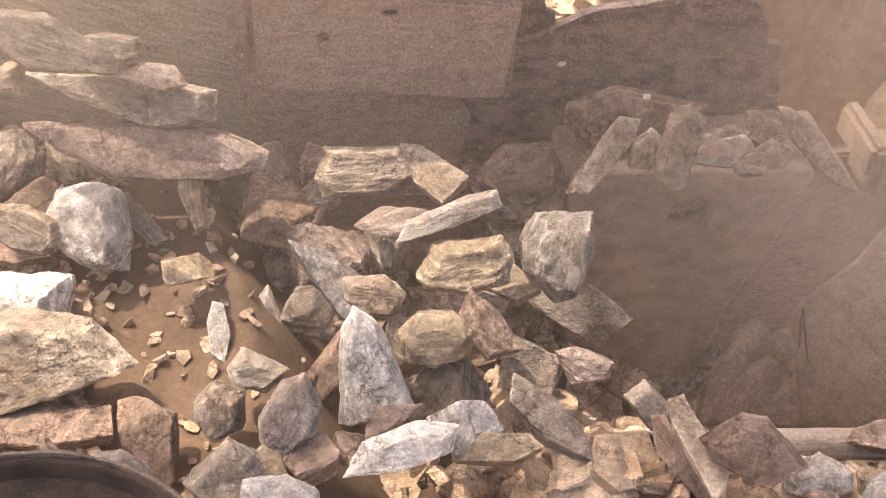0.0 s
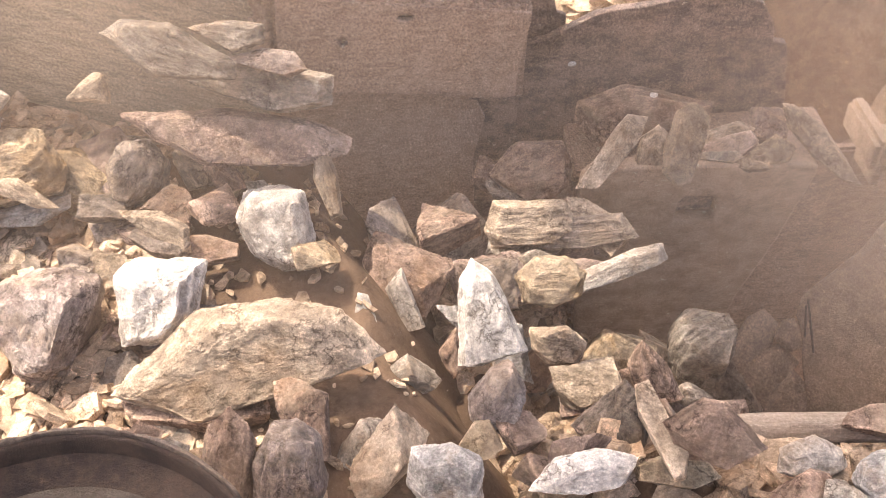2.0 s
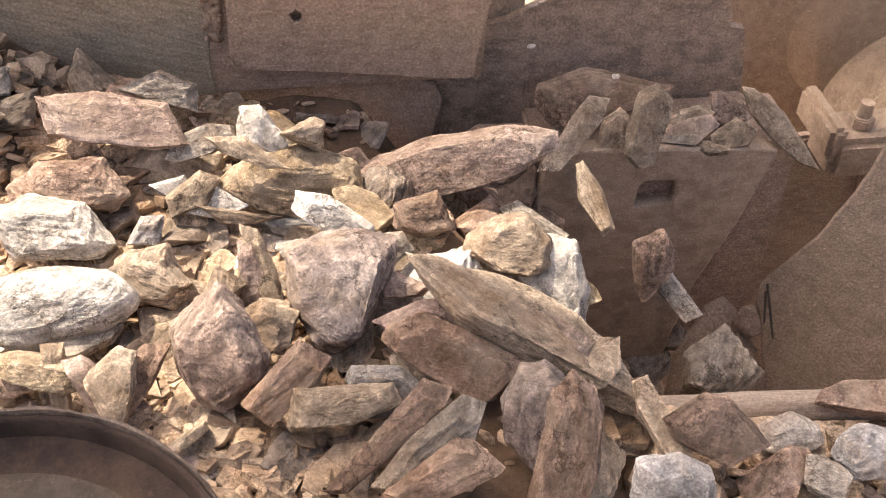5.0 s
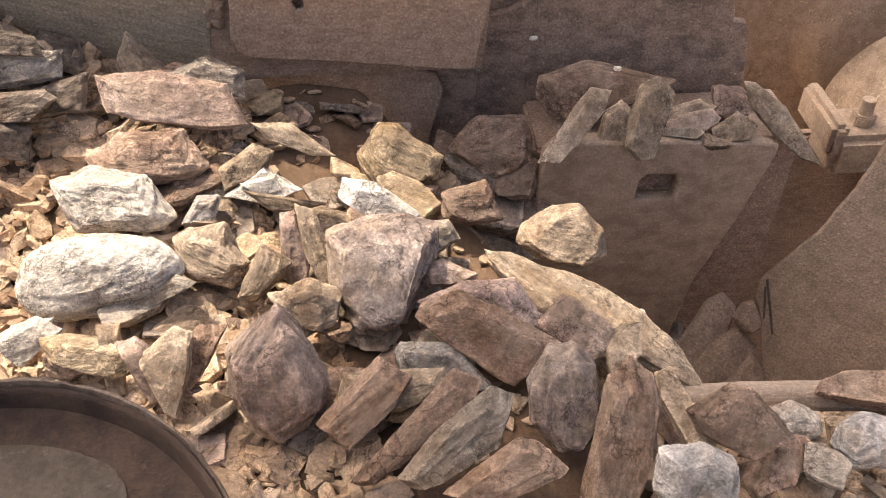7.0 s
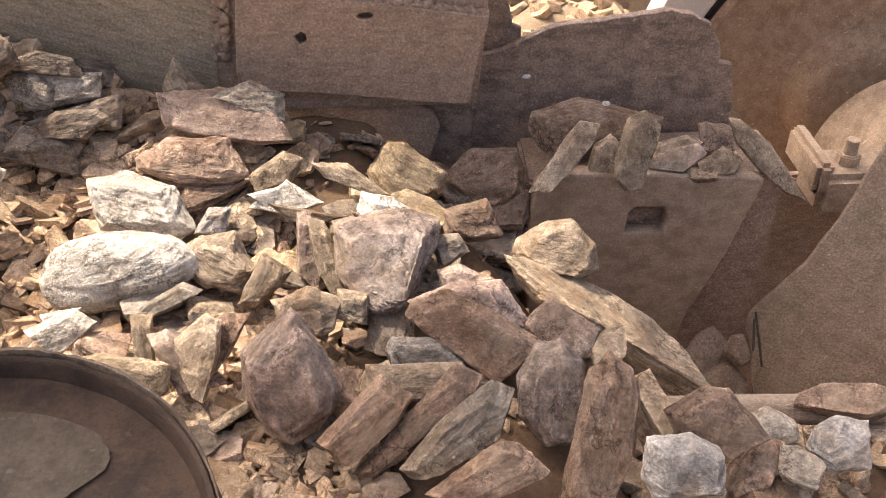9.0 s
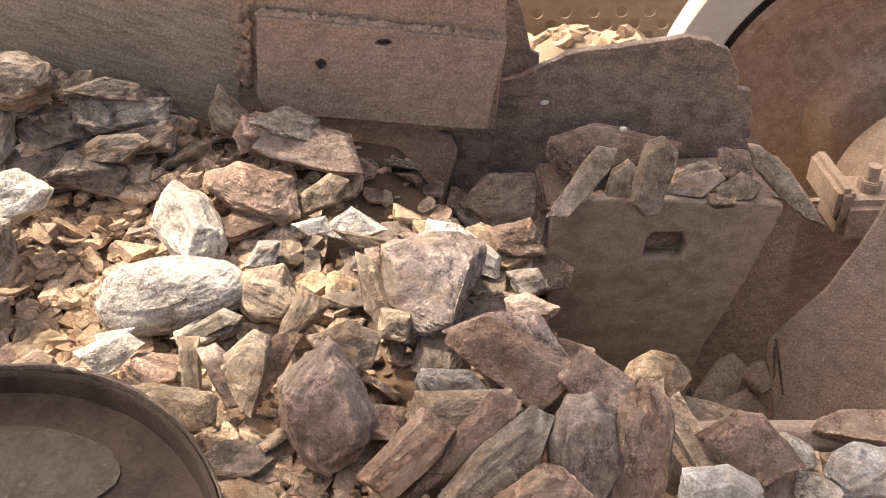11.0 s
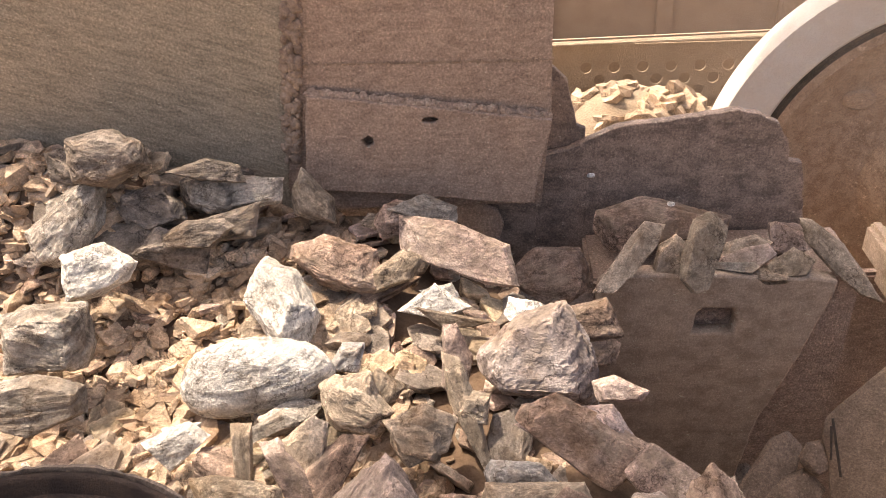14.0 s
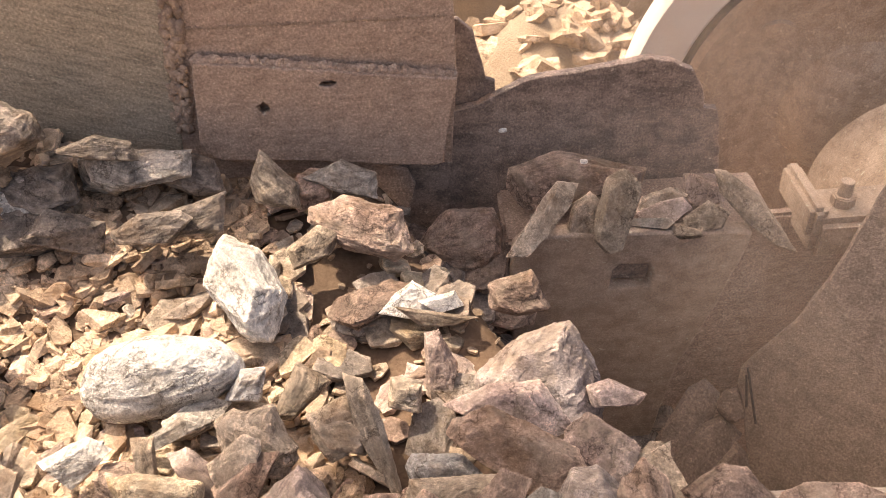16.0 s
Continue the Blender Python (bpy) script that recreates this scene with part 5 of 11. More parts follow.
rock("rust", "slab", (0.195, 0.081, 0.048), 20, "in the rubble feed", (-6.1, -15.4, 12.4), [(0, -0.948, 0.874, 0.072), (0.5, -0.895, 0.882, 0.073), (1, -0.863, 0.878, 0.072), (1.5, -0.802, 0.88, 0.073), (2, -0.696, 0.887, 0.074), (2.5, -0.605, 0.884, 0.075), (3.5, -0.278, 0.883, 0.077), (4.2, -0.13, 0.878, 0.077), (6.3, 0.038, 0.853, 0.077), (7, 0.061, 0.835, 0.076), (7.5, 0.065, 0.834, 0.077), (8, 0.061, 0.824, 0.077), (8.2, 0.06, 0.819, 0.077), (11, 0.116, 0.814, 0.072), (12, 0.142, 0.817, 0.075), (14, 0.169, 0.817, 0.077), (16, 0.225, 0.866, 0.077)], outline=[(-0.098, -0.036), (0.021, 0.051), (0.051, 0.043), (0.098, -0.000), (0.047, -0.026), (-0.021, -0.051)], thick=0.048, bed=(22, 38))
rock("rust", "slab", (0.185, 0.111, 0.055), 21, "in the rubble feed", (34.6, 12.3, -13.5), [(0, 0.443, 0.957, 0.073), (0.5, 0.395, 0.956, 0.073), (1, 0.381, 0.949, 0.075), (2, 0.384, 0.955, 0.075), (3.5, 0.388, 0.929, 0.074), (4.2, 0.392, 0.914, 0.074), (6.3, 0.444, 0.916, 0.072), (7, 0.447, 0.901, 0.073), (7.5, 0.447, 0.9, 0.072), (8, 0.443, 0.9, 0.073), (8.2, 0.442, 0.9, 0.073), (11, 0.48, 0.899, 0.07), (12, 0.476, 0.905, 0.072), (14, 0.494, 0.922, 0.074), (16, 0.546, 0.975, 0.074)], outline=[(-0.090, 0.017), (-0.018, 0.060), (0.018, 0.053), (0.090, -0.028), (0.009, -0.060), (-0.072, -0.019)], thick=0.055, bed=(-16, 78))
rock("tan", "block", (0.163, 0.109, 0.076), 22, "in the rubble feed", (5.4, 17, -18.2), [(0, -1.485, 1.364, -0.193), (0.5, -1.43, 1.371, -0.192), (1, -1.398, 1.369, -0.193), (1.5, -1.336, 1.37, -0.192), (2, -1.229, 1.378, -0.14), (2.5, -1.14, 1.375, 0.066), (3.5, -0.814, 1.371, 0.068), (4.2, -0.662, 1.367, 0.069), (6.3, -0.514, 1.354, 0.069), (7, -0.463, 1.364, 0.069), (7.5, -0.441, 1.362, 0.07), (8, -0.444, 1.374, 0.068), (8.2, -0.444, 1.378, 0.067), (10.3, -0.397, 1.353, 0.066), (11, -0.365, 1.331, 0.066), (12, -0.345, 1.313, 0.067), (12.5, -0.32, 1.299, 0.07), (13, -0.309, 1.281, 0.069), (14, -0.271, 1.257, 0.067), (15, -0.257, 1.235, 0.069), (15.5, -0.246, 1.194, 0.072), (16, -0.261, 1.168, 0.072)], outline=[(-0.078, 0.034), (-0.045, 0.055), (0.022, 0.040), (0.078, -0.016), (0.033, -0.049), (-0.033, -0.055), (-0.061, -0.032)], thick=0.076, bed=(-22, 50))
rock("tan", "slab", (0.138, 0.103, 0.062), 23, "in the rubble feed", (3.1, -13.8, 13.9), [(0, -1.265, 1.209, -0.2), (0.5, -1.21, 1.216, -0.199), (1, -1.179, 1.215, -0.199), (1.5, -1.117, 1.216, -0.199), (2, -1.01, 1.223, -0.148), (2.5, -0.92, 1.221, 0.06), (3.5, -0.594, 1.219, 0.061), (4.2, -0.443, 1.215, 0.062), (6.3, -0.284, 1.195, 0.062), (7, -0.263, 1.21, 0.063), (7.5, -0.254, 1.209, 0.06), (8.2, -0.251, 1.222, 0.06), (10.3, -0.219, 1.17, 0.059), (11, -0.196, 1.166, 0.06), (12, -0.185, 1.186, 0.062), (13, -0.154, 1.178, 0.061), (13.5, -0.145, 1.177, 0.061), (14, -0.135, 1.176, 0.061), (15, -0.108, 1.213, 0.06), (16, -0.103, 1.191, 0.061)], outline=[(-0.066, 0.026), (-0.003, 0.061), (0.066, 0.032), (0.050, -0.021), (-0.034, -0.061), (-0.061, -0.021)], thick=0.062, bed=(21, 38))
rock("white", "slab", (0.097, 0.043, 0.026), 24, "in the rubble feed", (4.3, 1, 3.9), [(0, -1.523, 1.658, 0.091), (0.5, -1.466, 1.666, 0.091), (1, -1.434, 1.662, 0.091), (1.5, -1.372, 1.661, 0.091), (2, -1.262, 1.671, 0.092), (2.5, -1.176, 1.67, 0.092), (3.5, -0.849, 1.666, 0.093), (4, -0.741, 1.669, 0.093), (6.3, -0.437, 1.558, 0.078), (7, -0.382, 1.567, 0.079), (7.5, -0.368, 1.573, 0.078), (8.2, -0.369, 1.6, 0.081), (10.3, -0.338, 1.577, 0.074), (11, -0.308, 1.574, 0.072), (12, -0.266, 1.596, 0.07), (12.5, -0.204, 1.613, 0.062), (13, -0.17, 1.62, 0.058), (13.5, -0.149, 1.634, 0.053), (14, -0.127, 1.649, 0.047), (15, -0.047, 1.755, 0.008), (15.5, 0.019, 1.533, 0.07), (16, 0.084, 1.499, 0.069)], outline=[(-0.049, 0.003), (0.029, 0.023), (0.049, -0.010), (-0.010, -0.023)], thick=0.026, bed=(4, 38))
rock("ochre", "block", (0.181, 0.073, 0.051), 25, "in the rubble feed", (6.7, 11.7, -12.9), [(0, -1.695, 1.136, -0.196), (0.5, -1.64, 1.145, -0.195), (1, -1.607, 1.143, -0.195), (1.5, -1.544, 1.145, -0.194), (2, -1.438, 1.156, -0.143), (2.5, -1.345, 1.152, 0.064), (3.5, -1.007, 1.146, 0.067), (4.2, -0.85, 1.142, 0.068), (7, -0.647, 1.117, 0.069), (7.5, -0.63, 1.117, 0.07), (8, -0.603, 1.079, 0.07), (8.2, -0.592, 1.063, 0.069), (10.3, -0.521, 1.05, 0.069), (11, -0.497, 1.026, 0.07), (12.5, -0.52, 1.02, 0.07), (14, -0.457, 1.016, 0.07), (16, -0.422, 1.059, 0.073)], outline=[(-0.085, 0.035), (-0.031, 0.042), (0.085, 0.023), (0.085, -0.032), (0.046, -0.042), (-0.070, -0.008)], thick=0.051, bed=(-15, 50))
rock("rust", "block", (0.133, 0.102, 0.077), 26, "in the rubble feed", (7.7, 3.4, -5.2), [(0, -0.96, 1.501, -0.19), (0.5, -0.905, 1.506, -0.189), (1, -0.875, 1.505, -0.19), (1.5, -0.814, 1.506, -0.189), (2, -0.705, 1.512, -0.138), (2.5, -0.616, 1.51, 0.069), (3.5, -0.291, 1.51, 0.07), (4.2, -0.14, 1.505, 0.07), (7, 0.062, 1.489, 0.066), (7.5, 0.071, 1.486, 0.067), (8, 0.074, 1.489, 0.068), (8.2, 0.075, 1.489, 0.067), (11, 0.151, 1.505, 0.066), (14, 0.217, 1.507, 0.067), (16, 0.25, 1.51, 0.069)], outline=[(-0.065, 0.021), (0.029, 0.050), (0.065, -0.038), (-0.006, -0.050), (-0.065, -0.032)], thick=0.077, bed=(-4, 50))
rock("tan", "slab", (0.191, 0.051, 0.031), 27, "in the rubble feed", (-6.8, 17.7, -18.9), [(0, -1.252, 1.592, 0.186), (0.5, -1.203, 1.595, 0.186), (1, -1.169, 1.589, 0.186), (1.5, -1.113, 1.587, 0.187), (2, -1.014, 1.594, 0.187), (2.5, -0.933, 1.594, 0.187), (3.5, -0.624, 1.594, 0.188), (4.2, -0.48, 1.59, 0.188), (6.3, -0.34, 1.589, 0.188), (7, -0.302, 1.573, 0.188), (7.5, -0.264, 1.575, 0.172), (8, -0.217, 1.578, 0.144), (8.2, -0.196, 1.573, 0.132), (9, -0.181, 1.574, 0.131), (9.21, -0.101, 1.508, 0.031, 15.3, -4.2, -21.8), (9.42, -0.026, 1.449, -0.335, 34.0, -27.8, -24.6), (9.6, 0.117, 1.573, -0.92, 46.2, -49.1, -25.2), (16, 0.45, 1.573, -1.086, 46.2, -49.1, -25.2)], outline=[(-0.089, 0.035), (-0.006, 0.035), (0.089, -0.035), (0.041, -0.035), (-0.053, -0.000)], thick=0.031, bed=(-23, 38))
rock("ochre", "block", (0.106, 0.075, 0.06), 28, "in the rubble feed", (25, 3, 12), [(0, -0.58, 1.457, 0.072), (0.5, -0.534, 1.476, 0.073), (1, -0.504, 1.468, 0.072), (1.5, -0.449, 1.457, 0.071), (2, -0.359, 1.463, 0.071), (2.5, -0.243, 1.455, 0.069), (3, -0.072, 1.357, 0.067), (3.5, 0.095, 1.343, 0.069), (4, 0.179, 1.356, 0.067), (4.2, 0.211, 1.36, 0.056), (5.2, 0.28, 1.353, -0.066), (6.3, 0.429, 1.369, -0.31), (7, 0.561, 1.439, -1.314), (16, 0.559, 1.404, -1.314)])
rock("white", "block", (0.221, 0.188, 0.141), 29, "in the rubble feed", (-20.4, -42.8, 66.3), [(0, -0.89, 1.346, 0.06), (0.5, -0.859, 1.35, 0.061), (1, -0.816, 1.358, 0.061), (1.5, -0.775, 1.347, 0.062), (2, -0.679, 1.352, 0.062), (2.5, -0.603, 1.35, 0.062), (3.5, -0.321, 1.351, 0.063), (4.2, -0.19, 1.346, 0.063), (4.6, -0.165, 1.344, 0.063), (5.02, 0.006, 1.338, -0.037, -61.7, -40.6, 82.3), (5.44, 0.107, 1.434, -0.421, -94.7, -26.2, 97.7), (5.8, 0.248, 1.436, -0.971, -111.6, -7.0, 105.9), (16, 0.45, 1.432, -1.159, -111.6, -7.0, 105.9)], outline=[(-0.095, 0.066), (-0.048, 0.095), (-0.018, 0.078), (0.095, 0.089), (0.078, -0.018), (0.018, -0.078), (-0.078, -0.095)], thick=0.141, bed=(76, 50))
rock("slate", "block", (0.174, 0.153, 0.107), 30, "in the rubble feed", (-9.2, -36.6, 45.2), [(0, -1.022, 1.747, 0.14), (0.5, -0.973, 1.751, 0.128), (1, -0.958, 1.746, 0.125), (1.5, -0.91, 1.747, 0.114), (2, -0.807, 1.73, 0.112), (2.5, -0.738, 1.728, 0.112), (3.5, -0.445, 1.683, 0.105), (4, -0.35, 1.699, 0.091), (4.2, -0.312, 1.71, 0.074), (4.6, -0.287, 1.71, 0.074), (5.02, -0.115, 1.64, -0.025, -46.7, -35.9, 55.9), (5.44, 0.067, 1.618, -0.416, -80.6, -25.2, 69.4), (5.8, 0.209, 1.563, -0.967, -100.4, -8.5, 78.0), (16, 0.45, 1.558, -1.153, -100.4, -8.5, 78.0)], outline=[(-0.080, 0.019), (-0.048, 0.071), (0.016, 0.090), (0.080, 0.032), (0.067, -0.032), (-0.022, -0.090), (-0.061, -0.058)], thick=0.107, bed=(59, 50))
rock("tan", "block", (0.112, 0.08, 0.06), 31, "in the rubble feed", (3.3, -18.6, 18.9), [(0, -0.956, 1.762, 0.359), (0.5, -0.929, 1.77, 0.356), (1, -0.91, 1.763, 0.356), (1.5, -0.878, 1.762, 0.359), (2, -0.861, 1.773, 0.333), (2.5, -0.802, 1.769, 0.327), (3.5, -0.581, 1.765, 0.271), (4, -0.515, 1.769, 0.255), (4.2, -0.473, 1.761, 0.256), (4.6, -0.448, 1.762, 0.255), (5.02, -0.275, 1.685, 0.151, 9.1, 12.1, 24.7), (5.44, -0.103, 1.61, -0.228, 11.5, 41.9, 24.1), (5.8, 0.028, 1.574, -0.832, -1.5, 64.2, 6.9), (16, 0.45, 1.574, -0.961, -1.5, 64.2, 6.9)], outline=[(-0.050, -0.029), (0.012, 0.036), (0.044, 0.033), (0.050, -0.036)], thick=0.06, bed=(30, 50))
rock("grey", "slab", (0.431, 0.114, 0.079), 32, "in the rubble feed", (-6.4, 10, -7.8), [(0, -0.739, 1.79, 0.275), (0.5, -0.693, 1.794, 0.287), (1, -0.672, 1.788, 0.286), (1.5, -0.629, 1.791, 0.293), (2, -0.522, 1.798, 0.3), (2.5, -0.4, 1.798, 0.292), (2.75, -0.324, 1.796, 0.293), (2.96, -0.236, 1.715, 0.188, 15.4, 33.3, 1.5), (3.17, -0.15, 1.638, -0.192, 40.5, 55.5, 13.6), (3.35, -0.068, 1.574, -0.811, 71.9, 73.7, 33.4), (16, 0.45, 1.573, -0.931, 71.9, 73.7, 33.4)], outline=[(-0.213, 0.056), (-0.176, 0.068), (0.145, 0.037), (0.213, 0.019), (0.207, -0.049), (0.083, -0.068), (-0.102, -0.006)], thick=0.079, bed=(-9, 38))
rock("grey", "slab", (0.31, 0.125, 0.063), 33, "in the rubble feed", (-8.6, 18.3, -18.2), [(0, -0.827, 1.739, 0.451, -7.6, 21.1, -11.0), (0.5, -0.772, 1.745, 0.451, -7.6, 21.1, -11.0), (1, -0.743, 1.737, 0.45, -7.6, 21.1, -11.0), (1.5, -0.703, 1.734, 0.442, -7.6, 21.1, -11.0), (2, -0.643, 1.745, 0.431, -7.6, 21.1, -11.0), (2.2, -0.613, 1.744, 0.433, -7.6, 21.1, -11.0), (2.5, -0.569, 1.742, 0.435, -7.9, 20.2, -13.1), (3, -0.506, 1.738, 0.386, -8.4, 18.9, -16.8), (3.2, -0.476, 1.738, 0.369), (3.5, -0.432, 1.74, 0.345), (3.75, -0.382, 1.74, 0.333), (3.96, -0.297, 1.666, 0.227, 9.8, -6.8, -25.1), (4.17, -0.215, 1.588, -0.157, 28.2, -31.9, -31.9), (4.35, -0.149, 1.57, -0.783, 43.8, -53.4, -37.4), (16, 0.45, 1.573, -0.89, 43.8, -53.4, -37.4)], outline=[(-0.144, 0.041), (-0.096, 0.071), (0.006, 0.059), (0.144, -0.031), (0.144, -0.071), (-0.030, -0.061)], thick=0.063, bed=(-22, 38))
rock("lilac", "slab", (0.205, 0.061, 0.043), 34, "in the rubble feed", (-6.1, 8.7, -6.5), [(0, -0.669, 1.768, 0.337), (0.5, -0.624, 1.772, 0.349), (1, -0.602, 1.767, 0.349), (1.5, -0.561, 1.768, 0.355), (2, -0.456, 1.777, 0.362), (2.5, -0.335, 1.776, 0.355), (2.75, -0.259, 1.775, 0.355), (2.96, -0.173, 1.694, 0.248, 11.7, -17.3, -12.2), (3.17, -0.091, 1.619, -0.139, 27.7, -43.1, -16.6), (3.35, 0.032, 1.577, -0.768, 37.3, -65.3, -16.6), (16, 0.45, 1.574, -0.868, 37.3, -65.3, -16.6)], outline=[(-0.102, 0.009), (0.000, 0.033), (0.072, 0.027), (0.102, -0.015), (0.060, -0.033)], thick=0.043, bed=(-7, 38))
rock("grey", "slab", (0.181, 0.076, 0.045), 35, "in the rubble feed", (-6, 7.9, -5.8), [(0, -0.751, 1.804, 0.389), (0.5, -0.705, 1.81, 0.402), (1, -0.684, 1.803, 0.401), (1.5, -0.641, 1.805, 0.408), (2, -0.533, 1.813, 0.415), (2.5, -0.411, 1.812, 0.407), (2.75, -0.334, 1.81, 0.408), (2.96, -0.245, 1.727, 0.299, 14.6, 30.8, -2.6), (3.17, -0.158, 1.648, -0.092, 30.3, 54.8, -1.1), (3.35, -0.081, 1.575, -0.73, 29.8, 75.8, -12.0), (16, 0.45, 1.574, -0.814, 29.8, 75.8, -12.0)], outline=[(-0.089, 0.021), (0.006, 0.039), (0.089, 0.027), (0.089, -0.015), (0.018, -0.039)], thick=0.045, bed=(-6, 38))
rock("rust", "slab", (0.298, 0.095, 0.057), 36, "in the rubble feed", (5, 3, 3), [(0, -0.815, 1.125, -0.01), (0.5, -0.754, 1.125, -0.012), (1, -0.719, 1.113, -0.011), (1.5, -0.661, 1.1, -0.011), (2, -0.572, 1.12, -0.011), (2.5, -0.486, 1.152, -0.013), (3.5, -0.185, 1.153, -0.013), (4.2, -0.047, 1.148, -0.013), (5.2, 0.023, 1.139, -0.135), (6.3, 0.1, 1.133, -0.233), (7, 0.12, 1.138, -0.233), (11, 0.243, 1.148, -0.233), (13, 0.288, 1.148, -0.233), (14, 0.39, 1.202, -0.379), (15, 0.531, 1.299, -1.383), (16, 0.531, 1.299, -1.383)])
rock("rust", "block", (0.173, 0.101, 0.071), 37, "in the rubble feed", (-2, 20, -71), [(0, -0.574, 1.056, 0.039), (0.5, -0.518, 1.055, 0.037), (1, -0.484, 1.043, 0.038), (1.5, -0.427, 1.03, 0.038), (2, -0.341, 1.05, 0.038), (2.5, -0.258, 1.078, 0.039), (2.55, -0.242, 1.078, 0.039), (3.11, -0.117, 1.147, -0.062, 17.1, 44.0, -63.8), (3.67, 0.003, 1.224, -0.423, 36.4, 68.5, -56.8), (4.15, 0.103, 1.283, -0.973, 52.9, 89.5, -50.8), (16, 0.45, 1.28, -1.161, 52.9, 89.5, -50.8)])
rock("grey", "block", (0.162, 0.116, 0.058), 38, "in the rubble feed", (19, -17, 42), [(0, -0.354, 1.78, -0.03), (0.5, -0.212, 1.804, -0.041), (1, -0.14, 1.801, -0.103), (1.5, -0.055, 1.713, -0.08), (1.55, -0.045, 1.713, -0.08), (2.11, 0.076, 1.657, -0.177, 38.6, -41.0, 35.0), (2.67, 0.199, 1.595, -0.526, 57.8, -65.5, 28.0), (3.15, 0.305, 1.544, -1.056, 74.3, -86.5, 22.0), (16, 0.45, 1.536, -1.28, 74.3, -86.5, 22.0)])
rock("tan", "slab", (0.235, 0.117, 0.07), 39, "in the rubble feed", (-5.7, 0.8, 3.2), [(0, -0.228, 1.764, 0.052), (0.5, -0.112, 1.768, 0.02), (1, 0.005, 1.767, -0.063), (1.5, 0.056, 1.768, -0.085), (2, 0.125, 1.672, -0.075), (2.05, 0.133, 1.672, -0.075), (2.61, 0.254, 1.616, -0.17, 6.3, -28.2, -4.4), (3.17, 0.409, 1.592, -0.539, 17.7, -56.3, -8.8), (3.65, 0.516, 1.543, -1.067, 16.6, -79.2, -0.1), (16, 0.507, 1.532, -1.296, 16.6, -79.2, -0.1)], outline=[(-0.117, -0.017), (-0.096, 0.059), (0.083, 0.059), (0.117, -0.003), (0.055, -0.045), (-0.096, -0.059)], thick=0.07, bed=(5, 38))
rock("rust", "block", (0.223, 0.167, 0.134), 40, "in the rubble feed", (22, 11, -15), [(0, -0.442, 1.74, -0.051), (0.5, -0.383, 1.745, -0.051), (1, -0.346, 1.647, -0.062), (1.5, -0.3, 1.577, -0.067), (1.75, -0.248, 1.552, -0.069), (2.31, -0.126, 1.527, -0.166, 41.1, 35.9, -8.5), (2.87, -0.003, 1.498, -0.516, 60.3, 60.4, -1.5), (3.35, 0.103, 1.475, -1.048, 76.8, 81.4, 4.5), (16, 0.45, 1.471, -1.269, 76.8, 81.4, 4.5)])
rock("pink", "block", (0.194, 0.146, 0.117), 41, "in the rubble feed", (24, -1, 8), [(0, -0.31, 1.61, -0.065), (0.5, -0.253, 1.604, -0.068), (1.55, -0.082, 1.569, -0.069), (2.11, 0.038, 1.542, -0.166, 42.8, -25.7, 0.5), (2.67, 0.161, 1.511, -0.516, 62.1, -50.2, -6.5), (3.15, 0.266, 1.485, -1.048, 78.6, -71.2, -12.5), (16, 0.45, 1.478, -1.269, 78.6, -71.2, -12.5)])
rock("pink", "block", (0.183, 0.083, 0.067), 42, "in the rubble feed", (24, 0, -6), [(0, -0.153, 1.6, 0.033), (0.5, -0.033, 1.606, 0), (1, 0.085, 1.603, -0.083), (1.5, 0.139, 1.605, -0.105), (2.05, 0.22, 1.565, -0.149), (2.61, 0.344, 1.536, -0.244, 42.9, -24.4, -12.7), (3.17, 0.466, 1.509, -0.585, 62.1, -48.9, -19.7), (3.65, 0.573, 1.486, -1.105, 78.6, -69.9, -25.7), (16, 0.563, 1.474, -1.349, 78.6, -69.9, -25.7)])
rock("tan", "slab", (0.218, 0.088, 0.053), 43, "in the rubble feed", (21, 8, -33), [(0, 0.065, 1.584, -0.129), (0.5, 0.123, 1.589, -0.129), (1, 0.237, 1.546, -0.157), (1.05, 0.242, 1.546, -0.157), (1.61, 0.365, 1.524, -0.251, 40.2, 33.0, -25.7), (2.17, 0.485, 1.499, -0.592, 59.4, 57.5, -18.7), (2.65, 0.589, 1.478, -1.11, 75.9, 78.5, -12.7), (16, 0.583, 1.467, -1.357, 75.9, 78.5, -12.7)])
rock("tan", "block", (0.132, 0.091, 0.063), 44, "in the rubble feed", (5.4, 11.3, -9.1), [(0, -0.19, 1.355, 0.065), (0.5, -0.081, 1.357, 0.033), (1, 0.033, 1.356, -0.05), (1.5, 0.084, 1.356, -0.071), (2.05, 0.161, 1.319, -0.114), (2.61, 0.278, 1.317, -0.209, 34.1, 5.5, -9.4), (3.17, 0.424, 1.435, -0.585, 60.1, 10.1, -15.7), (3.65, 0.529, 1.435, -1.105, 77.3, 23.2, -21.3), (16, 0.519, 1.424, -1.349, 77.3, 23.2, -21.3)], outline=[(-0.064, 0.036), (0.020, 0.042), (0.064, 0.003), (0.042, -0.042), (-0.025, -0.042), (-0.059, -0.008)], thick=0.063, bed=(-11, 50))
rock("rust", "slab", (0.164, 0.097, 0.049), 45, "in the rubble feed", (20, -10, 26), [(0, -0.264, 1.466, -0.088), (0.5, -0.206, 1.471, -0.088), (1.05, -0.082, 1.469, -0.089), (1.61, 0.04, 1.463, -0.186, 39.3, -34.2, 19.4), (2.17, 0.16, 1.454, -0.533, 58.5, -58.7, 12.4), (2.65, 0.265, 1.445, -1.063, 75.0, -79.7, 6.4), (16, 0.45, 1.438, -1.289, 75.0, -79.7, 6.4)])
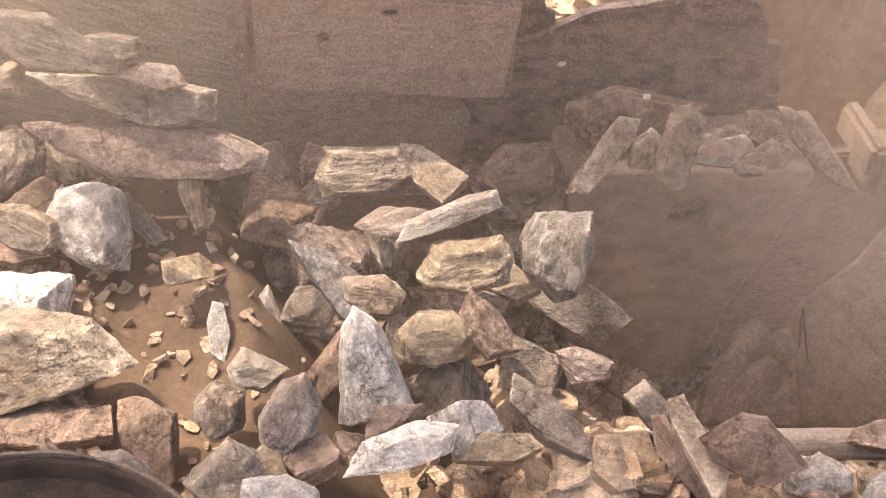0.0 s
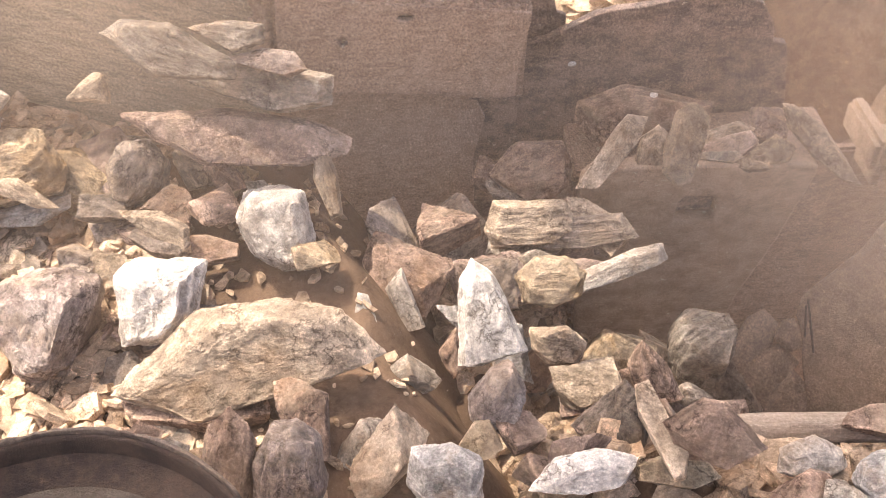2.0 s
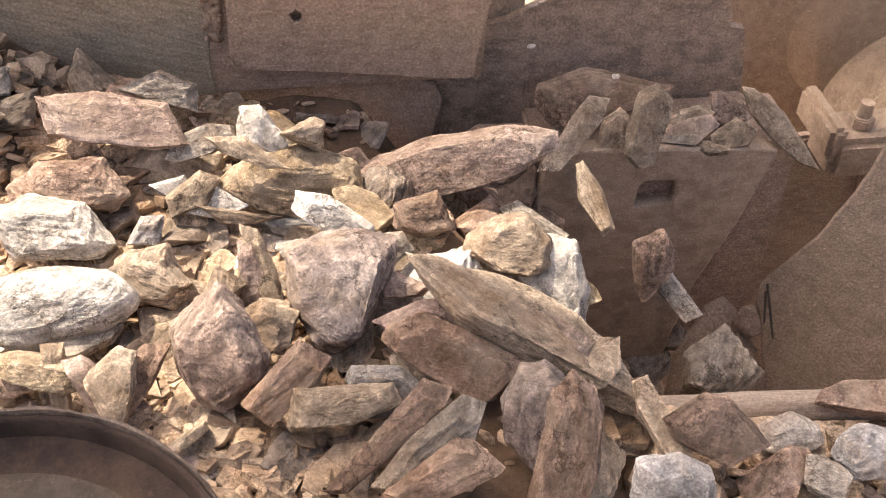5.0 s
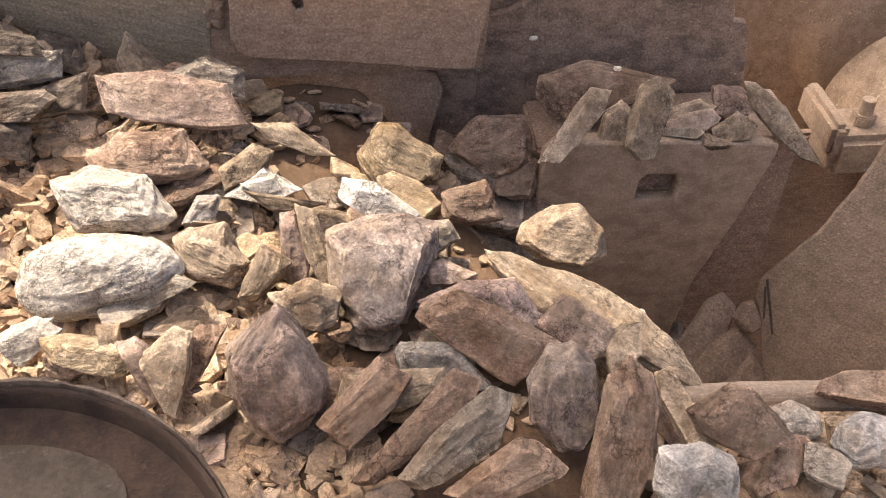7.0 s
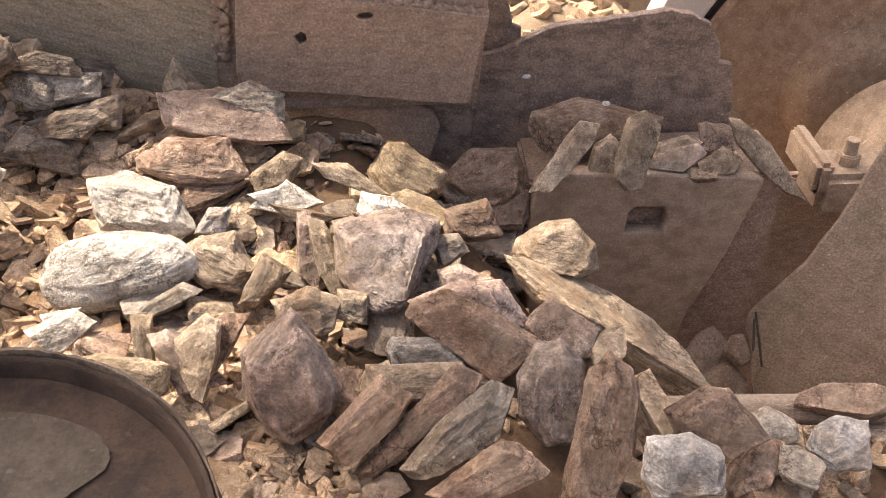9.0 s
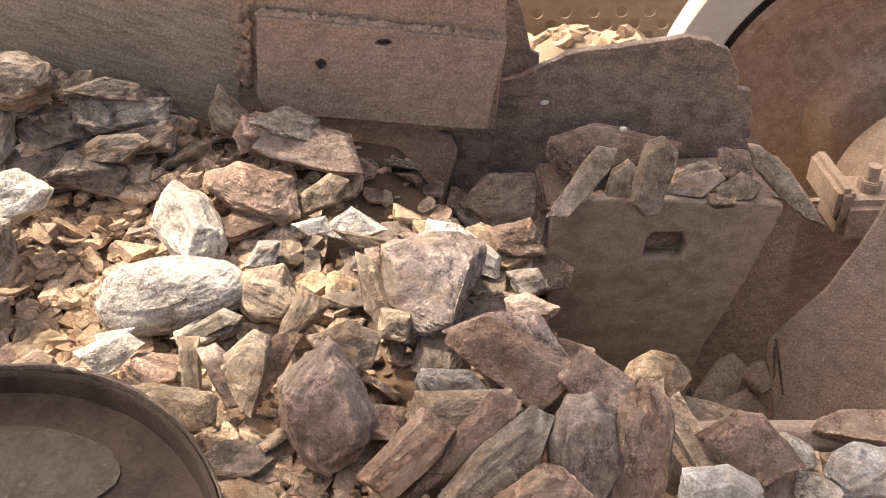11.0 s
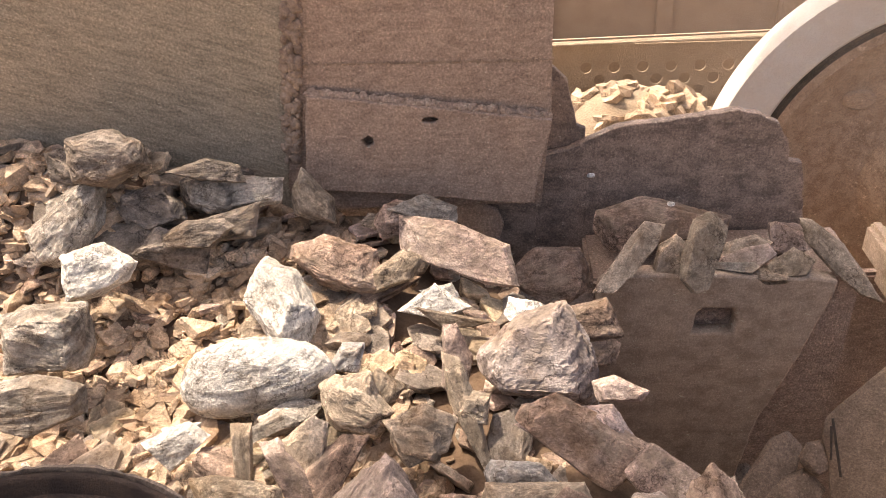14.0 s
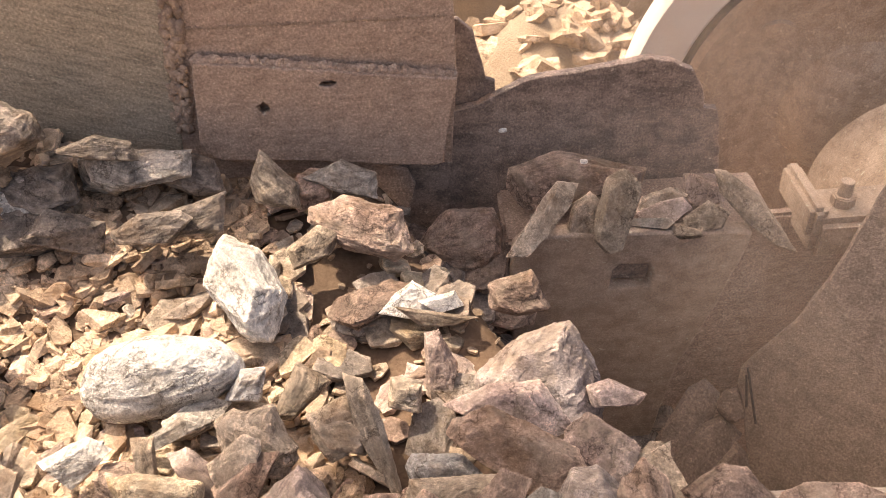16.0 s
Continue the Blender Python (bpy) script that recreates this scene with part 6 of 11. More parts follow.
rock("slate", "block", (0.143, 0.119, 0.095), 46, "in the rubble feed", (21, 8, -12), [(0, -0.341, 1.453, -0.08), (0.5, -0.283, 1.459, -0.08), (1, -0.235, 1.447, -0.08), (1.5, -0.165, 1.456, -0.081), (1.95, -0.002, 1.486, -0.079), (2.51, 0.121, 1.474, -0.176, 40.1, -16.7, -18.7), (3.07, 0.244, 1.461, -0.524, 59.3, -41.2, -25.7), (3.55, 0.351, 1.451, -1.055, 75.8, -62.2, -31.7), (16, 0.45, 1.443, -1.279, 75.8, -62.2, -31.7)])
rock("ochre", "block", (0.147, 0.108, 0.087), 47, "in the rubble feed", (6.4, -2.4, 4.1), [(0, -0.071, 1.228, 0.071), (0.5, -0.051, 1.23, 0.071), (1.5, -0.014, 1.276, 0.071), (1.95, 0.116, 1.328, 0.072), (2.51, 0.25, 1.383, -0.029, 35.2, -7.9, -1.4), (3.07, 0.278, 1.297, -0.423, 60.8, -0.7, -12.7), (3.55, 0.384, 1.338, -0.973, 75.2, 14.8, -21.3), (16, 0.45, 1.329, -1.161, 75.2, 14.8, -21.3)], outline=[(-0.074, 0.011), (-0.032, 0.053), (0.032, 0.053), (0.074, 0.021), (0.063, -0.032), (0.000, -0.053), (-0.058, -0.042)], thick=0.087, bed=(8, 50))
rock("pink", "block", (0.131, 0.103, 0.082), 48, "in the rubble feed", (19, -6, 15), [(0, -0.113, 1.331, -0.061), (0.5, -0.054, 1.309, -0.063), (1, 0.006, 1.256, -0.063), (1.5, 0.089, 1.169, -0.062), (1.55, 0.099, 1.169, -0.062), (2.11, 0.217, 1.225, -0.159, 38.2, 18.1, 22.3), (2.67, 0.34, 1.278, -0.51, 57.4, 42.6, 29.3), (3.15, 0.444, 1.326, -1.043, 73.9, 63.6, 35.3), (16, 0.45, 1.315, -1.262, 73.9, 63.6, 35.3)])
rock("white", "block", (0.125, 0.104, 0.073), 49, "in the rubble feed", (14, 12, -45), [(0, -0.018, 1.047, 0.038), (0.5, 0.039, 1.052, 0.038), (1.05, 0.069, 1.049, 0.038), (1.61, 0.19, 1.131, -0.063, 33.5, 36.1, -38.2), (2.17, 0.308, 1.21, -0.424, 52.7, 60.6, -31.2), (2.65, 0.412, 1.278, -0.973, 69.2, 81.6, -25.2), (16, 0.45, 1.268, -1.162, 69.2, 81.6, -25.2)])
rock("lilac", "block", (0.154, 0.106, 0.084), 50, "in the rubble feed", (-12.8, -39.3, 52.8), [(0, -0.326, 1.068, 0.074), (1, -0.204, 1.047, 0.075), (1.55, -0.085, 1.036, 0.075), (2.11, 0.033, 1.119, -0.025, 24.6, -56.6, 26.3), (2.67, 0.134, 1.209, -0.422, 79.3, -65.2, -13.9), (3.15, 0.238, 1.277, -0.972, 130.8, -64.7, -51.0), (16, 0.45, 1.269, -1.161, 130.8, -64.7, -51.0)], outline=[(-0.056, -0.002), (-0.012, 0.066), (0.027, 0.076), (0.056, 0.017), (0.046, -0.032), (-0.012, -0.076), (-0.051, -0.042)], thick=0.084, bed=(65, 50))
rock("slate", "block", (0.109, 0.1, 0.075), 51, "in the rubble feed", (-38.1, 46.5, -85.6), [(0, -0.456, 1.096, 0.064), (1.35, -0.359, 1.085, 0.062), (1.91, -0.25, 1.152, -0.038, -80.7, 41.4, -111.4), (2.47, -0.088, 1.249, -0.424, -106.5, 21.6, -128.3), (2.95, 0.017, 1.303, -0.973, -114.6, -0.0, -137.3), (16, 0.45, 1.298, -1.162, -114.6, -0.0, -137.3)], outline=[(-0.042, 0.027), (-0.007, 0.055), (0.047, 0.037), (0.042, -0.033), (-0.007, -0.055), (-0.047, -0.013)], thick=0.075, bed=(-84, 50))
rock("grey", "block", (0.119, 0.076, 0.057), 52, "in the rubble feed", (5.7, 9.5, -7.3), [(0, -0.398, 1.185, 0.062), (1.35, -0.29, 1.153, 0.063), (1.91, -0.178, 1.212, -0.037, 29.7, 28.8, 0.1), (2.47, -0.012, 1.278, -0.423, 53.3, 49.5, 7.6), (2.95, 0.092, 1.323, -0.973, 74.0, 68.5, 15.7), (16, 0.45, 1.317, -1.161, 74.0, 68.5, 15.7)], outline=[(-0.060, 0.005), (-0.029, 0.042), (0.060, -0.000), (0.013, -0.042), (-0.049, -0.031)], thick=0.057, bed=(-9, 50))
rock("grey", "block", (0.139, 0.102, 0.076), 53, "in the rubble feed", (5.9, -8.4, 9.9), [(0, -0.423, 0.97, 0.065), (0.5, -0.397, 0.962, 0.063), (1, -0.372, 0.959, 0.064), (1.5, -0.33, 0.946, 0.065), (1.55, -0.321, 0.947, 0.065), (2.11, -0.211, 1.042, -0.036, 20.8, -36.7, -1.5), (2.67, -0.066, 1.165, -0.423, 42.4, -63.2, -16.0), (3.15, 0.039, 1.245, -0.973, 98.0, -82.1, -62.8), (16, 0.45, 1.241, -1.161, 98.0, -82.1, -62.8)], outline=[(-0.075, -0.014), (0.000, 0.052), (0.047, 0.033), (0.075, -0.033), (-0.047, -0.052)], thick=0.076, bed=(16, 50))
rock("pink", "block", (0.128, 0.086, 0.069), 54, "in the rubble feed", (17, -2, 6), [(0, -0.14, 1.046, 0.039), (0.5, -0.086, 1.025, 0.038), (1, -0.028, 0.973, 0.04), (1.5, 0.051, 0.894, 0.039), (1.55, 0.06, 0.894, 0.039), (2.11, 0.177, 1.009, -0.062, 36.2, -26.6, -1.2), (2.67, 0.3, 1.118, -0.423, 55.4, -51.1, -8.2), (3.15, 0.404, 1.215, -0.973, 71.9, -72.1, -14.2), (16, 0.45, 1.205, -1.161, 71.9, -72.1, -14.2)])
rock("ochre", "slab", (0.086, 0.077, 0.046), 55, "in the rubble feed", (16, -8, 38), [(0, -0.363, 0.981, 0.038), (1, -0.237, 0.96, 0.039), (1.55, -0.116, 0.95, 0.039), (2.11, 0.001, 1.052, -0.061, 34.8, -32.0, 31.3), (2.67, 0.123, 1.15, -0.422, 54.0, -56.5, 24.3), (3.15, 0.228, 1.235, -0.972, 70.5, -77.5, 18.3), (16, 0.45, 1.228, -1.161, 70.5, -77.5, 18.3)])
rock("ochre", "slab", (0.157, 0.057, 0.034), 56, "in the rubble feed", (16, -4, -1), [(0, 0.029, 1.003, 0.039), (0.5, 0.084, 0.982, 0.038), (1, 0.14, 0.93, 0.04), (1.5, 0.219, 0.851, 0.039), (1.55, 0.229, 0.851, 0.039), (2.11, 0.346, 0.974, -0.062, 35.5, 20.9, 6.1), (2.67, 0.468, 1.095, -0.423, 54.8, 45.4, 13.1), (3.15, 0.572, 1.2, -0.973, 71.3, 66.4, 19.1), (16, 0.559, 1.187, -1.161, 71.3, 66.4, 19.1)])
rock("slate", "block", (0.299, 0.144, 0.101), 57, "in the rubble feed", (20, 9, -42), [(0, 0.252, 1.629, -0.3), (0.5, 0.311, 1.632, -0.3), (1, 0.436, 1.593, -0.337), (1.05, 0.441, 1.593, -0.337), (1.61, 0.553, 1.562, -0.426, 39.2, 33.5, -34.9), (2.17, 0.662, 1.527, -0.747, 58.4, 58.0, -27.9), (2.65, 0.756, 1.498, -1.236, 74.9, 79.0, -21.9), (16, 0.75, 1.485, -1.537, 74.9, 79.0, -21.9)])
rock("rust", "block", (0.162, 0.136, 0.109), 58, "in the rubble feed", (24, 8, -12), [(0, -0.336, 1.893, -0.051), (0.5, -0.278, 1.898, -0.051), (1, -0.241, 1.8, -0.062), (1.5, -0.194, 1.73, -0.067), (1.75, -0.142, 1.706, -0.069), (2.31, -0.02, 1.649, -0.166, 43.6, -16.0, -18.7), (2.87, 0.103, 1.588, -0.516, 62.9, -40.5, -25.7), (3.35, 0.209, 1.538, -1.048, 79.4, -61.5, -31.7), (16, 0.45, 1.533, -1.269, 79.4, -61.5, -31.7)])
rock("slate", "block", (0.14, 0.119, 0.083), 59, "in the rubble feed", (18, 6, -32), [(0, 0.11, 1.321, -0.161), (0.5, 0.175, 1.294, -0.16), (1, 0.236, 1.241, -0.162), (1.5, 0.322, 1.147, -0.162), (1.55, 0.333, 1.148, -0.162), (2.11, 0.451, 1.208, -0.257, 37.5, 30.6, -25.2), (2.67, 0.574, 1.267, -0.596, 56.7, 55.1, -18.2), (3.15, 0.678, 1.32, -1.114, 73.2, 76.1, -12.2), (16, 0.668, 1.306, -1.362, 73.2, 76.1, -12.2)])
rock("rust", "block", (0.142, 0.097, 0.068), 60, "in the rubble feed", (20, 3, -16), [(0, 0.003, 1.396, -0.113), (0.5, 0.066, 1.371, -0.111), (1, 0.126, 1.318, -0.112), (1.5, 0.211, 1.226, -0.11), (1.55, 0.221, 1.227, -0.11), (2.11, 0.339, 1.271, -0.206, 39.4, -21.7, -22.9), (2.67, 0.462, 1.313, -0.551, 58.6, -46.2, -29.9), (3.15, 0.567, 1.35, -1.077, 75.1, -67.2, -35.9), (16, 0.557, 1.338, -1.31, 75.1, -67.2, -35.9)])
rock("slate", "block", (0.169, 0.109, 0.055), 61, "in the rubble feed", (8, 25, -60), [(0, -0.475, 1.891, -0.033), (0.5, -0.416, 1.896, -0.033), (1, -0.379, 1.799, -0.043), (1.5, -0.333, 1.729, -0.047), (1.75, -0.282, 1.707, -0.051), (2.31, -0.159, 1.65, -0.149, 27.3, 49.4, -53.5), (2.87, -0.037, 1.589, -0.5, 46.6, 73.9, -46.5), (3.35, 0.07, 1.537, -1.036, 63.1, 94.9, -40.5), (16, 0.45, 1.534, -1.251, 63.1, 94.9, -40.5)])
rock("pink", "block", (0.14, 0.105, 0.074), 62, "in the rubble feed", (21, 3, -17), [(0, 0.013, 1.5, -0.152), (0.5, 0.071, 1.504, -0.152), (1, 0.187, 1.458, -0.177), (1.05, 0.192, 1.458, -0.177), (1.61, 0.314, 1.455, -0.271, 40.5, 27.0, -9.7), (2.17, 0.435, 1.449, -0.609, 59.7, 51.5, -2.7), (2.65, 0.539, 1.442, -1.124, 76.2, 72.5, 3.3), (16, 0.532, 1.432, -1.377, 76.2, 72.5, 3.3)])
rock("tan", "slab", (0.185, 0.102, 0.051), 63, "in the rubble feed", (22, 13, -37), [(0, -0.083, 1.769, 0.033), (0.5, 0.037, 1.774, 0), (1, 0.155, 1.772, -0.083), (1.5, 0.209, 1.774, -0.105), (2, 0.277, 1.675, -0.096), (2.05, 0.286, 1.675, -0.096), (2.61, 0.409, 1.624, -0.192, 41.1, -11.5, -43.8), (3.17, 0.533, 1.574, -0.539, 60.3, -36.0, -50.8), (3.65, 0.64, 1.531, -1.067, 76.8, -57.0, -56.8), (16, 0.631, 1.518, -1.296, 76.8, -57.0, -56.8)])
rock("rust", "block", (0.096, 0.088, 0.061), 64, "in the rubble feed", (16, -6, 27), [(0, -0.292, 1.009, 0.038), (1, -0.167, 0.988, 0.039), (1.55, -0.046, 0.978, 0.039), (2.11, 0.072, 1.075, -0.061, 35.7, 18.6, 34.2), (2.67, 0.194, 1.167, -0.422, 54.9, 43.1, 41.2), (3.15, 0.298, 1.248, -0.972, 71.4, 64.1, 47.2), (16, 0.45, 1.239, -1.161, 71.4, 64.1, 47.2)])
rock("rust", "block", (0.103, 0.066, 0.046), 65, "in the rubble feed", (16, 5, -13), [(0, -0.212, 1.014, 0.039), (0.5, -0.158, 0.993, 0.038), (1, -0.1, 0.941, 0.04), (1.5, -0.021, 0.862, 0.039), (1.55, -0.011, 0.862, 0.039), (2.11, 0.105, 0.984, -0.062, 35.1, 29.4, -5.7), (2.67, 0.228, 1.101, -0.423, 54.4, 53.9, 1.3), (3.15, 0.332, 1.202, -0.973, 70.9, 74.9, 7.3), (16, 0.45, 1.193, -1.161, 70.9, 74.9, 7.3)])
rock("slate", "block", (0.221, 0.205, 0.143), 66, "in the rubble feed", (14, 20, -40), [(0, -0.435, 1.71, -0.155), (0.5, -0.377, 1.715, -0.155), (1, -0.328, 1.705, -0.155), (1.5, -0.255, 1.711, -0.153), (1.95, -0.085, 1.741, -0.151), (2.51, 0.039, 1.676, -0.245, 33.1, 44.3, -32.8), (3.07, 0.162, 1.609, -0.586, 52.3, 68.8, -25.8), (3.55, 0.269, 1.552, -1.105, 68.8, 89.8, -19.8), (16, 0.45, 1.546, -1.351, 68.8, 89.8, -19.8)])
rock("ochre", "block", (0.219, 0.13, 0.091), 67, "in the rubble feed", (6.3, -4.1, 5.8), [(0, -0.008, 1.512, -0.022), (0.5, 0.048, 1.516, -0.023), (1, 0.155, 1.471, -0.045), (1.05, 0.16, 1.471, -0.045), (1.61, 0.284, 1.461, -0.141, 29.6, 15.7, 10.2), (2.17, 0.346, 1.472, -0.522, 50.3, 37.3, 13.8), (2.65, 0.45, 1.458, -1.054, 64.3, 57.3, 15.2), (16, 0.45, 1.449, -1.277, 64.3, 57.3, 15.2)], outline=[(-0.107, -0.025), (-0.077, 0.049), (0.083, 0.067), (0.107, 0.018), (0.095, -0.037), (0.009, -0.067), (-0.095, -0.049)], thick=0.091, bed=(10, 50))
rock("grey", "block", (0.202, 0.171, 0.137), 68, "in the rubble feed", (-40.3, 46.5, -88.6), [(0, 0.195, 1.543, -0.043), (0.5, 0.252, 1.546, -0.043), (1, 0.359, 1.501, -0.066), (1.05, 0.364, 1.501, -0.066), (1.61, 0.487, 1.485, -0.161, -14.4, 72.7, -69.8), (2.17, 0.552, 1.492, -0.54, 129.4, 79.8, 63.2), (2.65, 0.656, 1.473, -1.068, 168.6, 62.1, 90.3), (16, 0.65, 1.461, -1.297, 168.6, 62.1, 90.3)], outline=[(-0.081, 0.044), (-0.050, 0.100), (0.081, 0.100), (0.081, 0.006), (0.044, -0.093), (-0.006, -0.100), (-0.081, -0.031)], thick=0.137, bed=(-86, 50))
rock("blue", "slab", (0.278, 0.098, 0.059), 69, "in the rubble feed", (-16.7, 32.1, -32.9), [(0, -0.31, 1.475, -0.039, -46.1, 39.4, -46.8), (0.5, -0.252, 1.454, -0.04, -46.1, 39.4, -46.8), (1, -0.189, 1.4, -0.04, -46.1, 39.4, -46.8), (1.5, -0.105, 1.311, -0.038, -46.1, 39.4, -46.8), (1.55, -0.095, 1.311, -0.038, -46.1, 39.4, -46.8), (2, -0.005, 1.336, -0.116), (2.11, 0.018, 1.342, -0.135, -10.6, 29.2, -30.0), (2.67, 0.221, 1.358, -0.51, 11.6, 8.7, -18.8), (3.15, 0.326, 1.381, -1.043, 19.7, -12.6, -11.2), (16, 0.45, 1.372, -1.262, 19.7, -12.6, -11.2)], outline=[(-0.109, 0.087), (-0.009, 0.087), (0.084, 0.044), (0.109, -0.087), (0.028, -0.037)], thick=0.059, bed=(-41, 38))
rock("tan", "block", (0.135, 0.098, 0.078), 70, "in the rubble feed", (21, 1, 2), [(0, -0.102, 1.307, -0.022), (0.5, -0.044, 1.285, -0.023), (1, 0.015, 1.232, -0.022), (1.5, 0.097, 1.148, -0.023), (1.55, 0.106, 1.149, -0.023), (2.11, 0.224, 1.211, -0.122, 39.8, -23.9, -5.1), (2.67, 0.347, 1.267, -0.476, 59.1, -48.4, -12.1), (3.15, 0.452, 1.318, -1.016, 75.6, -69.4, -18.1), (16, 0.45, 1.307, -1.223, 75.6, -69.4, -18.1)])
rock("white", "slab", (0.216, 0.141, 0.085), 71, "in the rubble feed", (-50.8, 46.5, -86.5), [(0, -0.178, 1.175, 0.072), (0.5, -0.161, 1.172, 0.072), (1.5, -0.125, 1.212, 0.072), (1.95, -0.003, 1.258, 0.073), (2.51, 0.12, 1.293, -0.028, -34.9, 75.1, -75.4), (3.07, 0.223, 1.331, -0.423, 146.0, 78.4, 96.2), (3.55, 0.328, 1.361, -0.973, 166.9, 58.5, 105.4), (16, 0.45, 1.353, -1.161, 166.9, 58.5, 105.4)], outline=[(-0.069, 0.067), (-0.044, 0.108), (-0.008, 0.087), (0.023, 0.036), (0.069, -0.077), (-0.028, -0.108), (-0.069, -0.108)], thick=0.085, bed=(-84, 38))
rock("rust", "block", (0.17, 0.082, 0.057), 72, "in the rubble feed", (-9.7, 37.1, -44.1), [(0, 0.039, 1.342, -0.027), (0.5, 0.097, 1.319, -0.029), (1, 0.154, 1.267, -0.029), (1.5, 0.235, 1.181, -0.027), (1.55, 0.244, 1.181, -0.027), (2.11, 0.364, 1.23, -0.124, 13.9, 62.8, -26.6), (2.67, 0.459, 1.303, -0.51, 95.7, 80.3, 45.1), (3.15, 0.563, 1.343, -1.043, 178.4, 69.5, 116.2), (16, 0.553, 1.331, -1.262, 178.4, 69.5, 116.2)], outline=[(-0.069, 0.017), (-0.046, 0.075), (0.011, 0.029), (0.069, -0.052), (-0.011, -0.075), (-0.046, -0.029)], thick=0.057, bed=(-52, 50))
rock("slate", "slab", (0.28, 0.08, 0.048), 73, "in the rubble feed", (-6.1, 8.2, -6), [(0, -0.164, 1.779, 0.013), (0.5, -0.029, 1.82, -0.013), (1, 0.044, 1.801, -0.06), (1.5, 0.127, 1.692, -0.017), (1.55, 0.138, 1.692, -0.017), (2.11, 0.257, 1.636, -0.113, 10.2, -18.2, -13.3), (2.67, 0.382, 1.595, -0.496, 26.6, -44.3, -19.6), (3.15, 0.487, 1.545, -1.032, 39.4, -66.5, -23.1), (16, 0.481, 1.534, -1.246, 39.4, -66.5, -23.1)], outline=[(-0.137, 0.023), (-0.050, 0.043), (0.110, 0.023), (0.137, -0.043), (0.003, -0.043), (-0.117, -0.017)], thick=0.048, bed=(-7, 38))
rock("grey", "slab", (0.247, 0.049, 0.03), 74, "in the rubble feed", (-6.8, -12.1, 13.7), [(0, -0.036, 1.58, 0.063), (0.5, 0.07, 1.581, 0.03), (1, 0.182, 1.582, -0.053), (1.5, 0.233, 1.583, -0.074), (2, 0.297, 1.462, -0.032), (2.05, 0.304, 1.462, -0.032), (2.61, 0.418, 1.422, -0.128, 14.8, -34.7, 4.7), (3.17, 0.581, 1.557, -0.511, 38.9, -57.2, -6.0), (3.65, 0.688, 1.52, -1.044, 68.1, -76.1, -23.7), (16, 0.679, 1.506, -1.264, 68.1, -76.1, -23.7)], outline=[(-0.091, -0.009), (0.043, 0.046), (0.104, 0.058), (0.116, 0.021), (0.006, -0.021), (-0.116, -0.058)], thick=0.03, bed=(21, 38))
rock("grey", "block", (0.12, 0.119, 0.095), 75, "in the rubble feed", (21, 12, -22), [(0, -0.198, 1.635, -0.065), (0.5, -0.142, 1.629, -0.068), (1.55, 0.029, 1.594, -0.069), (2.11, 0.15, 1.561, -0.166, 40.1, -12.7, -29.0), (2.67, 0.272, 1.525, -0.516, 59.4, -37.2, -36.0), (3.15, 0.377, 1.496, -1.048, 75.9, -58.2, -42.0), (16, 0.45, 1.487, -1.269, 75.9, -58.2, -42.0)])
rock("white", "block", (0.214, 0.071, 0.049), 76, "in the rubble feed", (5.8, -9, 10.6), [(0, -0.131, 0.989, 0.076), (0.5, -0.08, 0.968, 0.075), (1, -0.024, 0.917, 0.078), (1.5, 0.053, 0.839, 0.078), (1.55, 0.063, 0.84, 0.078), (2.11, 0.177, 0.958, -0.024, 26.3, 13.9, 14.3), (2.67, 0.296, 1.102, -0.423, 43.2, 38.4, 16.9), (3.15, 0.4, 1.204, -0.973, 52.1, 60.0, 15.2), (16, 0.45, 1.194, -1.161, 52.1, 60.0, 15.2)], outline=[(-0.098, -0.047), (-0.066, 0.014), (0.028, 0.047), (0.098, 0.040), (0.084, -0.005), (0.009, -0.033)], thick=0.049, bed=(17, 50))
rock("slate", "block", (0.141, 0.136, 0.109), 77, "in the rubble feed", (13, 13, -43), [(0, -0.053, 1.17, -0.013), (0.5, 0.003, 1.146, -0.011), (1, 0.063, 1.096, -0.013), (1.5, 0.143, 1.013, -0.013), (1.55, 0.153, 1.013, -0.013), (2.11, 0.27, 1.103, -0.112, 32.6, 38.0, -36.2), (2.67, 0.394, 1.188, -0.468, 51.8, 62.5, -29.2), (3.15, 0.497, 1.264, -1.009, 68.3, 83.5, -23.2), (16, 0.486, 1.252, -1.213, 68.3, 83.5, -23.2)])
rock("slate", "slab", (0.133, 0.064, 0.039), 78, "in the rubble feed", (-17.7, 33.5, -37.1), [(0, 0.337, 1.147, -0.074), (0.5, 0.389, 1.147, -0.074), (1, 0.494, 1.113, -0.103), (1.05, 0.5, 1.113, -0.103), (1.61, 0.6, 1.151, -0.199, 17.1, 49.1, -14.4), (2.17, 0.673, 1.317, -0.567, 61.6, 58.6, 14.3), (2.65, 0.758, 1.353, -1.09, 105.4, 62.8, 43.1), (16, 0.75, 1.339, -1.328, 105.4, 62.8, 43.1)], outline=[(-0.064, 0.027), (-0.021, 0.059), (0.064, -0.032), (0.005, -0.059)], thick=0.039, bed=(-45, 38))
rock("slate", "slab", (0.235, 0.073, 0.051), 79, "in the rubble feed", (13, 12, -51), [(0, 0.138, 1.113, -0.054), (0.5, 0.196, 1.118, -0.054), (1, 0.305, 1.072, -0.077), (1.05, 0.31, 1.073, -0.077), (1.61, 0.429, 1.151, -0.174, 32.6, 36.4, -44.0), (2.17, 0.549, 1.224, -0.522, 51.8, 60.9, -37.0), (2.65, 0.652, 1.289, -1.054, 68.3, 81.9, -31.0), (16, 0.643, 1.276, -1.277, 68.3, 81.9, -31.0)])
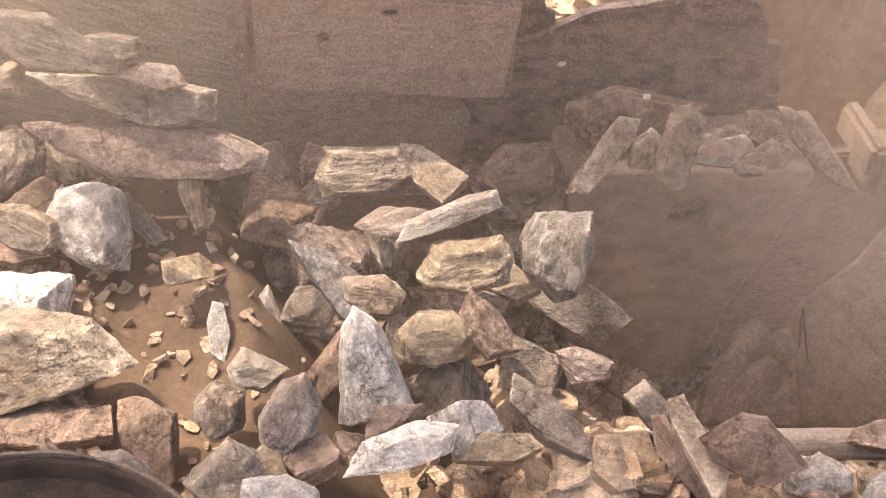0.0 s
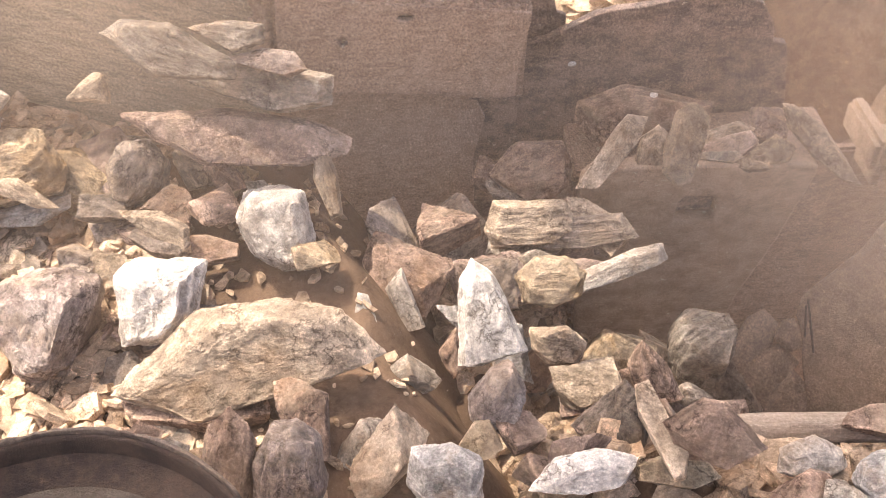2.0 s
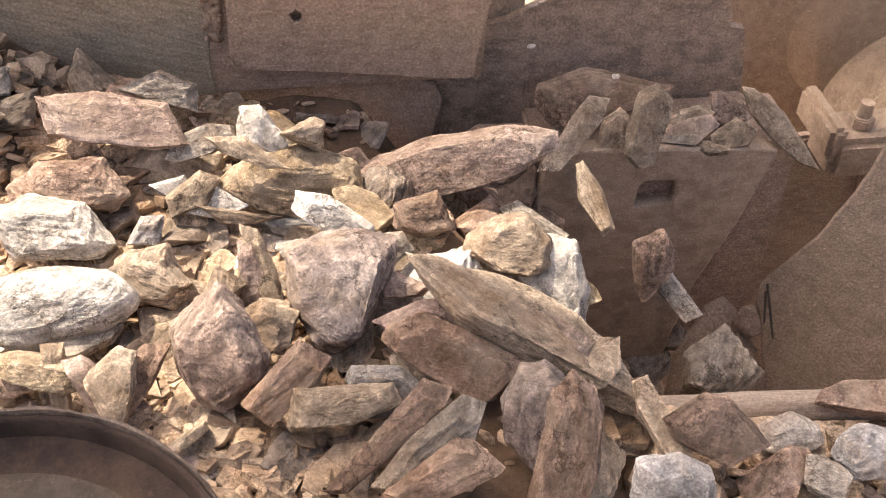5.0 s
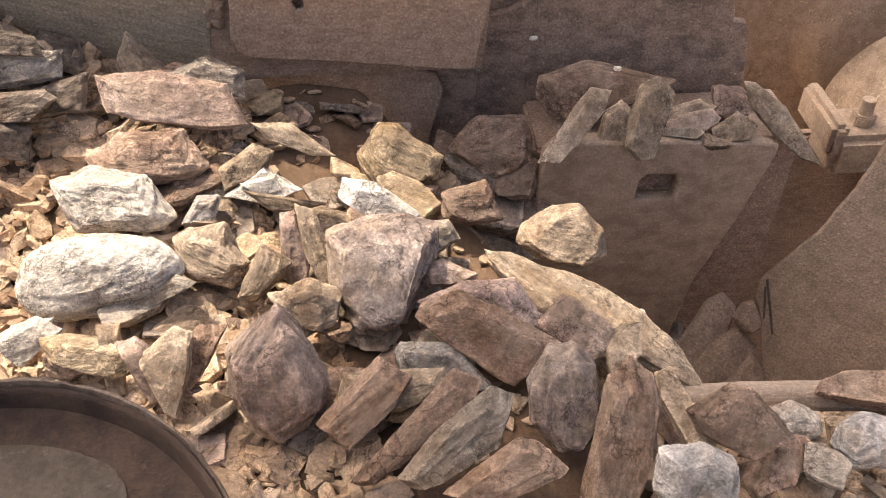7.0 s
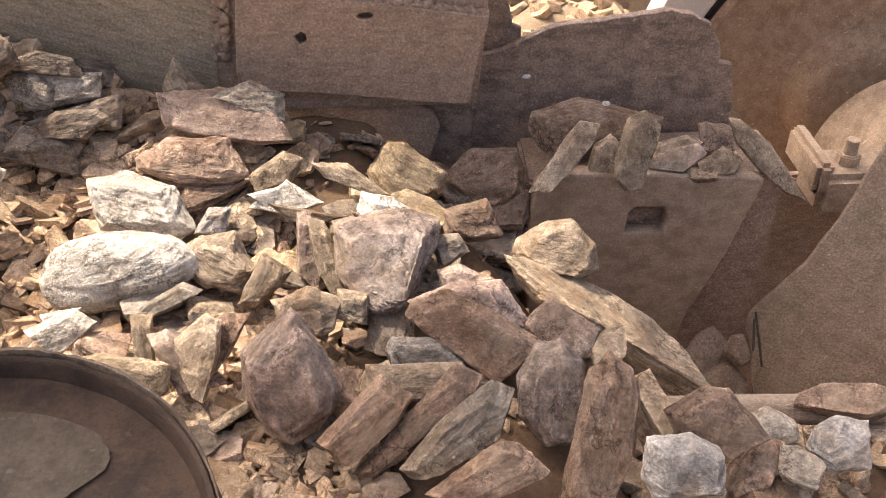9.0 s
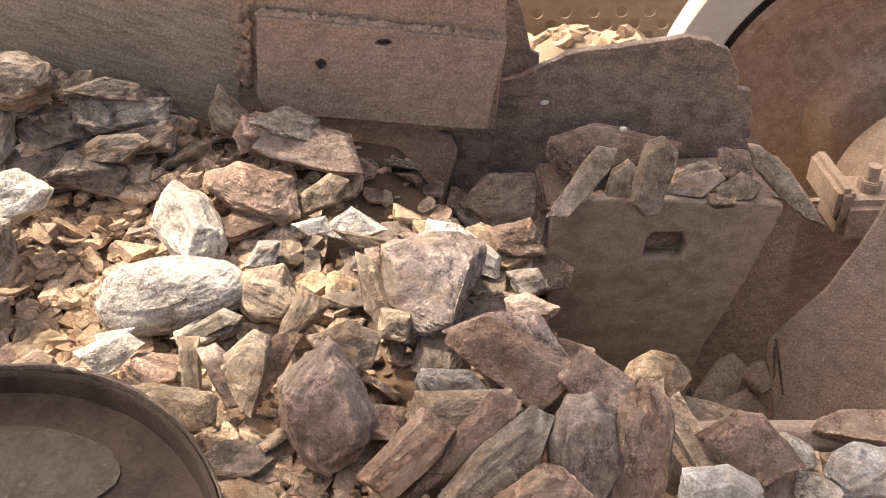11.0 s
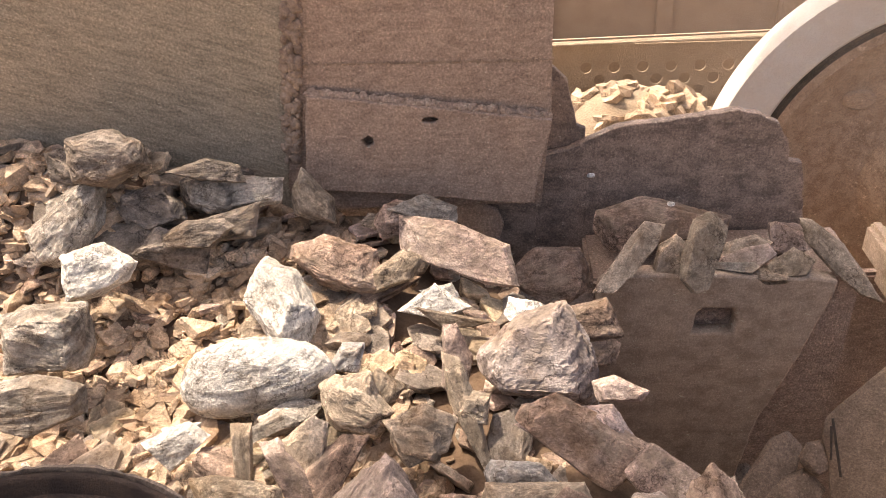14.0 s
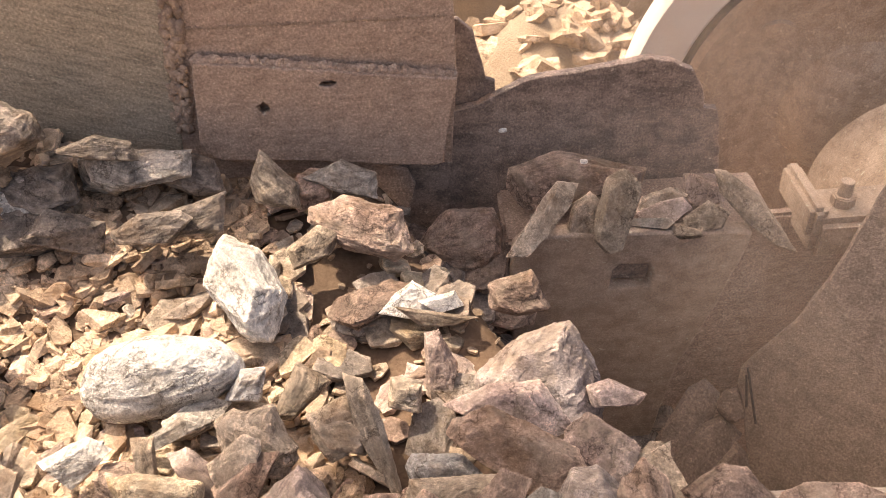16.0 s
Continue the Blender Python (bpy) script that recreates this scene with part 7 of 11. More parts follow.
rock("pink", "block", (0.125, 0.077, 0.057), 80, "in the rubble feed", (4.3, 15.7, -13.6), [(0, 0.219, 1.263, -0.075), (0.5, 0.275, 1.267, -0.075), (1, 0.384, 1.227, -0.104), (1.05, 0.389, 1.228, -0.104), (1.61, 0.513, 1.264, -0.2, 21.1, -9.8, -16.4), (2.17, 0.58, 1.34, -0.567, 33.7, -36.6, -17.3), (2.65, 0.684, 1.369, -1.09, 36.3, -59.1, -11.1), (16, 0.676, 1.356, -1.328, 36.3, -59.1, -11.1)], outline=[(-0.062, 0.029), (-0.017, 0.038), (0.062, 0.007), (0.051, -0.027), (-0.028, -0.038)], thick=0.057, bed=(-17, 50))
rock("grey", "slab", (0.212, 0.135, 0.068), 81, "in the rubble feed", (15.9, 38.7, -49.6), [(0, -0.801, 1.348, -0.189), (0.5, -0.746, 1.354, -0.189), (1, -0.717, 1.352, -0.189), (1.5, -0.657, 1.354, -0.189), (2, -0.548, 1.36, -0.138), (2.5, -0.459, 1.357, 0.069), (3, -0.291, 1.353, 0.07), (3.5, -0.141, 1.381, 0.071), (4.2, -0.007, 1.375, 0.07), (4.6, 0.02, 1.372, 0.07), (5.02, 0.192, 1.376, -0.029, 41.6, 18.4, -49.3), (5.44, 0.357, 1.414, -0.423, 62.9, -4.3, -51.0), (5.8, 0.498, 1.425, -0.973, 77.7, -25.2, -52.4), (16, 0.5, 1.416, -1.161, 77.7, -25.2, -52.4)], outline=[(-0.087, 0.029), (-0.052, 0.087), (0.029, 0.081), (0.052, 0.029), (0.087, -0.075), (0.006, -0.087), (-0.052, -0.040)], thick=0.068, bed=(-56, 78))
rock("tan", "slab", (0.191, 0.05, 0.03), 82, "in the rubble feed", (-4.3, 4, -5.7), [(0, -1.181, 0.976, -0.2), (0.5, -1.13, 0.983, -0.2), (1, -1.098, 0.981, -0.2), (1.5, -1.041, 0.98, -0.199), (2, -0.94, 0.985, -0.148), (2.5, -0.839, 0.985, 0.06), (3, -0.668, 0.982, 0.061), (3.5, -0.537, 0.98, 0.064), (4.2, -0.411, 0.986, 0.062), (5.2, -0.378, 0.976, -0.059), (6.3, -0.342, 0.966, -0.157), (8, -0.321, 0.971, -0.157), (11, -0.285, 0.976, -0.158), (16, -0.235, 0.995, -0.156)], outline=[(-0.094, 0.025), (0.013, 0.015), (0.094, -0.015), (-0.079, -0.025)], thick=0.03, bed=(-4, 38))
rock("rust", "slab", (0.24, 0.062, 0.037), 83, "in the rubble feed", (-6.9, -12.4, 12.2), [(0, -0.99, 0.962, 0.059), (0.5, -0.937, 0.969, 0.06), (1, -0.905, 0.966, 0.059), (1.5, -0.844, 0.967, 0.06), (2, -0.738, 0.974, 0.061), (2.5, -0.648, 0.971, 0.061), (3, -0.477, 0.966, 0.062), (3.5, -0.347, 0.963, 0.065), (4.2, -0.221, 0.968, 0.063), (5.2, -0.181, 0.957, -0.059), (6.3, -0.139, 0.947, -0.156), (11, -0.085, 0.968, -0.158), (16, -0.034, 0.973, -0.155)], outline=[(-0.116, -0.020), (0.087, 0.057), (0.116, 0.047), (0.116, 0.018), (-0.039, -0.057)], thick=0.037, bed=(21, 38))
rock("tan", "block", (0.188, 0.095, 0.066), 84, "in the rubble feed", (7, -15, 52), [(0, -0.444, 0.941, 0.039), (0.5, -0.388, 0.948, 0.039), (1, -0.36, 0.945, 0.039), (1.5, -0.299, 0.946, 0.039), (2, -0.191, 0.952, 0.039), (2.5, -0.098, 0.95, 0.039), (3, 0.076, 0.947, 0.039), (4, 0.151, 0.917, 0.037), (4.2, 0.17, 0.913, 0.04), (5.2, 0.211, 0.903, -0.083), (6.3, 0.256, 0.894, -0.18), (10.3, 0.297, 0.909, -0.18), (11, 0.386, 1.006, -0.327), (12, 0.528, 1.18, -1.33), (16, 0.528, 1.18, -1.33)])
rock("grey", "slab", (0.177, 0.049, 0.029), 85, "in the rubble feed", (-17.8, 33.5, -38.9), [(0, -0.744, 1.667, 0.031), (0.5, -0.688, 1.673, 0.031), (1, -0.66, 1.67, 0.031), (1.5, -0.6, 1.67, 0.031), (2, -0.49, 1.677, 0.032), (2.5, -0.402, 1.676, 0.032), (3, -0.234, 1.674, 0.032), (3.5, -0.09, 1.636, 0.048), (4, -0.023, 1.591, 0.062), (4.2, 0.018, 1.584, 0.062), (4.6, 0.045, 1.582, 0.062), (5.02, 0.218, 1.541, -0.037, 1.5, 8.0, -40.1), (5.44, 0.393, 1.54, -0.42, 16.1, -18.7, -41.8), (5.8, 0.534, 1.513, -0.97, 23.7, -42.0, -40.3), (16, 0.539, 1.502, -1.158, 23.7, -42.0, -40.3)], outline=[(-0.074, 0.058), (-0.023, 0.064), (0.074, -0.045), (0.042, -0.064), (-0.010, -0.019)], thick=0.029, bed=(-46, 38))
rock("white", "block", (0.145, 0.099, 0.074), 86, "in the rubble feed", (0.1, 25.6, -27), [(0, -1.387, 1.784, 0.333), (0.5, -1.329, 1.792, 0.334), (1, -1.299, 1.787, 0.333), (1.5, -1.236, 1.786, 0.334), (2, -1.125, 1.796, 0.334), (2.5, -1.037, 1.796, 0.334), (3, -0.865, 1.791, 0.315), (3.5, -0.726, 1.789, 0.246), (4.2, -0.561, 1.785, 0.237), (4.6, -0.538, 1.786, 0.237), (5.02, -0.363, 1.707, 0.133, -20.9, 51.9, -34.6), (5.44, -0.189, 1.629, -0.244, -73.9, 62.8, -82.9), (5.8, -0.054, 1.571, -0.845, -106.8, 48.2, -117.6), (16, 0.45, 1.573, -0.979, -106.8, 48.2, -117.6)], outline=[(-0.070, 0.038), (-0.032, 0.057), (0.070, -0.013), (0.032, -0.057), (-0.057, -0.044)], thick=0.074, bed=(-33, 50))
rock("grey", "slab", (0.168, 0.07, 0.042), 87, "in the rubble feed", (30, 5, 16), [(0, -1.539, 1.783, 0.32), (0.5, -1.481, 1.792, 0.32), (1, -1.449, 1.786, 0.32), (1.5, -1.386, 1.785, 0.32), (2, -1.276, 1.796, 0.32), (2.5, -1.188, 1.796, 0.32), (3, -1.017, 1.793, 0.3), (3.5, -0.876, 1.792, 0.23), (4.2, -0.709, 1.788, 0.221), (4.6, -0.686, 1.79, 0.221), (5.02, -0.511, 1.712, 0.115, 48.9, -19.1, 9.4), (5.44, -0.337, 1.632, -0.266, 68.1, -43.6, 2.4), (5.8, -0.193, 1.569, -0.845, 84.6, -64.6, -3.6), (16, 0.45, 1.573, -0.979, 84.6, -64.6, -3.6)])
rock("tan", "slab", (0.243, 0.174, 0.087), 88, "in the rubble feed", (33.3, 11.4, -11), [(0, -1.699, 1.8, 0.148), (0.5, -1.64, 1.809, 0.148), (1, -1.61, 1.805, 0.148), (1.5, -1.547, 1.805, 0.149), (2, -1.436, 1.817, 0.149), (2.5, -1.348, 1.812, 0.147), (3, -1.161, 1.808, 0.15), (3.5, -0.981, 1.805, 0.132), (4, -0.84, 1.81, 0.115), (4.2, -0.777, 1.8, 0.115), (4.6, -0.754, 1.801, 0.115), (5.02, -0.579, 1.721, 0.016, 54.7, 34.9, -0.8), (5.44, -0.408, 1.643, -0.345, 80.0, 57.5, 11.7), (5.8, -0.243, 1.568, -0.936, 113.9, 75.7, 34.2), (16, 0.45, 1.572, -1.109, 113.9, 75.7, 34.2)], outline=[(-0.070, 0.096), (0.076, 0.076), (0.123, -0.003), (0.076, -0.096), (-0.070, -0.070), (-0.123, 0.010)], thick=0.087, bed=(-12, 78))
rock("blue", "slab", (0.26, 0.063, 0.032), 89, "in the rubble feed", (-6, -6.2, 6.1), [(0, -1.18, 1.544, 0.076), (0.5, -1.124, 1.552, 0.077), (1, -1.094, 1.548, 0.076), (1.5, -1.075, 1.631, 0.089), (2, -1.081, 1.648, 0.091), (2.5, -1, 1.633, 0.088), (3, -0.812, 1.632, 0.092), (3.5, -0.64, 1.617, 0.089), (4, -0.5, 1.607, 0.088), (4.2, -0.458, 1.599, 0.088), (4.6, -0.432, 1.598, 0.088), (5.02, -0.259, 1.556, -0.011, 12.6, 18.3, 10.7), (5.44, -0.091, 1.531, -0.405, 28.2, 43.7, 13.6), (5.8, 0.051, 1.503, -0.958, 35.1, 65.6, 10.6), (16, 0.45, 1.502, -1.14, 35.1, 65.6, 10.6)], outline=[(-0.126, -0.022), (0.013, 0.022), (0.126, 0.041), (0.126, 0.009), (0.050, -0.035), (-0.088, -0.041)], thick=0.032, bed=(12, 38))
rock("white", "slab", (0.164, 0.068, 0.041), 90, "in the rubble feed", (-5.9, -5.2, 5.1), [(0, -1.391, 1.525, -0.187), (0.5, -1.334, 1.532, -0.186), (1, -1.304, 1.53, -0.187), (1.5, -1.242, 1.531, -0.186), (2, -1.133, 1.54, -0.135), (2.5, -1.043, 1.538, 0.072), (3, -0.874, 1.533, 0.073), (3.5, -0.707, 1.524, 0.07), (4.2, -0.527, 1.52, 0.071), (4.6, -0.501, 1.518, 0.071), (5.02, -0.329, 1.49, -0.029, 14.7, -28.5, -5.1), (5.44, -0.161, 1.491, -0.412, 38.5, -51.4, -16.7), (5.8, -0.019, 1.473, -0.964, 66.5, -70.0, -33.4), (16, 0.45, 1.474, -1.149, 66.5, -70.0, -33.4)], outline=[(-0.080, -0.021), (-0.018, 0.034), (0.080, 0.021), (0.055, -0.021), (-0.031, -0.034)], thick=0.041, bed=(11, 38))
rock("tan", "slab", (0.131, 0.071, 0.042), 91, "in the rubble feed", (-6, 6.8, -6.3), [(0, -0.9, 1.218, -0.199), (0.5, -0.845, 1.225, -0.198), (1, -0.816, 1.223, -0.199), (1.5, -0.755, 1.224, -0.198), (2, -0.647, 1.231, -0.147), (2.5, -0.557, 1.229, 0.061), (3, -0.386, 1.224, 0.061), (3.5, -0.278, 1.236, 0.062), (4, -0.196, 1.255, 0.061), (4.2, -0.154, 1.248, 0.061), (5.2, -0.085, 1.241, -0.06), (6.3, -0.011, 1.235, -0.158), (7, 0.012, 1.238, -0.158), (11, 0.134, 1.25, -0.16), (14, 0.2, 1.251, -0.159), (16, 0.233, 1.253, -0.157)], outline=[(-0.066, 0.023), (-0.022, 0.037), (0.066, 0.018), (0.060, -0.009), (0.000, -0.037), (-0.066, -0.004)], thick=0.042, bed=(-6, 38))
rock("slate", "slab", (0.135, 0.074, 0.045), 92, "in the rubble feed", (21, 12, -16), [(0, -0.925, 1.532, 0.116), (0.5, -0.875, 1.538, 0.104), (1, -0.859, 1.532, 0.101), (1.5, -0.81, 1.534, 0.09), (2, -0.707, 1.516, 0.087), (2.5, -0.633, 1.514, 0.086), (3.5, -0.333, 1.47, 0.078), (4, -0.235, 1.486, 0.064), (4.2, -0.197, 1.497, 0.047), (4.6, -0.17, 1.495, 0.047), (5.02, 0.007, 1.478, -0.054, 40.6, 36.2, -8.6), (5.44, 0.179, 1.464, -0.416, 59.9, 60.7, -1.6), (5.8, 0.32, 1.459, -0.967, 76.4, 81.7, 4.4), (16, 0.45, 1.453, -1.153, 76.4, 81.7, 4.4)])
rock("rust", "block", (0.109, 0.122, 0.073), 93, "in the rubble feed", (9, 24, -62), [(0, -0.83, 1.64, 0.116), (0.5, -0.779, 1.645, 0.104), (1, -0.764, 1.64, 0.101), (1.5, -0.716, 1.641, 0.09), (2, -0.612, 1.623, 0.087), (2.5, -0.538, 1.622, 0.086), (3.5, -0.239, 1.578, 0.078), (4, -0.141, 1.593, 0.064), (4.2, -0.103, 1.605, 0.047), (4.6, -0.076, 1.603, 0.047), (5.02, 0.101, 1.564, -0.054, 27.9, 48.2, -55.0), (5.44, 0.273, 1.529, -0.416, 47.1, 72.7, -48.0), (5.8, 0.414, 1.504, -0.967, 63.6, 93.7, -42.0), (16, 0.45, 1.496, -1.153, 63.6, 93.7, -42.0)])
rock("tan", "slab", (0.19, 0.064, 0.039), 94, "in the rubble feed", (-9.6, 20.9, -21.2), [(0, -0.934, 1.546, 0.134), (0.5, -0.886, 1.549, 0.123), (1, -0.87, 1.543, 0.119), (1.5, -0.822, 1.544, 0.109), (2, -0.721, 1.528, 0.106), (2.5, -0.65, 1.525, 0.106), (3.5, -0.362, 1.482, 0.099), (4, -0.268, 1.497, 0.085), (4.2, -0.23, 1.509, 0.068), (4.6, -0.204, 1.508, 0.068), (5.02, -0.033, 1.476, -0.032, 11.0, 45.6, -11.4), (5.44, 0.137, 1.51, -0.416, 38.0, 69.1, 3.5), (5.8, 0.278, 1.489, -0.967, 125.8, 84.9, 80.3), (16, 0.45, 1.484, -1.153, 125.8, 84.9, 80.3)], outline=[(-0.082, 0.048), (0.013, 0.048), (0.079, 0.012), (0.082, -0.048), (0.001, -0.018)], thick=0.039, bed=(-26, 38))
rock("grey", "slab", (0.154, 0.034, 0.021), 95, "in the rubble feed", (-6.9, -18.1, 15.2), [(0, -1.634, 1.443, -0.202), (0.5, -1.578, 1.452, -0.202), (1, -1.546, 1.45, -0.202), (1.5, -1.484, 1.451, -0.202), (2, -1.377, 1.46, -0.151), (2.5, -1.285, 1.458, 0.057), (3, -1.103, 1.424, 0.058), (3.5, -0.907, 1.386, 0.058), (4, -0.801, 1.383, 0.06), (4.2, -0.76, 1.383, 0.057), (6.3, -0.627, 1.338, 0.059), (7, -0.553, 1.274, 0.06), (7.5, -0.532, 1.253, 0.059), (8, -0.535, 1.257, 0.059), (8.2, -0.536, 1.259, 0.059), (10.3, -0.502, 1.288, 0.056), (11, -0.482, 1.254, 0.057), (12, -0.482, 1.234, 0.059), (13, -0.458, 1.203, 0.06), (16, -0.429, 1.207, 0.061)], outline=[(-0.074, -0.026), (0.032, 0.037), (0.074, 0.021), (-0.042, -0.037)], thick=0.021, bed=(26, 38))
rock("white", "slab", (0.101, 0.076, 0.045), 96, "in the rubble feed", (-5.9, 5.3, -4.9), [(0, -1.469, 1.466, -0.187), (0.5, -1.413, 1.474, -0.186), (1, -1.382, 1.472, -0.187), (1.5, -1.319, 1.473, -0.186), (2, -1.21, 1.481, -0.135), (2.5, -1.122, 1.479, 0.072), (3, -0.953, 1.474, 0.073), (3.5, -0.787, 1.465, 0.07), (4.2, -0.606, 1.461, 0.071), (4.6, -0.582, 1.459, 0.071), (5.02, -0.409, 1.443, -0.028, 22.6, -6.6, -8.5), (5.44, -0.255, 1.457, -0.412, 48.0, -21.8, -10.3), (5.8, -0.114, 1.45, -0.964, 65.7, -38.5, -11.0), (16, 0.45, 1.453, -1.149, 65.7, -38.5, -11.0)], outline=[(-0.051, -0.000), (-0.009, 0.038), (0.051, 0.006), (0.003, -0.038)], thick=0.045, bed=(-4, 38))
rock("tan", "slab", (0.175, 0.119, 0.071), 97, "in the rubble feed", (-6.6, -10.9, 10.7), [(0, -1.507, 1.379, -0.187), (0.5, -1.456, 1.385, -0.186), (1, -1.422, 1.383, -0.186), (1.5, -1.362, 1.381, -0.186), (2, -1.257, 1.386, -0.135), (2.5, -1.169, 1.384, 0.073), (3, -1.009, 1.382, 0.073), (3.5, -0.85, 1.375, 0.07), (4.2, -0.679, 1.373, 0.072), (4.6, -0.656, 1.371, 0.072), (5.02, -0.493, 1.35, -0.028, 11.1, 13.0, 10.4), (5.44, -0.349, 1.475, -0.412, 21.4, 38.9, 7.2), (5.8, -0.207, 1.462, -0.964, 16.5, 60.1, -6.5), (16, 0.45, 1.466, -1.149, 16.5, 60.1, -6.5)], outline=[(-0.061, 0.055), (0.032, 0.043), (0.084, 0.003), (-0.014, -0.055), (-0.084, -0.049)], thick=0.071, bed=(19, 38))
rock("rust", "block", (0.146, 0.104, 0.073), 98, "in the rubble feed", (22, 15, -5), [(0, -1.556, 1.618, 0.054), (0.5, -1.498, 1.627, 0.054), (1, -1.467, 1.623, 0.054), (1.5, -1.404, 1.623, 0.054), (2, -1.294, 1.633, 0.054), (2.5, -1.205, 1.632, 0.054), (3, -1.035, 1.628, 0.054), (3.5, -0.865, 1.618, 0.05), (4.2, -0.68, 1.616, 0.051), (4.6, -0.656, 1.615, 0.051), (5.02, -0.481, 1.572, -0.05, 41.6, -9.1, -11.8), (5.44, -0.308, 1.531, -0.412, 60.8, -33.6, -18.8), (5.8, -0.166, 1.5, -0.964, 77.3, -54.6, -24.8), (16, 0.45, 1.503, -1.149, 77.3, -54.6, -24.8)])
rock("rust", "slab", (0.218, 0.103, 0.051), 99, "in the rubble feed", (20, 3, -3), [(0, -0.781, 1.181, -0.222), (0.5, -0.724, 1.188, -0.222), (1, -0.696, 1.186, -0.222), (1.5, -0.634, 1.188, -0.222), (2, -0.525, 1.195, -0.171), (2.5, -0.433, 1.195, 0.038), (3, -0.26, 1.19, 0.038), (3.5, -0.149, 1.205, 0.039), (4, -0.065, 1.223, 0.038), (4.2, -0.022, 1.215, 0.038), (5.2, 0.048, 1.208, -0.084), (6.3, 0.125, 1.201, -0.182), (7, 0.145, 1.204, -0.182), (11, 0.269, 1.216, -0.182), (12, 0.292, 1.216, -0.182), (12.5, 0.381, 1.258, -0.329), (13, 0.523, 1.333, -1.332), (16, 0.523, 1.333, -1.332)])
rock("rust", "block", (0.17, 0.093, 0.07), 100, "in the rubble feed", (-15.7, -40.8, 55.5), [(0, -0.313, 1.366, -0.152), (0.5, -0.257, 1.371, -0.152), (1, -0.23, 1.369, -0.152), (1.5, -0.171, 1.371, -0.152), (2, -0.062, 1.375, -0.152), (2.5, 0.028, 1.374, -0.152), (3, 0.196, 1.373, -0.152), (3.5, 0.297, 1.376, -0.157), (4, 0.44, 1.382, -0.313), (4.2, 0.515, 1.409, -0.666), (5.2, 0.584, 1.428, -1.34), (16, 0.588, 1.415, -1.34)], outline=[(-0.050, -0.020), (0.031, 0.083), (0.050, -0.020), (-0.013, -0.083)], thick=0.07, bed=(68, 50))
rock("tan", "slab", (0.187, 0.058, 0.035), 101, "in the rubble feed", (-42.1, 45.5, -76.1), [(0, -0.593, 1.653, 0.115), (0.5, -0.538, 1.658, 0.115), (1, -0.51, 1.654, 0.115), (1.5, -0.451, 1.654, 0.115), (2, -0.342, 1.66, 0.115), (2.5, -0.255, 1.659, 0.115), (3, -0.09, 1.658, 0.116), (3.5, 0.048, 1.634, 0.121), (4, 0.11, 1.608, 0.121), (4.2, 0.151, 1.6, 0.121), (4.6, 0.177, 1.599, 0.12), (5.02, 0.348, 1.55, 0.019, -21.0, 20.3, -76.1), (5.44, 0.517, 1.508, -0.346, -6.1, -6.8, -77.3), (5.8, 0.677, 1.533, -0.929, 1.9, -30.6, -76.4), (16, 0.683, 1.52, -1.099, 1.9, -30.6, -76.4)], outline=[(-0.029, 0.088), (-0.011, 0.094), (0.021, 0.019), (0.036, -0.081), (0.008, -0.094), (-0.036, 0.006)], thick=0.035, bed=(-77, 38))
rock("pink", "block", (0.145, 0.103, 0.072), 102, "in the rubble feed", (16, 10, -35), [(0, -0.577, 1.075, -0.221), (0.5, -0.52, 1.081, -0.221), (1, -0.492, 1.08, -0.221), (1.5, -0.431, 1.082, -0.221), (2, -0.322, 1.087, -0.169), (2.5, -0.23, 1.087, 0.039), (3, -0.042, 1.032, 0.038), (3.5, 0.035, 1.057, 0.038), (4, 0.088, 1.091, 0.038), (4.2, 0.121, 1.106, 0.037), (6.3, 0.203, 1.15, 0.038), (7, 0.222, 1.14, 0.038), (7.5, 0.229, 1.142, 0.038), (8.2, 0.227, 1.161, 0.039), (10.3, 0.25, 1.103, 0.04), (11, 0.258, 1.075, 0.039), (14, 0.295, 1.073, 0.037), (15, 0.335, 1.09, 0.037), (16, 0.353, 1.117, 0.038)])
rock("tan", "block", (0.113, 0.074, 0.052), 103, "in the rubble feed", (11, -14, 43), [(0, -0.495, 1.032, -0.221), (0.5, -0.438, 1.038, -0.221), (1, -0.411, 1.036, -0.221), (1.5, -0.35, 1.038, -0.221), (2, -0.241, 1.043, -0.169), (2.5, -0.148, 1.044, 0.039), (3, 0.038, 0.988, 0.038), (3.5, 0.117, 1.015, 0.038), (4, 0.17, 1.049, 0.038), (4.2, 0.202, 1.062, 0.037), (6.3, 0.284, 1.106, 0.038), (7, 0.301, 1.096, 0.038), (7.5, 0.308, 1.098, 0.038), (8.2, 0.307, 1.117, 0.039), (10.3, 0.331, 1.059, 0.04), (11, 0.339, 1.031, 0.039), (14, 0.376, 1.028, 0.037), (15, 0.416, 1.046, 0.037), (16, 0.434, 1.072, 0.038)])
rock("grey", "block", (0.182, 0.201, 0.161), 104, "in the rubble feed", (13, 16, -71), [(0, -0.19, 1.505, -0.452), (0.5, -0.133, 1.509, -0.452), (1, -0.106, 1.509, -0.452), (1.5, -0.045, 1.512, -0.452), (2, 0.066, 1.514, -0.452), (2.5, 0.157, 1.515, -0.452), (3.5, 0.489, 1.519, -0.452), (4.2, 0.627, 1.515, -0.452), (4.6, 0.651, 1.514, -0.452), (5.02, 0.686, 1.496, -0.538, 32.1, -8.8, -77.9), (5.44, 0.717, 1.482, -0.847, 51.3, -33.3, -84.9), (5.8, 0.739, 1.475, -1.317, 67.8, -54.3, -90.9), (16, 0.75, 1.455, -1.652, 67.8, -54.3, -90.9)])
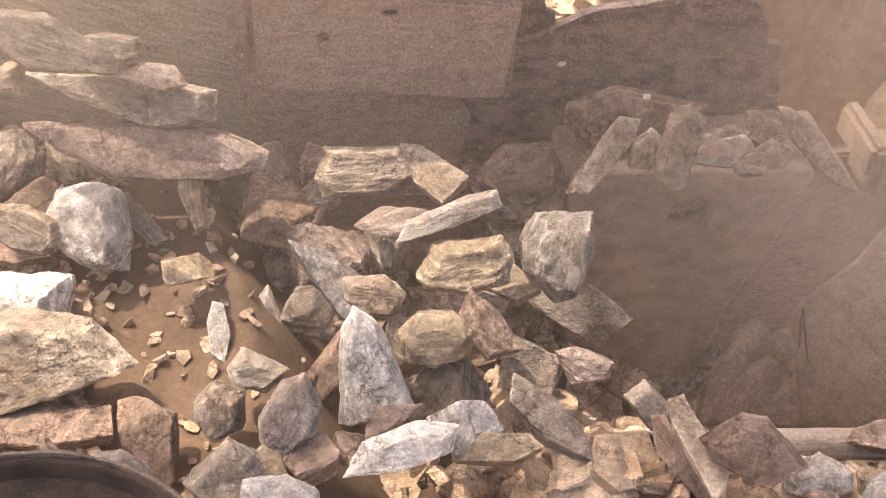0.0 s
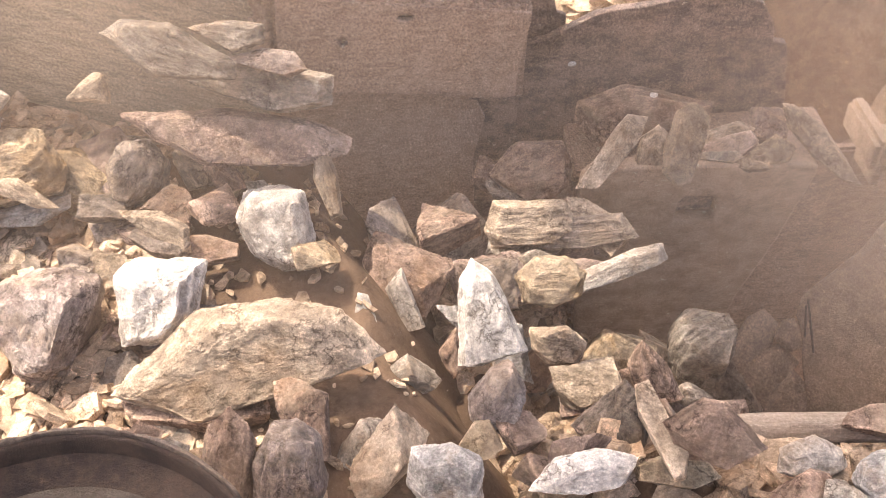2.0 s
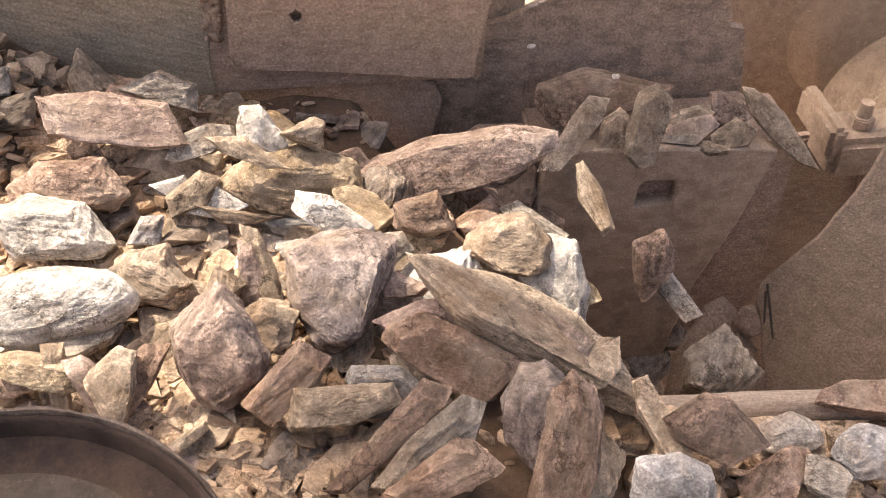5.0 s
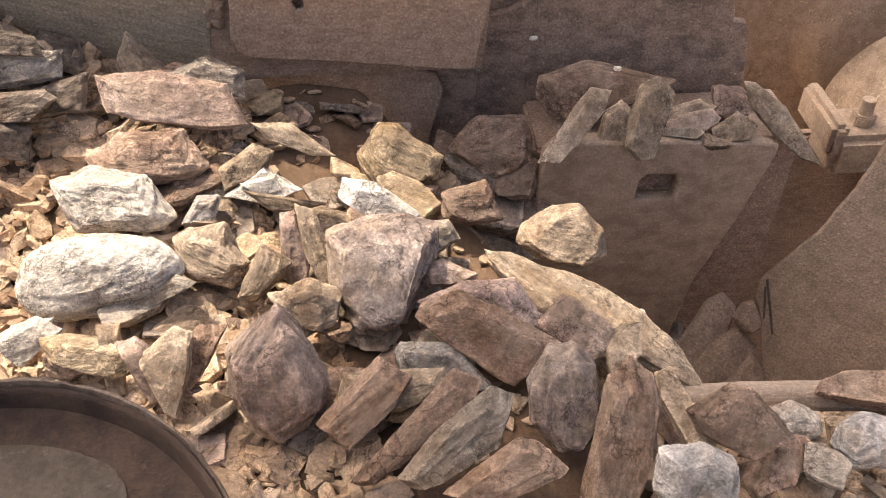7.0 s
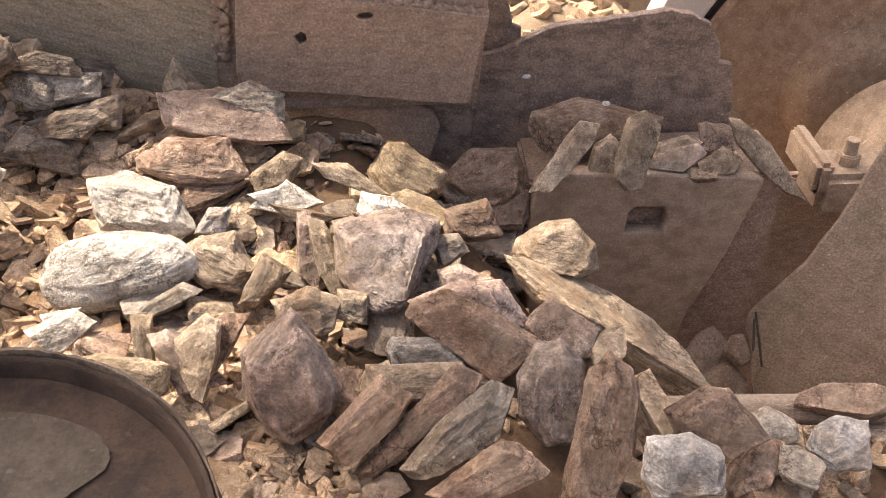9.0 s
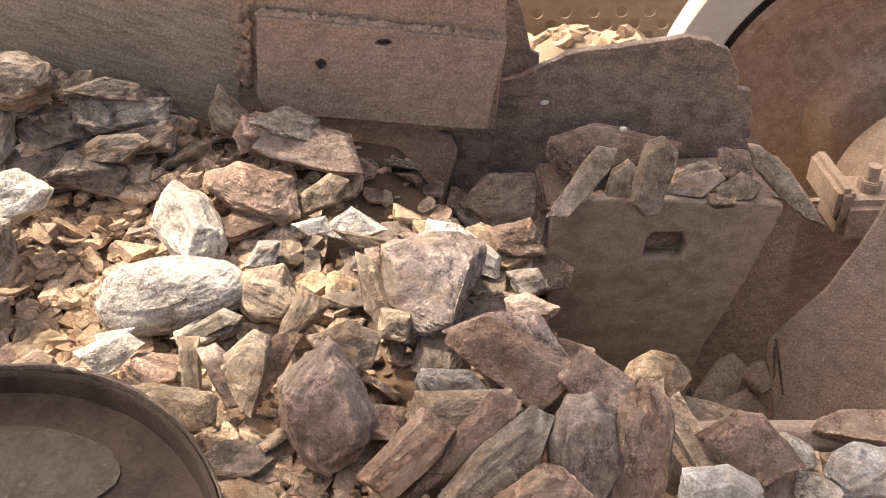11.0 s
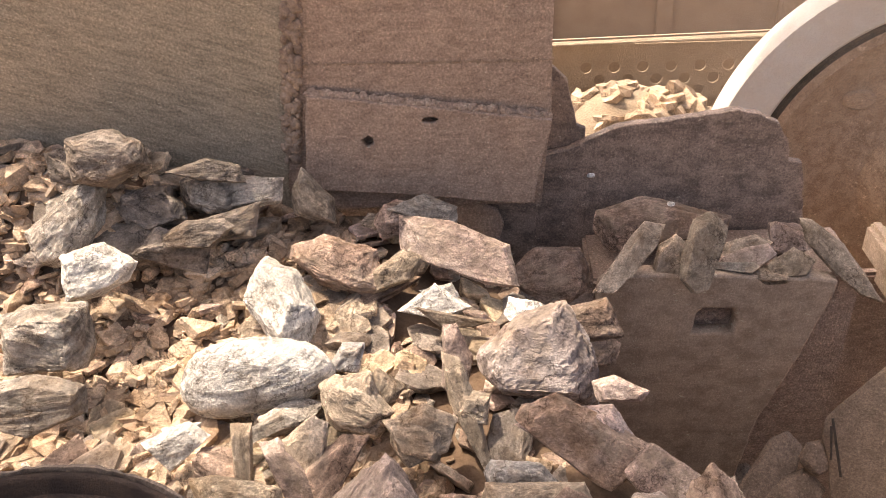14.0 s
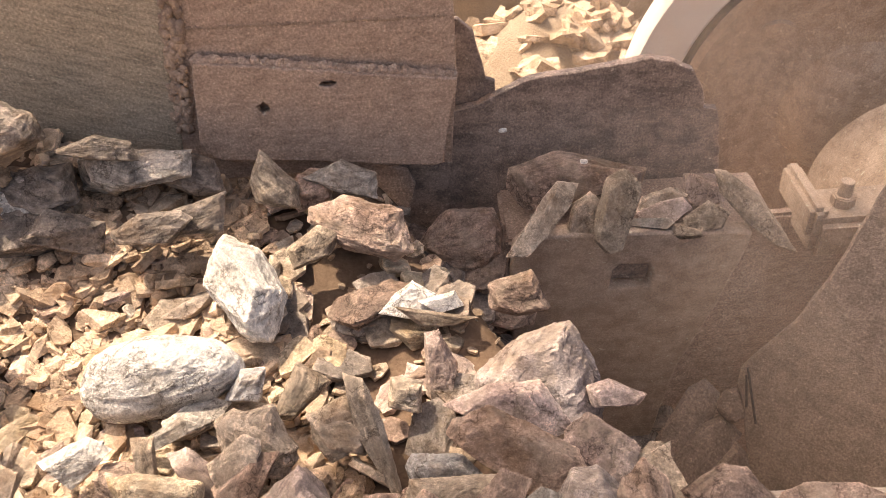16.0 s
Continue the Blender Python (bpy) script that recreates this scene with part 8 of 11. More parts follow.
rock("rust", "block", (0.19, 0.105, 0.063), 105, "in the rubble feed", (-21.8, -43.4, 64.6), [(0, -0.489, 1.47, -0.262), (0.5, -0.434, 1.474, -0.262), (1, -0.407, 1.473, -0.262), (1.5, -0.347, 1.475, -0.262), (2, -0.238, 1.479, -0.21), (2.5, -0.149, 1.477, -0.005), (3.5, 0.173, 1.48, -0.005), (4.2, 0.307, 1.474, -0.005), (4.6, 0.333, 1.472, -0.006), (5.02, 0.474, 1.455, -0.103, -6.7, -71.6, 46.9), (5.44, 0.629, 1.48, -0.487, 82.0, -70.6, -48.6), (5.8, 0.743, 1.473, -1.025, 89.3, -50.0, -65.6), (16, 0.75, 1.458, -1.236, 89.3, -50.0, -65.6)], outline=[(-0.049, 0.057), (0.019, 0.092), (0.049, 0.020), (0.019, -0.030), (-0.031, -0.092), (-0.049, -0.030)], thick=0.063, bed=(75, 50))
rock("grey", "slab", (0.149, 0.055, 0.033), 106, "in the rubble feed", (-34.2, 43.6, -64.9), [(0, -0.43, 1.44, -0.077), (0.5, -0.375, 1.445, -0.077), (1, -0.347, 1.442, -0.078), (1.5, -0.287, 1.444, -0.077), (2, -0.178, 1.449, -0.077), (2.5, -0.088, 1.448, -0.077), (3.5, 0.238, 1.451, -0.077), (4.2, 0.373, 1.446, -0.078), (4.6, 0.4, 1.444, -0.078), (5.02, 0.525, 1.436, -0.174, -15.6, 16.7, -64.5), (5.44, 0.645, 1.452, -0.542, -3.5, -11.4, -64.8), (5.8, 0.743, 1.454, -1.07, 0.7, -35.4, -61.5), (16, 0.75, 1.438, -1.3, 0.7, -35.4, -61.5)], outline=[(-0.047, 0.025), (-0.009, 0.075), (0.047, -0.063), (0.003, -0.075)], thick=0.033, bed=(-69, 38))
rock("slate", "slab", (0.194, 0.072, 0.043), 107, "in the rubble feed", (16, 13, -47), [(0, -0.508, 1.294, -0.32), (0.5, -0.451, 1.299, -0.32), (1, -0.423, 1.298, -0.32), (1.5, -0.363, 1.3, -0.32), (2, -0.252, 1.305, -0.269), (2.5, -0.161, 1.306, -0.06), (3.5, 0.172, 1.309, -0.06), (4, 0.267, 1.31, -0.06), (4.2, 0.387, 1.331, -0.207), (5.2, 0.521, 1.386, -1.21), (16, 0.522, 1.375, -1.21)])
rock("tan", "slab", (0.191, 0.049, 0.029), 108, "in the rubble feed", (11, 14, -72), [(0, 0.363, 0.991, 0.037), (0.5, 0.314, 0.991, 0.037), (1, 0.3, 0.985, 0.039), (2, 0.301, 0.992, 0.039), (3.5, 0.307, 0.965, 0.038), (4.2, 0.312, 0.949, 0.038), (6.3, 0.368, 0.953, 0.037), (7, 0.371, 0.937, 0.038), (7.5, 0.373, 0.937, 0.037), (8.2, 0.367, 0.938, 0.039), (11, 0.401, 0.94, 0.038), (12, 0.397, 0.946, 0.038), (14, 0.415, 0.961, 0.04), (16, 0.466, 1.012, 0.038)])
rock("rust", "block", (0.119, 0.059, 0.041), 109, "in the rubble feed", (15, 10, -10), [(0, -1.04, 0.959, 0.037), (0.5, -0.984, 0.967, 0.037), (1, -0.953, 0.964, 0.037), (1.5, -0.891, 0.965, 0.037), (2, -0.784, 0.973, 0.037), (2.5, -0.691, 0.971, 0.037), (3, -0.516, 0.966, 0.037), (3.5, -0.382, 0.964, 0.039), (4.2, -0.252, 0.969, 0.037), (5.2, -0.211, 0.957, -0.085), (6.3, -0.168, 0.947, -0.183), (11, -0.116, 0.971, -0.183), (16, -0.066, 0.971, -0.183)])
rock("grey", "block", (0.161, 0.066, 0.046), 110, "in the rubble feed", (19, 6, -1), [(0, -0.984, 1.12, -0.262), (0.5, -0.928, 1.128, -0.262), (1, -0.898, 1.126, -0.262), (1.5, -0.836, 1.128, -0.262), (2, -0.728, 1.135, -0.211), (2.5, -0.636, 1.135, -0.002), (3, -0.462, 1.131, -0.002), (3.5, -0.324, 1.128, -0.001), (4.2, -0.189, 1.134, -0.002), (5.2, -0.151, 1.124, -0.124), (6.3, -0.11, 1.116, -0.222), (11, -0.051, 1.136, -0.222), (16, -0.001, 1.136, -0.222)])
rock("pink", "slab", (0.169, 0.079, 0.047), 111, "in the rubble feed", (-7.8, 39.2, -28.5), [(0, -1.536, 1.097, -0.2), (0.5, -1.483, 1.105, -0.199), (1, -1.45, 1.103, -0.199), (1.5, -1.388, 1.103, -0.199), (2, -1.284, 1.112, -0.148), (2.5, -1.191, 1.11, 0.06), (3.5, -0.862, 1.108, 0.062), (4.2, -0.709, 1.105, 0.063), (6.3, -0.552, 1.082, 0.063), (7, -0.517, 1.083, 0.063), (10.3, -0.419, 1.104, 0.061), (11, -0.397, 1.107, 0.061), (12, -0.387, 1.107, 0.061), (13, -0.365, 1.088, 0.062), (13.5, -0.361, 1.087, 0.062), (16, -0.336, 1.094, 0.063)], outline=[(-0.074, 0.051), (-0.038, 0.061), (0.074, -0.041), (-0.018, -0.061)], thick=0.047, bed=(-45, 38))
rock("grey", "block", (0.079, 0.075, 0.056), 112, "in the rubble feed", (6, -6.3, 6.2), [(0, -1.003, 1.398, -0.195), (0.5, -0.95, 1.403, -0.195), (1, -0.92, 1.401, -0.195), (1.5, -0.86, 1.401, -0.195), (2, -0.753, 1.406, -0.144), (2.5, -0.664, 1.404, 0.064), (3.5, -0.345, 1.405, 0.065), (4.2, -0.197, 1.401, 0.065), (6.3, -0.043, 1.388, 0.064), (7, -0.015, 1.383, 0.064), (10.3, 0.096, 1.39, 0.062), (11, 0.158, 1.351, 0.055), (12, 0.249, 1.287, 0.003), (12.5, 0.329, 1.255, -0.066), (13.2, 0.345, 1.257, -0.065), (13.41, 0.43, 1.276, -0.161, 4.5, -37.4, 1.4), (13.62, 0.541, 1.372, -0.532, -11.0, -65.6, 16.3), (13.8, 0.616, 1.387, -1.061, -76.7, -72.1, 85.7), (16, 0.616, 1.387, -1.288, -76.7, -72.1, 85.7)], outline=[(-0.044, 0.029), (0.020, 0.041), (0.044, -0.000), (-0.015, -0.041)], thick=0.056, bed=(12, 50))
rock("tan", "block", (0.208, 0.08, 0.06), 113, "in the rubble feed", (6.3, -2.7, 2.8), [(0, -1.101, 1.027, -0.199), (0.5, -1.048, 1.033, -0.198), (1, -1.016, 1.032, -0.199), (1.5, -0.955, 1.032, -0.198), (2, -0.849, 1.039, -0.146), (2.5, -0.761, 1.036, 0.061), (3.5, -0.438, 1.036, 0.063), (4.2, -0.291, 1.032, 0.063), (6.3, -0.128, 1.009, 0.063), (7, -0.108, 1.01, 0.063), (10.3, -0.001, 1.028, 0.06), (11, 0.019, 1.005, 0.063), (12, 0.027, 1.014, 0.062), (14, 0.067, 1.01, 0.063), (15, 0.096, 1.022, 0.063), (16, 0.1, 1.026, 0.063)], outline=[(-0.102, -0.037), (-0.087, 0.030), (0.082, 0.037), (0.102, 0.002), (0.012, -0.037)], thick=0.06, bed=(7, 50))
rock("white", "slab", (0.129, 0.075, 0.045), 114, "in the rubble feed", (2.8, -15.7, 15.3), [(0, -1.801, 1.179, -0.201), (0.5, -1.747, 1.187, -0.201), (1, -1.712, 1.185, -0.201), (1.5, -1.648, 1.186, -0.201), (2, -1.541, 1.196, -0.149), (2.5, -1.453, 1.193, 0.058), (3.5, -1.125, 1.189, 0.06), (4.2, -0.97, 1.186, 0.061), (6.3, -0.824, 1.166, 0.061), (7, -0.774, 1.168, 0.061), (10.3, -0.678, 1.194, 0.059), (11, -0.652, 1.178, 0.06), (12, -0.65, 1.173, 0.06), (13, -0.636, 1.16, 0.061), (13.5, -0.622, 1.159, 0.06), (14, -0.607, 1.158, 0.059), (15, -0.575, 1.187, 0.059), (15.5, -0.582, 1.162, 0.062), (16, -0.591, 1.154, 0.06)], outline=[(-0.067, 0.005), (0.024, 0.048), (0.067, 0.021), (-0.008, -0.048)], thick=0.045, bed=(24, 38))
rock("tan", "slab", (0.134, 0.042, 0.025), 115, "in the rubble feed", (-52, 56.3, -85.5), [(0, -1.633, 1.125, -0.2), (0.5, -1.578, 1.133, -0.2), (1, -1.545, 1.132, -0.2), (1.5, -1.482, 1.133, -0.2), (2, -1.376, 1.142, -0.148), (2.5, -1.285, 1.14, 0.059), (3.5, -0.954, 1.136, 0.061), (4.2, -0.8, 1.132, 0.062), (6.3, -0.644, 1.11, 0.062), (7, -0.605, 1.112, 0.062), (10.3, -0.508, 1.138, 0.06), (11, -0.485, 1.125, 0.059), (13.5, -0.471, 1.121, 0.061), (16, -0.454, 1.118, 0.063)], outline=[(-0.024, 0.066), (0.017, 0.066), (0.024, -0.064), (-0.011, -0.066)], thick=0.025, bed=(-85, 38))
rock("tan", "block", (0.081, 0.072, 0.054), 116, "in the rubble feed", (11.6, 26.7, -15.1), [(0, -1.228, 1.244, -0.201), (0.5, -1.176, 1.249, -0.2), (1, -1.144, 1.247, -0.2), (1.5, -1.085, 1.246, -0.2), (2, -0.98, 1.252, -0.149), (2.5, -0.89, 1.25, 0.059), (3.5, -0.572, 1.251, 0.06), (4.2, -0.425, 1.248, 0.061), (6.3, -0.272, 1.231, 0.06), (7, -0.242, 1.228, 0.06), (11, -0.112, 1.236, 0.059), (13.5, -0.055, 1.245, 0.061), (16, 0.006, 1.256, 0.064)], outline=[(-0.025, 0.035), (0.035, 0.025), (0.030, -0.035), (-0.035, -0.019)], thick=0.054, bed=(-28, 50))
rock("tan", "slab", (0.182, 0.034, 0.02), 117, "in the rubble feed", (3.5, 11.5, -3.3), [(0, -1.354, 1.531, -0.191), (0.5, -1.298, 1.539, -0.19), (1, -1.267, 1.537, -0.19), (1.5, -1.205, 1.538, -0.19), (2, -1.096, 1.547, -0.138), (2.5, -1.006, 1.545, 0.069), (3.5, -0.676, 1.541, 0.07), (4.2, -0.521, 1.537, 0.07), (6.3, -0.369, 1.529, 0.07), (7, -0.332, 1.523, 0.07), (10.3, -0.223, 1.546, 0.068), (11, -0.173, 1.524, 0.065), (12, -0.152, 1.507, 0.065), (12.5, -0.143, 1.508, 0.065), (13.5, -0.106, 1.52, 0.067), (14, -0.087, 1.526, 0.067), (15, -0.024, 1.538, 0.069), (16, 0.073, 1.466, 0.063)], outline=[(-0.090, 0.022), (0.003, 0.003), (0.090, -0.009), (0.040, -0.022), (-0.034, -0.022)], thick=0.02, bed=(-9, 38))
rock("tan", "slab", (0.159, 0.095, 0.047), 118, "in the rubble feed", (0.7, -52.9, 74.9), [(0, -1.54, 1.089, -0.193), (0.5, -1.484, 1.098, -0.192), (1, -1.451, 1.096, -0.193), (1.5, -1.386, 1.099, -0.192), (2, -1.277, 1.111, -0.141), (2.5, -1.189, 1.106, 0.067), (3.5, -0.853, 1.098, 0.069), (4.2, -0.696, 1.093, 0.071), (6.3, -0.534, 1.066, 0.071), (7, -0.5, 1.072, 0.071), (10.3, -0.401, 1.103, 0.068), (10.5, -0.393, 1.098, 0.068), (11, -0.38, 1.107, 0.068), (11.5, -0.385, 1.119, 0.069), (12, -0.37, 1.105, 0.07), (12.5, -0.355, 1.093, 0.071), (13, -0.371, 1.079, 0.072), (13.5, -0.37, 1.063, 0.072), (14, -0.352, 1.107, 0.072), (14.5, -0.339, 1.108, 0.071), (15, -0.333, 1.127, 0.07), (15.5, -0.322, 1.102, 0.073), (16, -0.287, 1.084, 0.074)], outline=[(-0.049, 0.028), (0.018, 0.080), (0.049, 0.070), (0.044, 0.008), (0.018, -0.080), (-0.003, -0.075)], thick=0.047, bed=(83, 78))
rock("white", "slab", (0.171, 0.086, 0.051), 119, "in the rubble feed", (-4.2, -1.7, -0.5), [(0, -1.417, 1.585, -0.191), (0.5, -1.358, 1.593, -0.191), (1, -1.329, 1.591, -0.191), (1.5, -1.265, 1.593, -0.191), (2, -1.153, 1.603, -0.138), (2.5, -1.066, 1.601, 0.068), (3.5, -0.733, 1.596, 0.069), (4.2, -0.576, 1.591, 0.069), (6.3, -0.425, 1.585, 0.069), (7, -0.384, 1.58, 0.069), (8, -0.351, 1.588, 0.069), (10.3, -0.274, 1.612, 0.067), (11, -0.223, 1.588, 0.064), (12, -0.202, 1.567, 0.065), (12.5, -0.191, 1.569, 0.065), (14, -0.135, 1.588, 0.067), (15, -0.071, 1.602, 0.068), (16, 0.024, 1.518, 0.062)], outline=[(-0.085, -0.024), (0.000, 0.043), (0.085, -0.012), (0.012, -0.043)], thick=0.051, bed=(3, 38))
rock("rust", "block", (0.213, 0.108, 0.043), 120, "in the rubble feed", (7, 0, 13), [(0, -1.69, 1.682, 0.075), (0.5, -1.632, 1.691, 0.075), (1, -1.6, 1.687, 0.075), (1.5, -1.537, 1.687, 0.075), (2, -1.427, 1.698, 0.075), (2.5, -1.339, 1.697, 0.075), (3.5, -1.006, 1.693, 0.075), (4, -0.896, 1.698, 0.075), (6.3, -0.59, 1.588, 0.059), (7, -0.529, 1.596, 0.06), (7.5, -0.514, 1.603, 0.059), (8.2, -0.519, 1.631, 0.063), (10.3, -0.488, 1.612, 0.057), (11, -0.457, 1.607, 0.055), (12, -0.414, 1.629, 0.052), (12.5, -0.351, 1.646, 0.043), (13, -0.317, 1.652, 0.039), (14, -0.273, 1.682, 0.029), (15, -0.193, 1.789, -0.01), (15.5, -0.125, 1.563, 0.05), (16, -0.059, 1.528, 0.047)])
rock("white", "slab", (0.204, 0.073, 0.044), 121, "in the rubble feed", (-2.2, 30.7, -18.8), [(0, -1.139, 1.491, -0.189), (0.5, -1.084, 1.497, -0.189), (1, -1.054, 1.496, -0.189), (1.5, -0.993, 1.496, -0.189), (2, -0.885, 1.503, -0.137), (2.5, -0.795, 1.501, 0.07), (3.5, -0.47, 1.5, 0.071), (4.2, -0.319, 1.495, 0.071), (6.3, -0.165, 1.485, 0.07), (7, -0.133, 1.479, 0.07), (10.3, -0.022, 1.494, 0.068), (11, 0.027, 1.473, 0.065), (12, 0.048, 1.459, 0.066), (13, 0.072, 1.468, 0.067), (13.5, 0.095, 1.474, 0.068), (14.3, 0.132, 1.481, 0.068), (14.51, 0.217, 1.459, -0.032, 31.6, 48.1, 4.9), (14.72, 0.316, 1.486, -0.414, 77.0, 57.7, 36.2), (14.9, 0.391, 1.466, -0.966, 120.5, 60.4, 65.0), (16, 0.45, 1.466, -1.151, 120.5, 60.4, 65.0)], outline=[(-0.075, 0.066), (-0.003, 0.054), (0.087, -0.012), (0.081, -0.066), (0.021, -0.048), (-0.087, 0.024)], thick=0.044, bed=(-33, 38))
rock("tan", "block", (0.155, 0.125, 0.094), 122, "in the rubble feed", (0.6, 43, -34), [(0, -1.497, 1.37, -0.202), (0.5, -1.442, 1.377, -0.201), (1, -1.41, 1.376, -0.201), (1.5, -1.349, 1.377, -0.201), (2, -1.241, 1.386, -0.149), (2.5, -1.149, 1.384, 0.058), (3.5, -0.816, 1.38, 0.059), (4.2, -0.661, 1.376, 0.06), (6.3, -0.507, 1.362, 0.06), (7, -0.458, 1.373, 0.06), (7.5, -0.437, 1.37, 0.061), (8.2, -0.438, 1.387, 0.059), (10.3, -0.395, 1.365, 0.058), (11, -0.362, 1.343, 0.058), (12, -0.34, 1.322, 0.058), (12.5, -0.315, 1.307, 0.061), (13, -0.304, 1.289, 0.06), (13.5, -0.285, 1.277, 0.059), (14, -0.266, 1.264, 0.058), (15, -0.251, 1.241, 0.06), (15.5, -0.239, 1.197, 0.062), (16, -0.253, 1.171, 0.062)], outline=[(-0.064, 0.049), (0.020, 0.068), (0.064, -0.035), (0.036, -0.068), (-0.053, -0.040)], thick=0.094, bed=(-50, 50))
rock("grey", "slab", (0.136, 0.063, 0.025), 123, "in the rubble feed", (7, -1, 29), [(0, -1.626, 1.23, -0.223), (0.5, -1.569, 1.239, -0.223), (1, -1.537, 1.238, -0.223), (1.5, -1.474, 1.239, -0.223), (2, -1.366, 1.249, -0.171), (2.5, -1.275, 1.248, 0.037), (3.5, -0.94, 1.246, 0.037), (4.2, -0.783, 1.243, 0.037), (6.3, -0.627, 1.224, 0.037), (7, -0.598, 1.259, 0.04), (7.5, -0.579, 1.266, 0.039), (8.2, -0.57, 1.293, 0.04), (10.3, -0.517, 1.278, 0.039), (11, -0.482, 1.261, 0.038), (12.5, -0.442, 1.244, 0.038), (14, -0.402, 1.254, 0.038), (15, -0.394, 1.305, 0.038), (15.5, -0.388, 1.272, 0.037), (16, -0.39, 1.256, 0.039)])
rock("blue", "block", (0.102, 0.073, 0.055), 124, "in the rubble feed", (10.3, -29.6, 26.9), [(0, -1.548, 1.509, -0.202), (0.5, -1.492, 1.517, -0.202), (1, -1.461, 1.516, -0.202), (1.5, -1.399, 1.517, -0.202), (2, -1.289, 1.526, -0.15), (2.5, -1.2, 1.524, 0.057), (3.5, -0.868, 1.519, 0.058), (4.2, -0.712, 1.515, 0.059), (6.3, -0.565, 1.507, 0.058), (7, -0.511, 1.516, 0.058), (7.5, -0.487, 1.513, 0.059), (8.2, -0.496, 1.534, 0.058), (10.3, -0.445, 1.509, 0.057), (11, -0.412, 1.486, 0.057), (12, -0.39, 1.465, 0.057), (12.5, -0.365, 1.45, 0.06), (13, -0.354, 1.431, 0.059), (13.5, -0.335, 1.419, 0.058), (14, -0.316, 1.407, 0.057), (15, -0.302, 1.385, 0.059), (15.5, -0.29, 1.339, 0.061), (16, -0.305, 1.311, 0.061)], outline=[(-0.006, 0.033), (0.042, 0.033), (0.030, -0.033), (-0.042, -0.027)], thick=0.055, bed=(41, 50))
rock("pink", "block", (0.114, 0.058, 0.043), 125, "in the rubble feed", (7.5, 6.5, -8), [(0, -0.994, 1.294, -0.188), (0.5, -0.939, 1.299, -0.187), (1, -0.909, 1.298, -0.188), (1.5, -0.846, 1.299, -0.187), (2, -0.737, 1.305, -0.135), (2.5, -0.653, 1.303, 0.072), (3.5, -0.332, 1.302, 0.072), (4.2, -0.183, 1.297, 0.073), (6.3, -0.025, 1.281, 0.072), (7, -0, 1.278, 0.072), (8, 0.032, 1.286, 0.072), (10.3, 0.114, 1.298, 0.07), (11, 0.161, 1.277, 0.067), (12, 0.181, 1.263, 0.067), (12.5, 0.191, 1.265, 0.067), (14, 0.245, 1.284, 0.069), (15, 0.308, 1.295, 0.07), (16, 0.399, 1.225, 0.065)], outline=[(-0.057, 0.011), (-0.013, 0.027), (0.057, -0.005), (0.040, -0.025), (-0.046, -0.027)], thick=0.043, bed=(-8, 50))
rock("pink", "slab", (0.251, 0.116, 0.047), 126, "in the rubble feed", (40.8, 13.2, -9.1), [(0, -0.936, 1.178, -0.187), (0.5, -0.884, 1.184, -0.186), (1, -0.853, 1.182, -0.187), (1.5, -0.795, 1.182, -0.186), (2, -0.689, 1.188, -0.135), (2.5, -0.595, 1.186, 0.072), (3.5, -0.27, 1.186, 0.074), (4.2, -0.122, 1.181, 0.074), (6.3, 0.04, 1.162, 0.073), (7, 0.057, 1.177, 0.071), (7.5, 0.063, 1.172, 0.072), (8.2, 0.062, 1.2, 0.069), (10.3, 0.079, 1.188, 0.068), (11, 0.102, 1.174, 0.068), (12, 0.113, 1.174, 0.068), (12.5, 0.127, 1.159, 0.071), (14, 0.157, 1.159, 0.07), (15, 0.188, 1.185, 0.065), (15.5, 0.205, 1.193, 0.06), (16, 0.198, 1.197, 0.065)], outline=[(-0.123, 0.016), (-0.037, 0.053), (0.059, 0.059), (0.123, -0.037), (0.048, -0.059), (-0.037, -0.027)], thick=0.047, bed=(-14, 78))
rock("ochre", "slab", (0.172, 0.1, 0.04), 127, "in the rubble feed", (6, 3, -42), [(0, -1.104, 1.55, -0.217), (0.5, -1.046, 1.557, -0.217), (1, -1.017, 1.556, -0.217), (1.5, -0.955, 1.557, -0.217), (2, -0.845, 1.565, -0.166), (2.5, -0.754, 1.565, 0.043), (3.5, -0.422, 1.564, 0.043), (4.2, -0.266, 1.56, 0.043), (6.3, -0.108, 1.552, 0.043), (7, -0.077, 1.546, 0.043), (10.3, 0.037, 1.566, 0.043), (11, 0.1, 1.522, 0.035), (12, 0.197, 1.447, -0.018), (12.5, 0.28, 1.411, -0.088), (13.6, 0.304, 1.411, -0.088), (13.81, 0.392, 1.413, -0.184, 24.9, -21.1, -49.2), (14.02, 0.479, 1.415, -0.532, 44.1, -45.6, -56.2), (14.2, 0.554, 1.416, -1.061, 60.6, -66.6, -62.2), (16, 0.554, 1.416, -1.288, 60.6, -66.6, -62.2)])
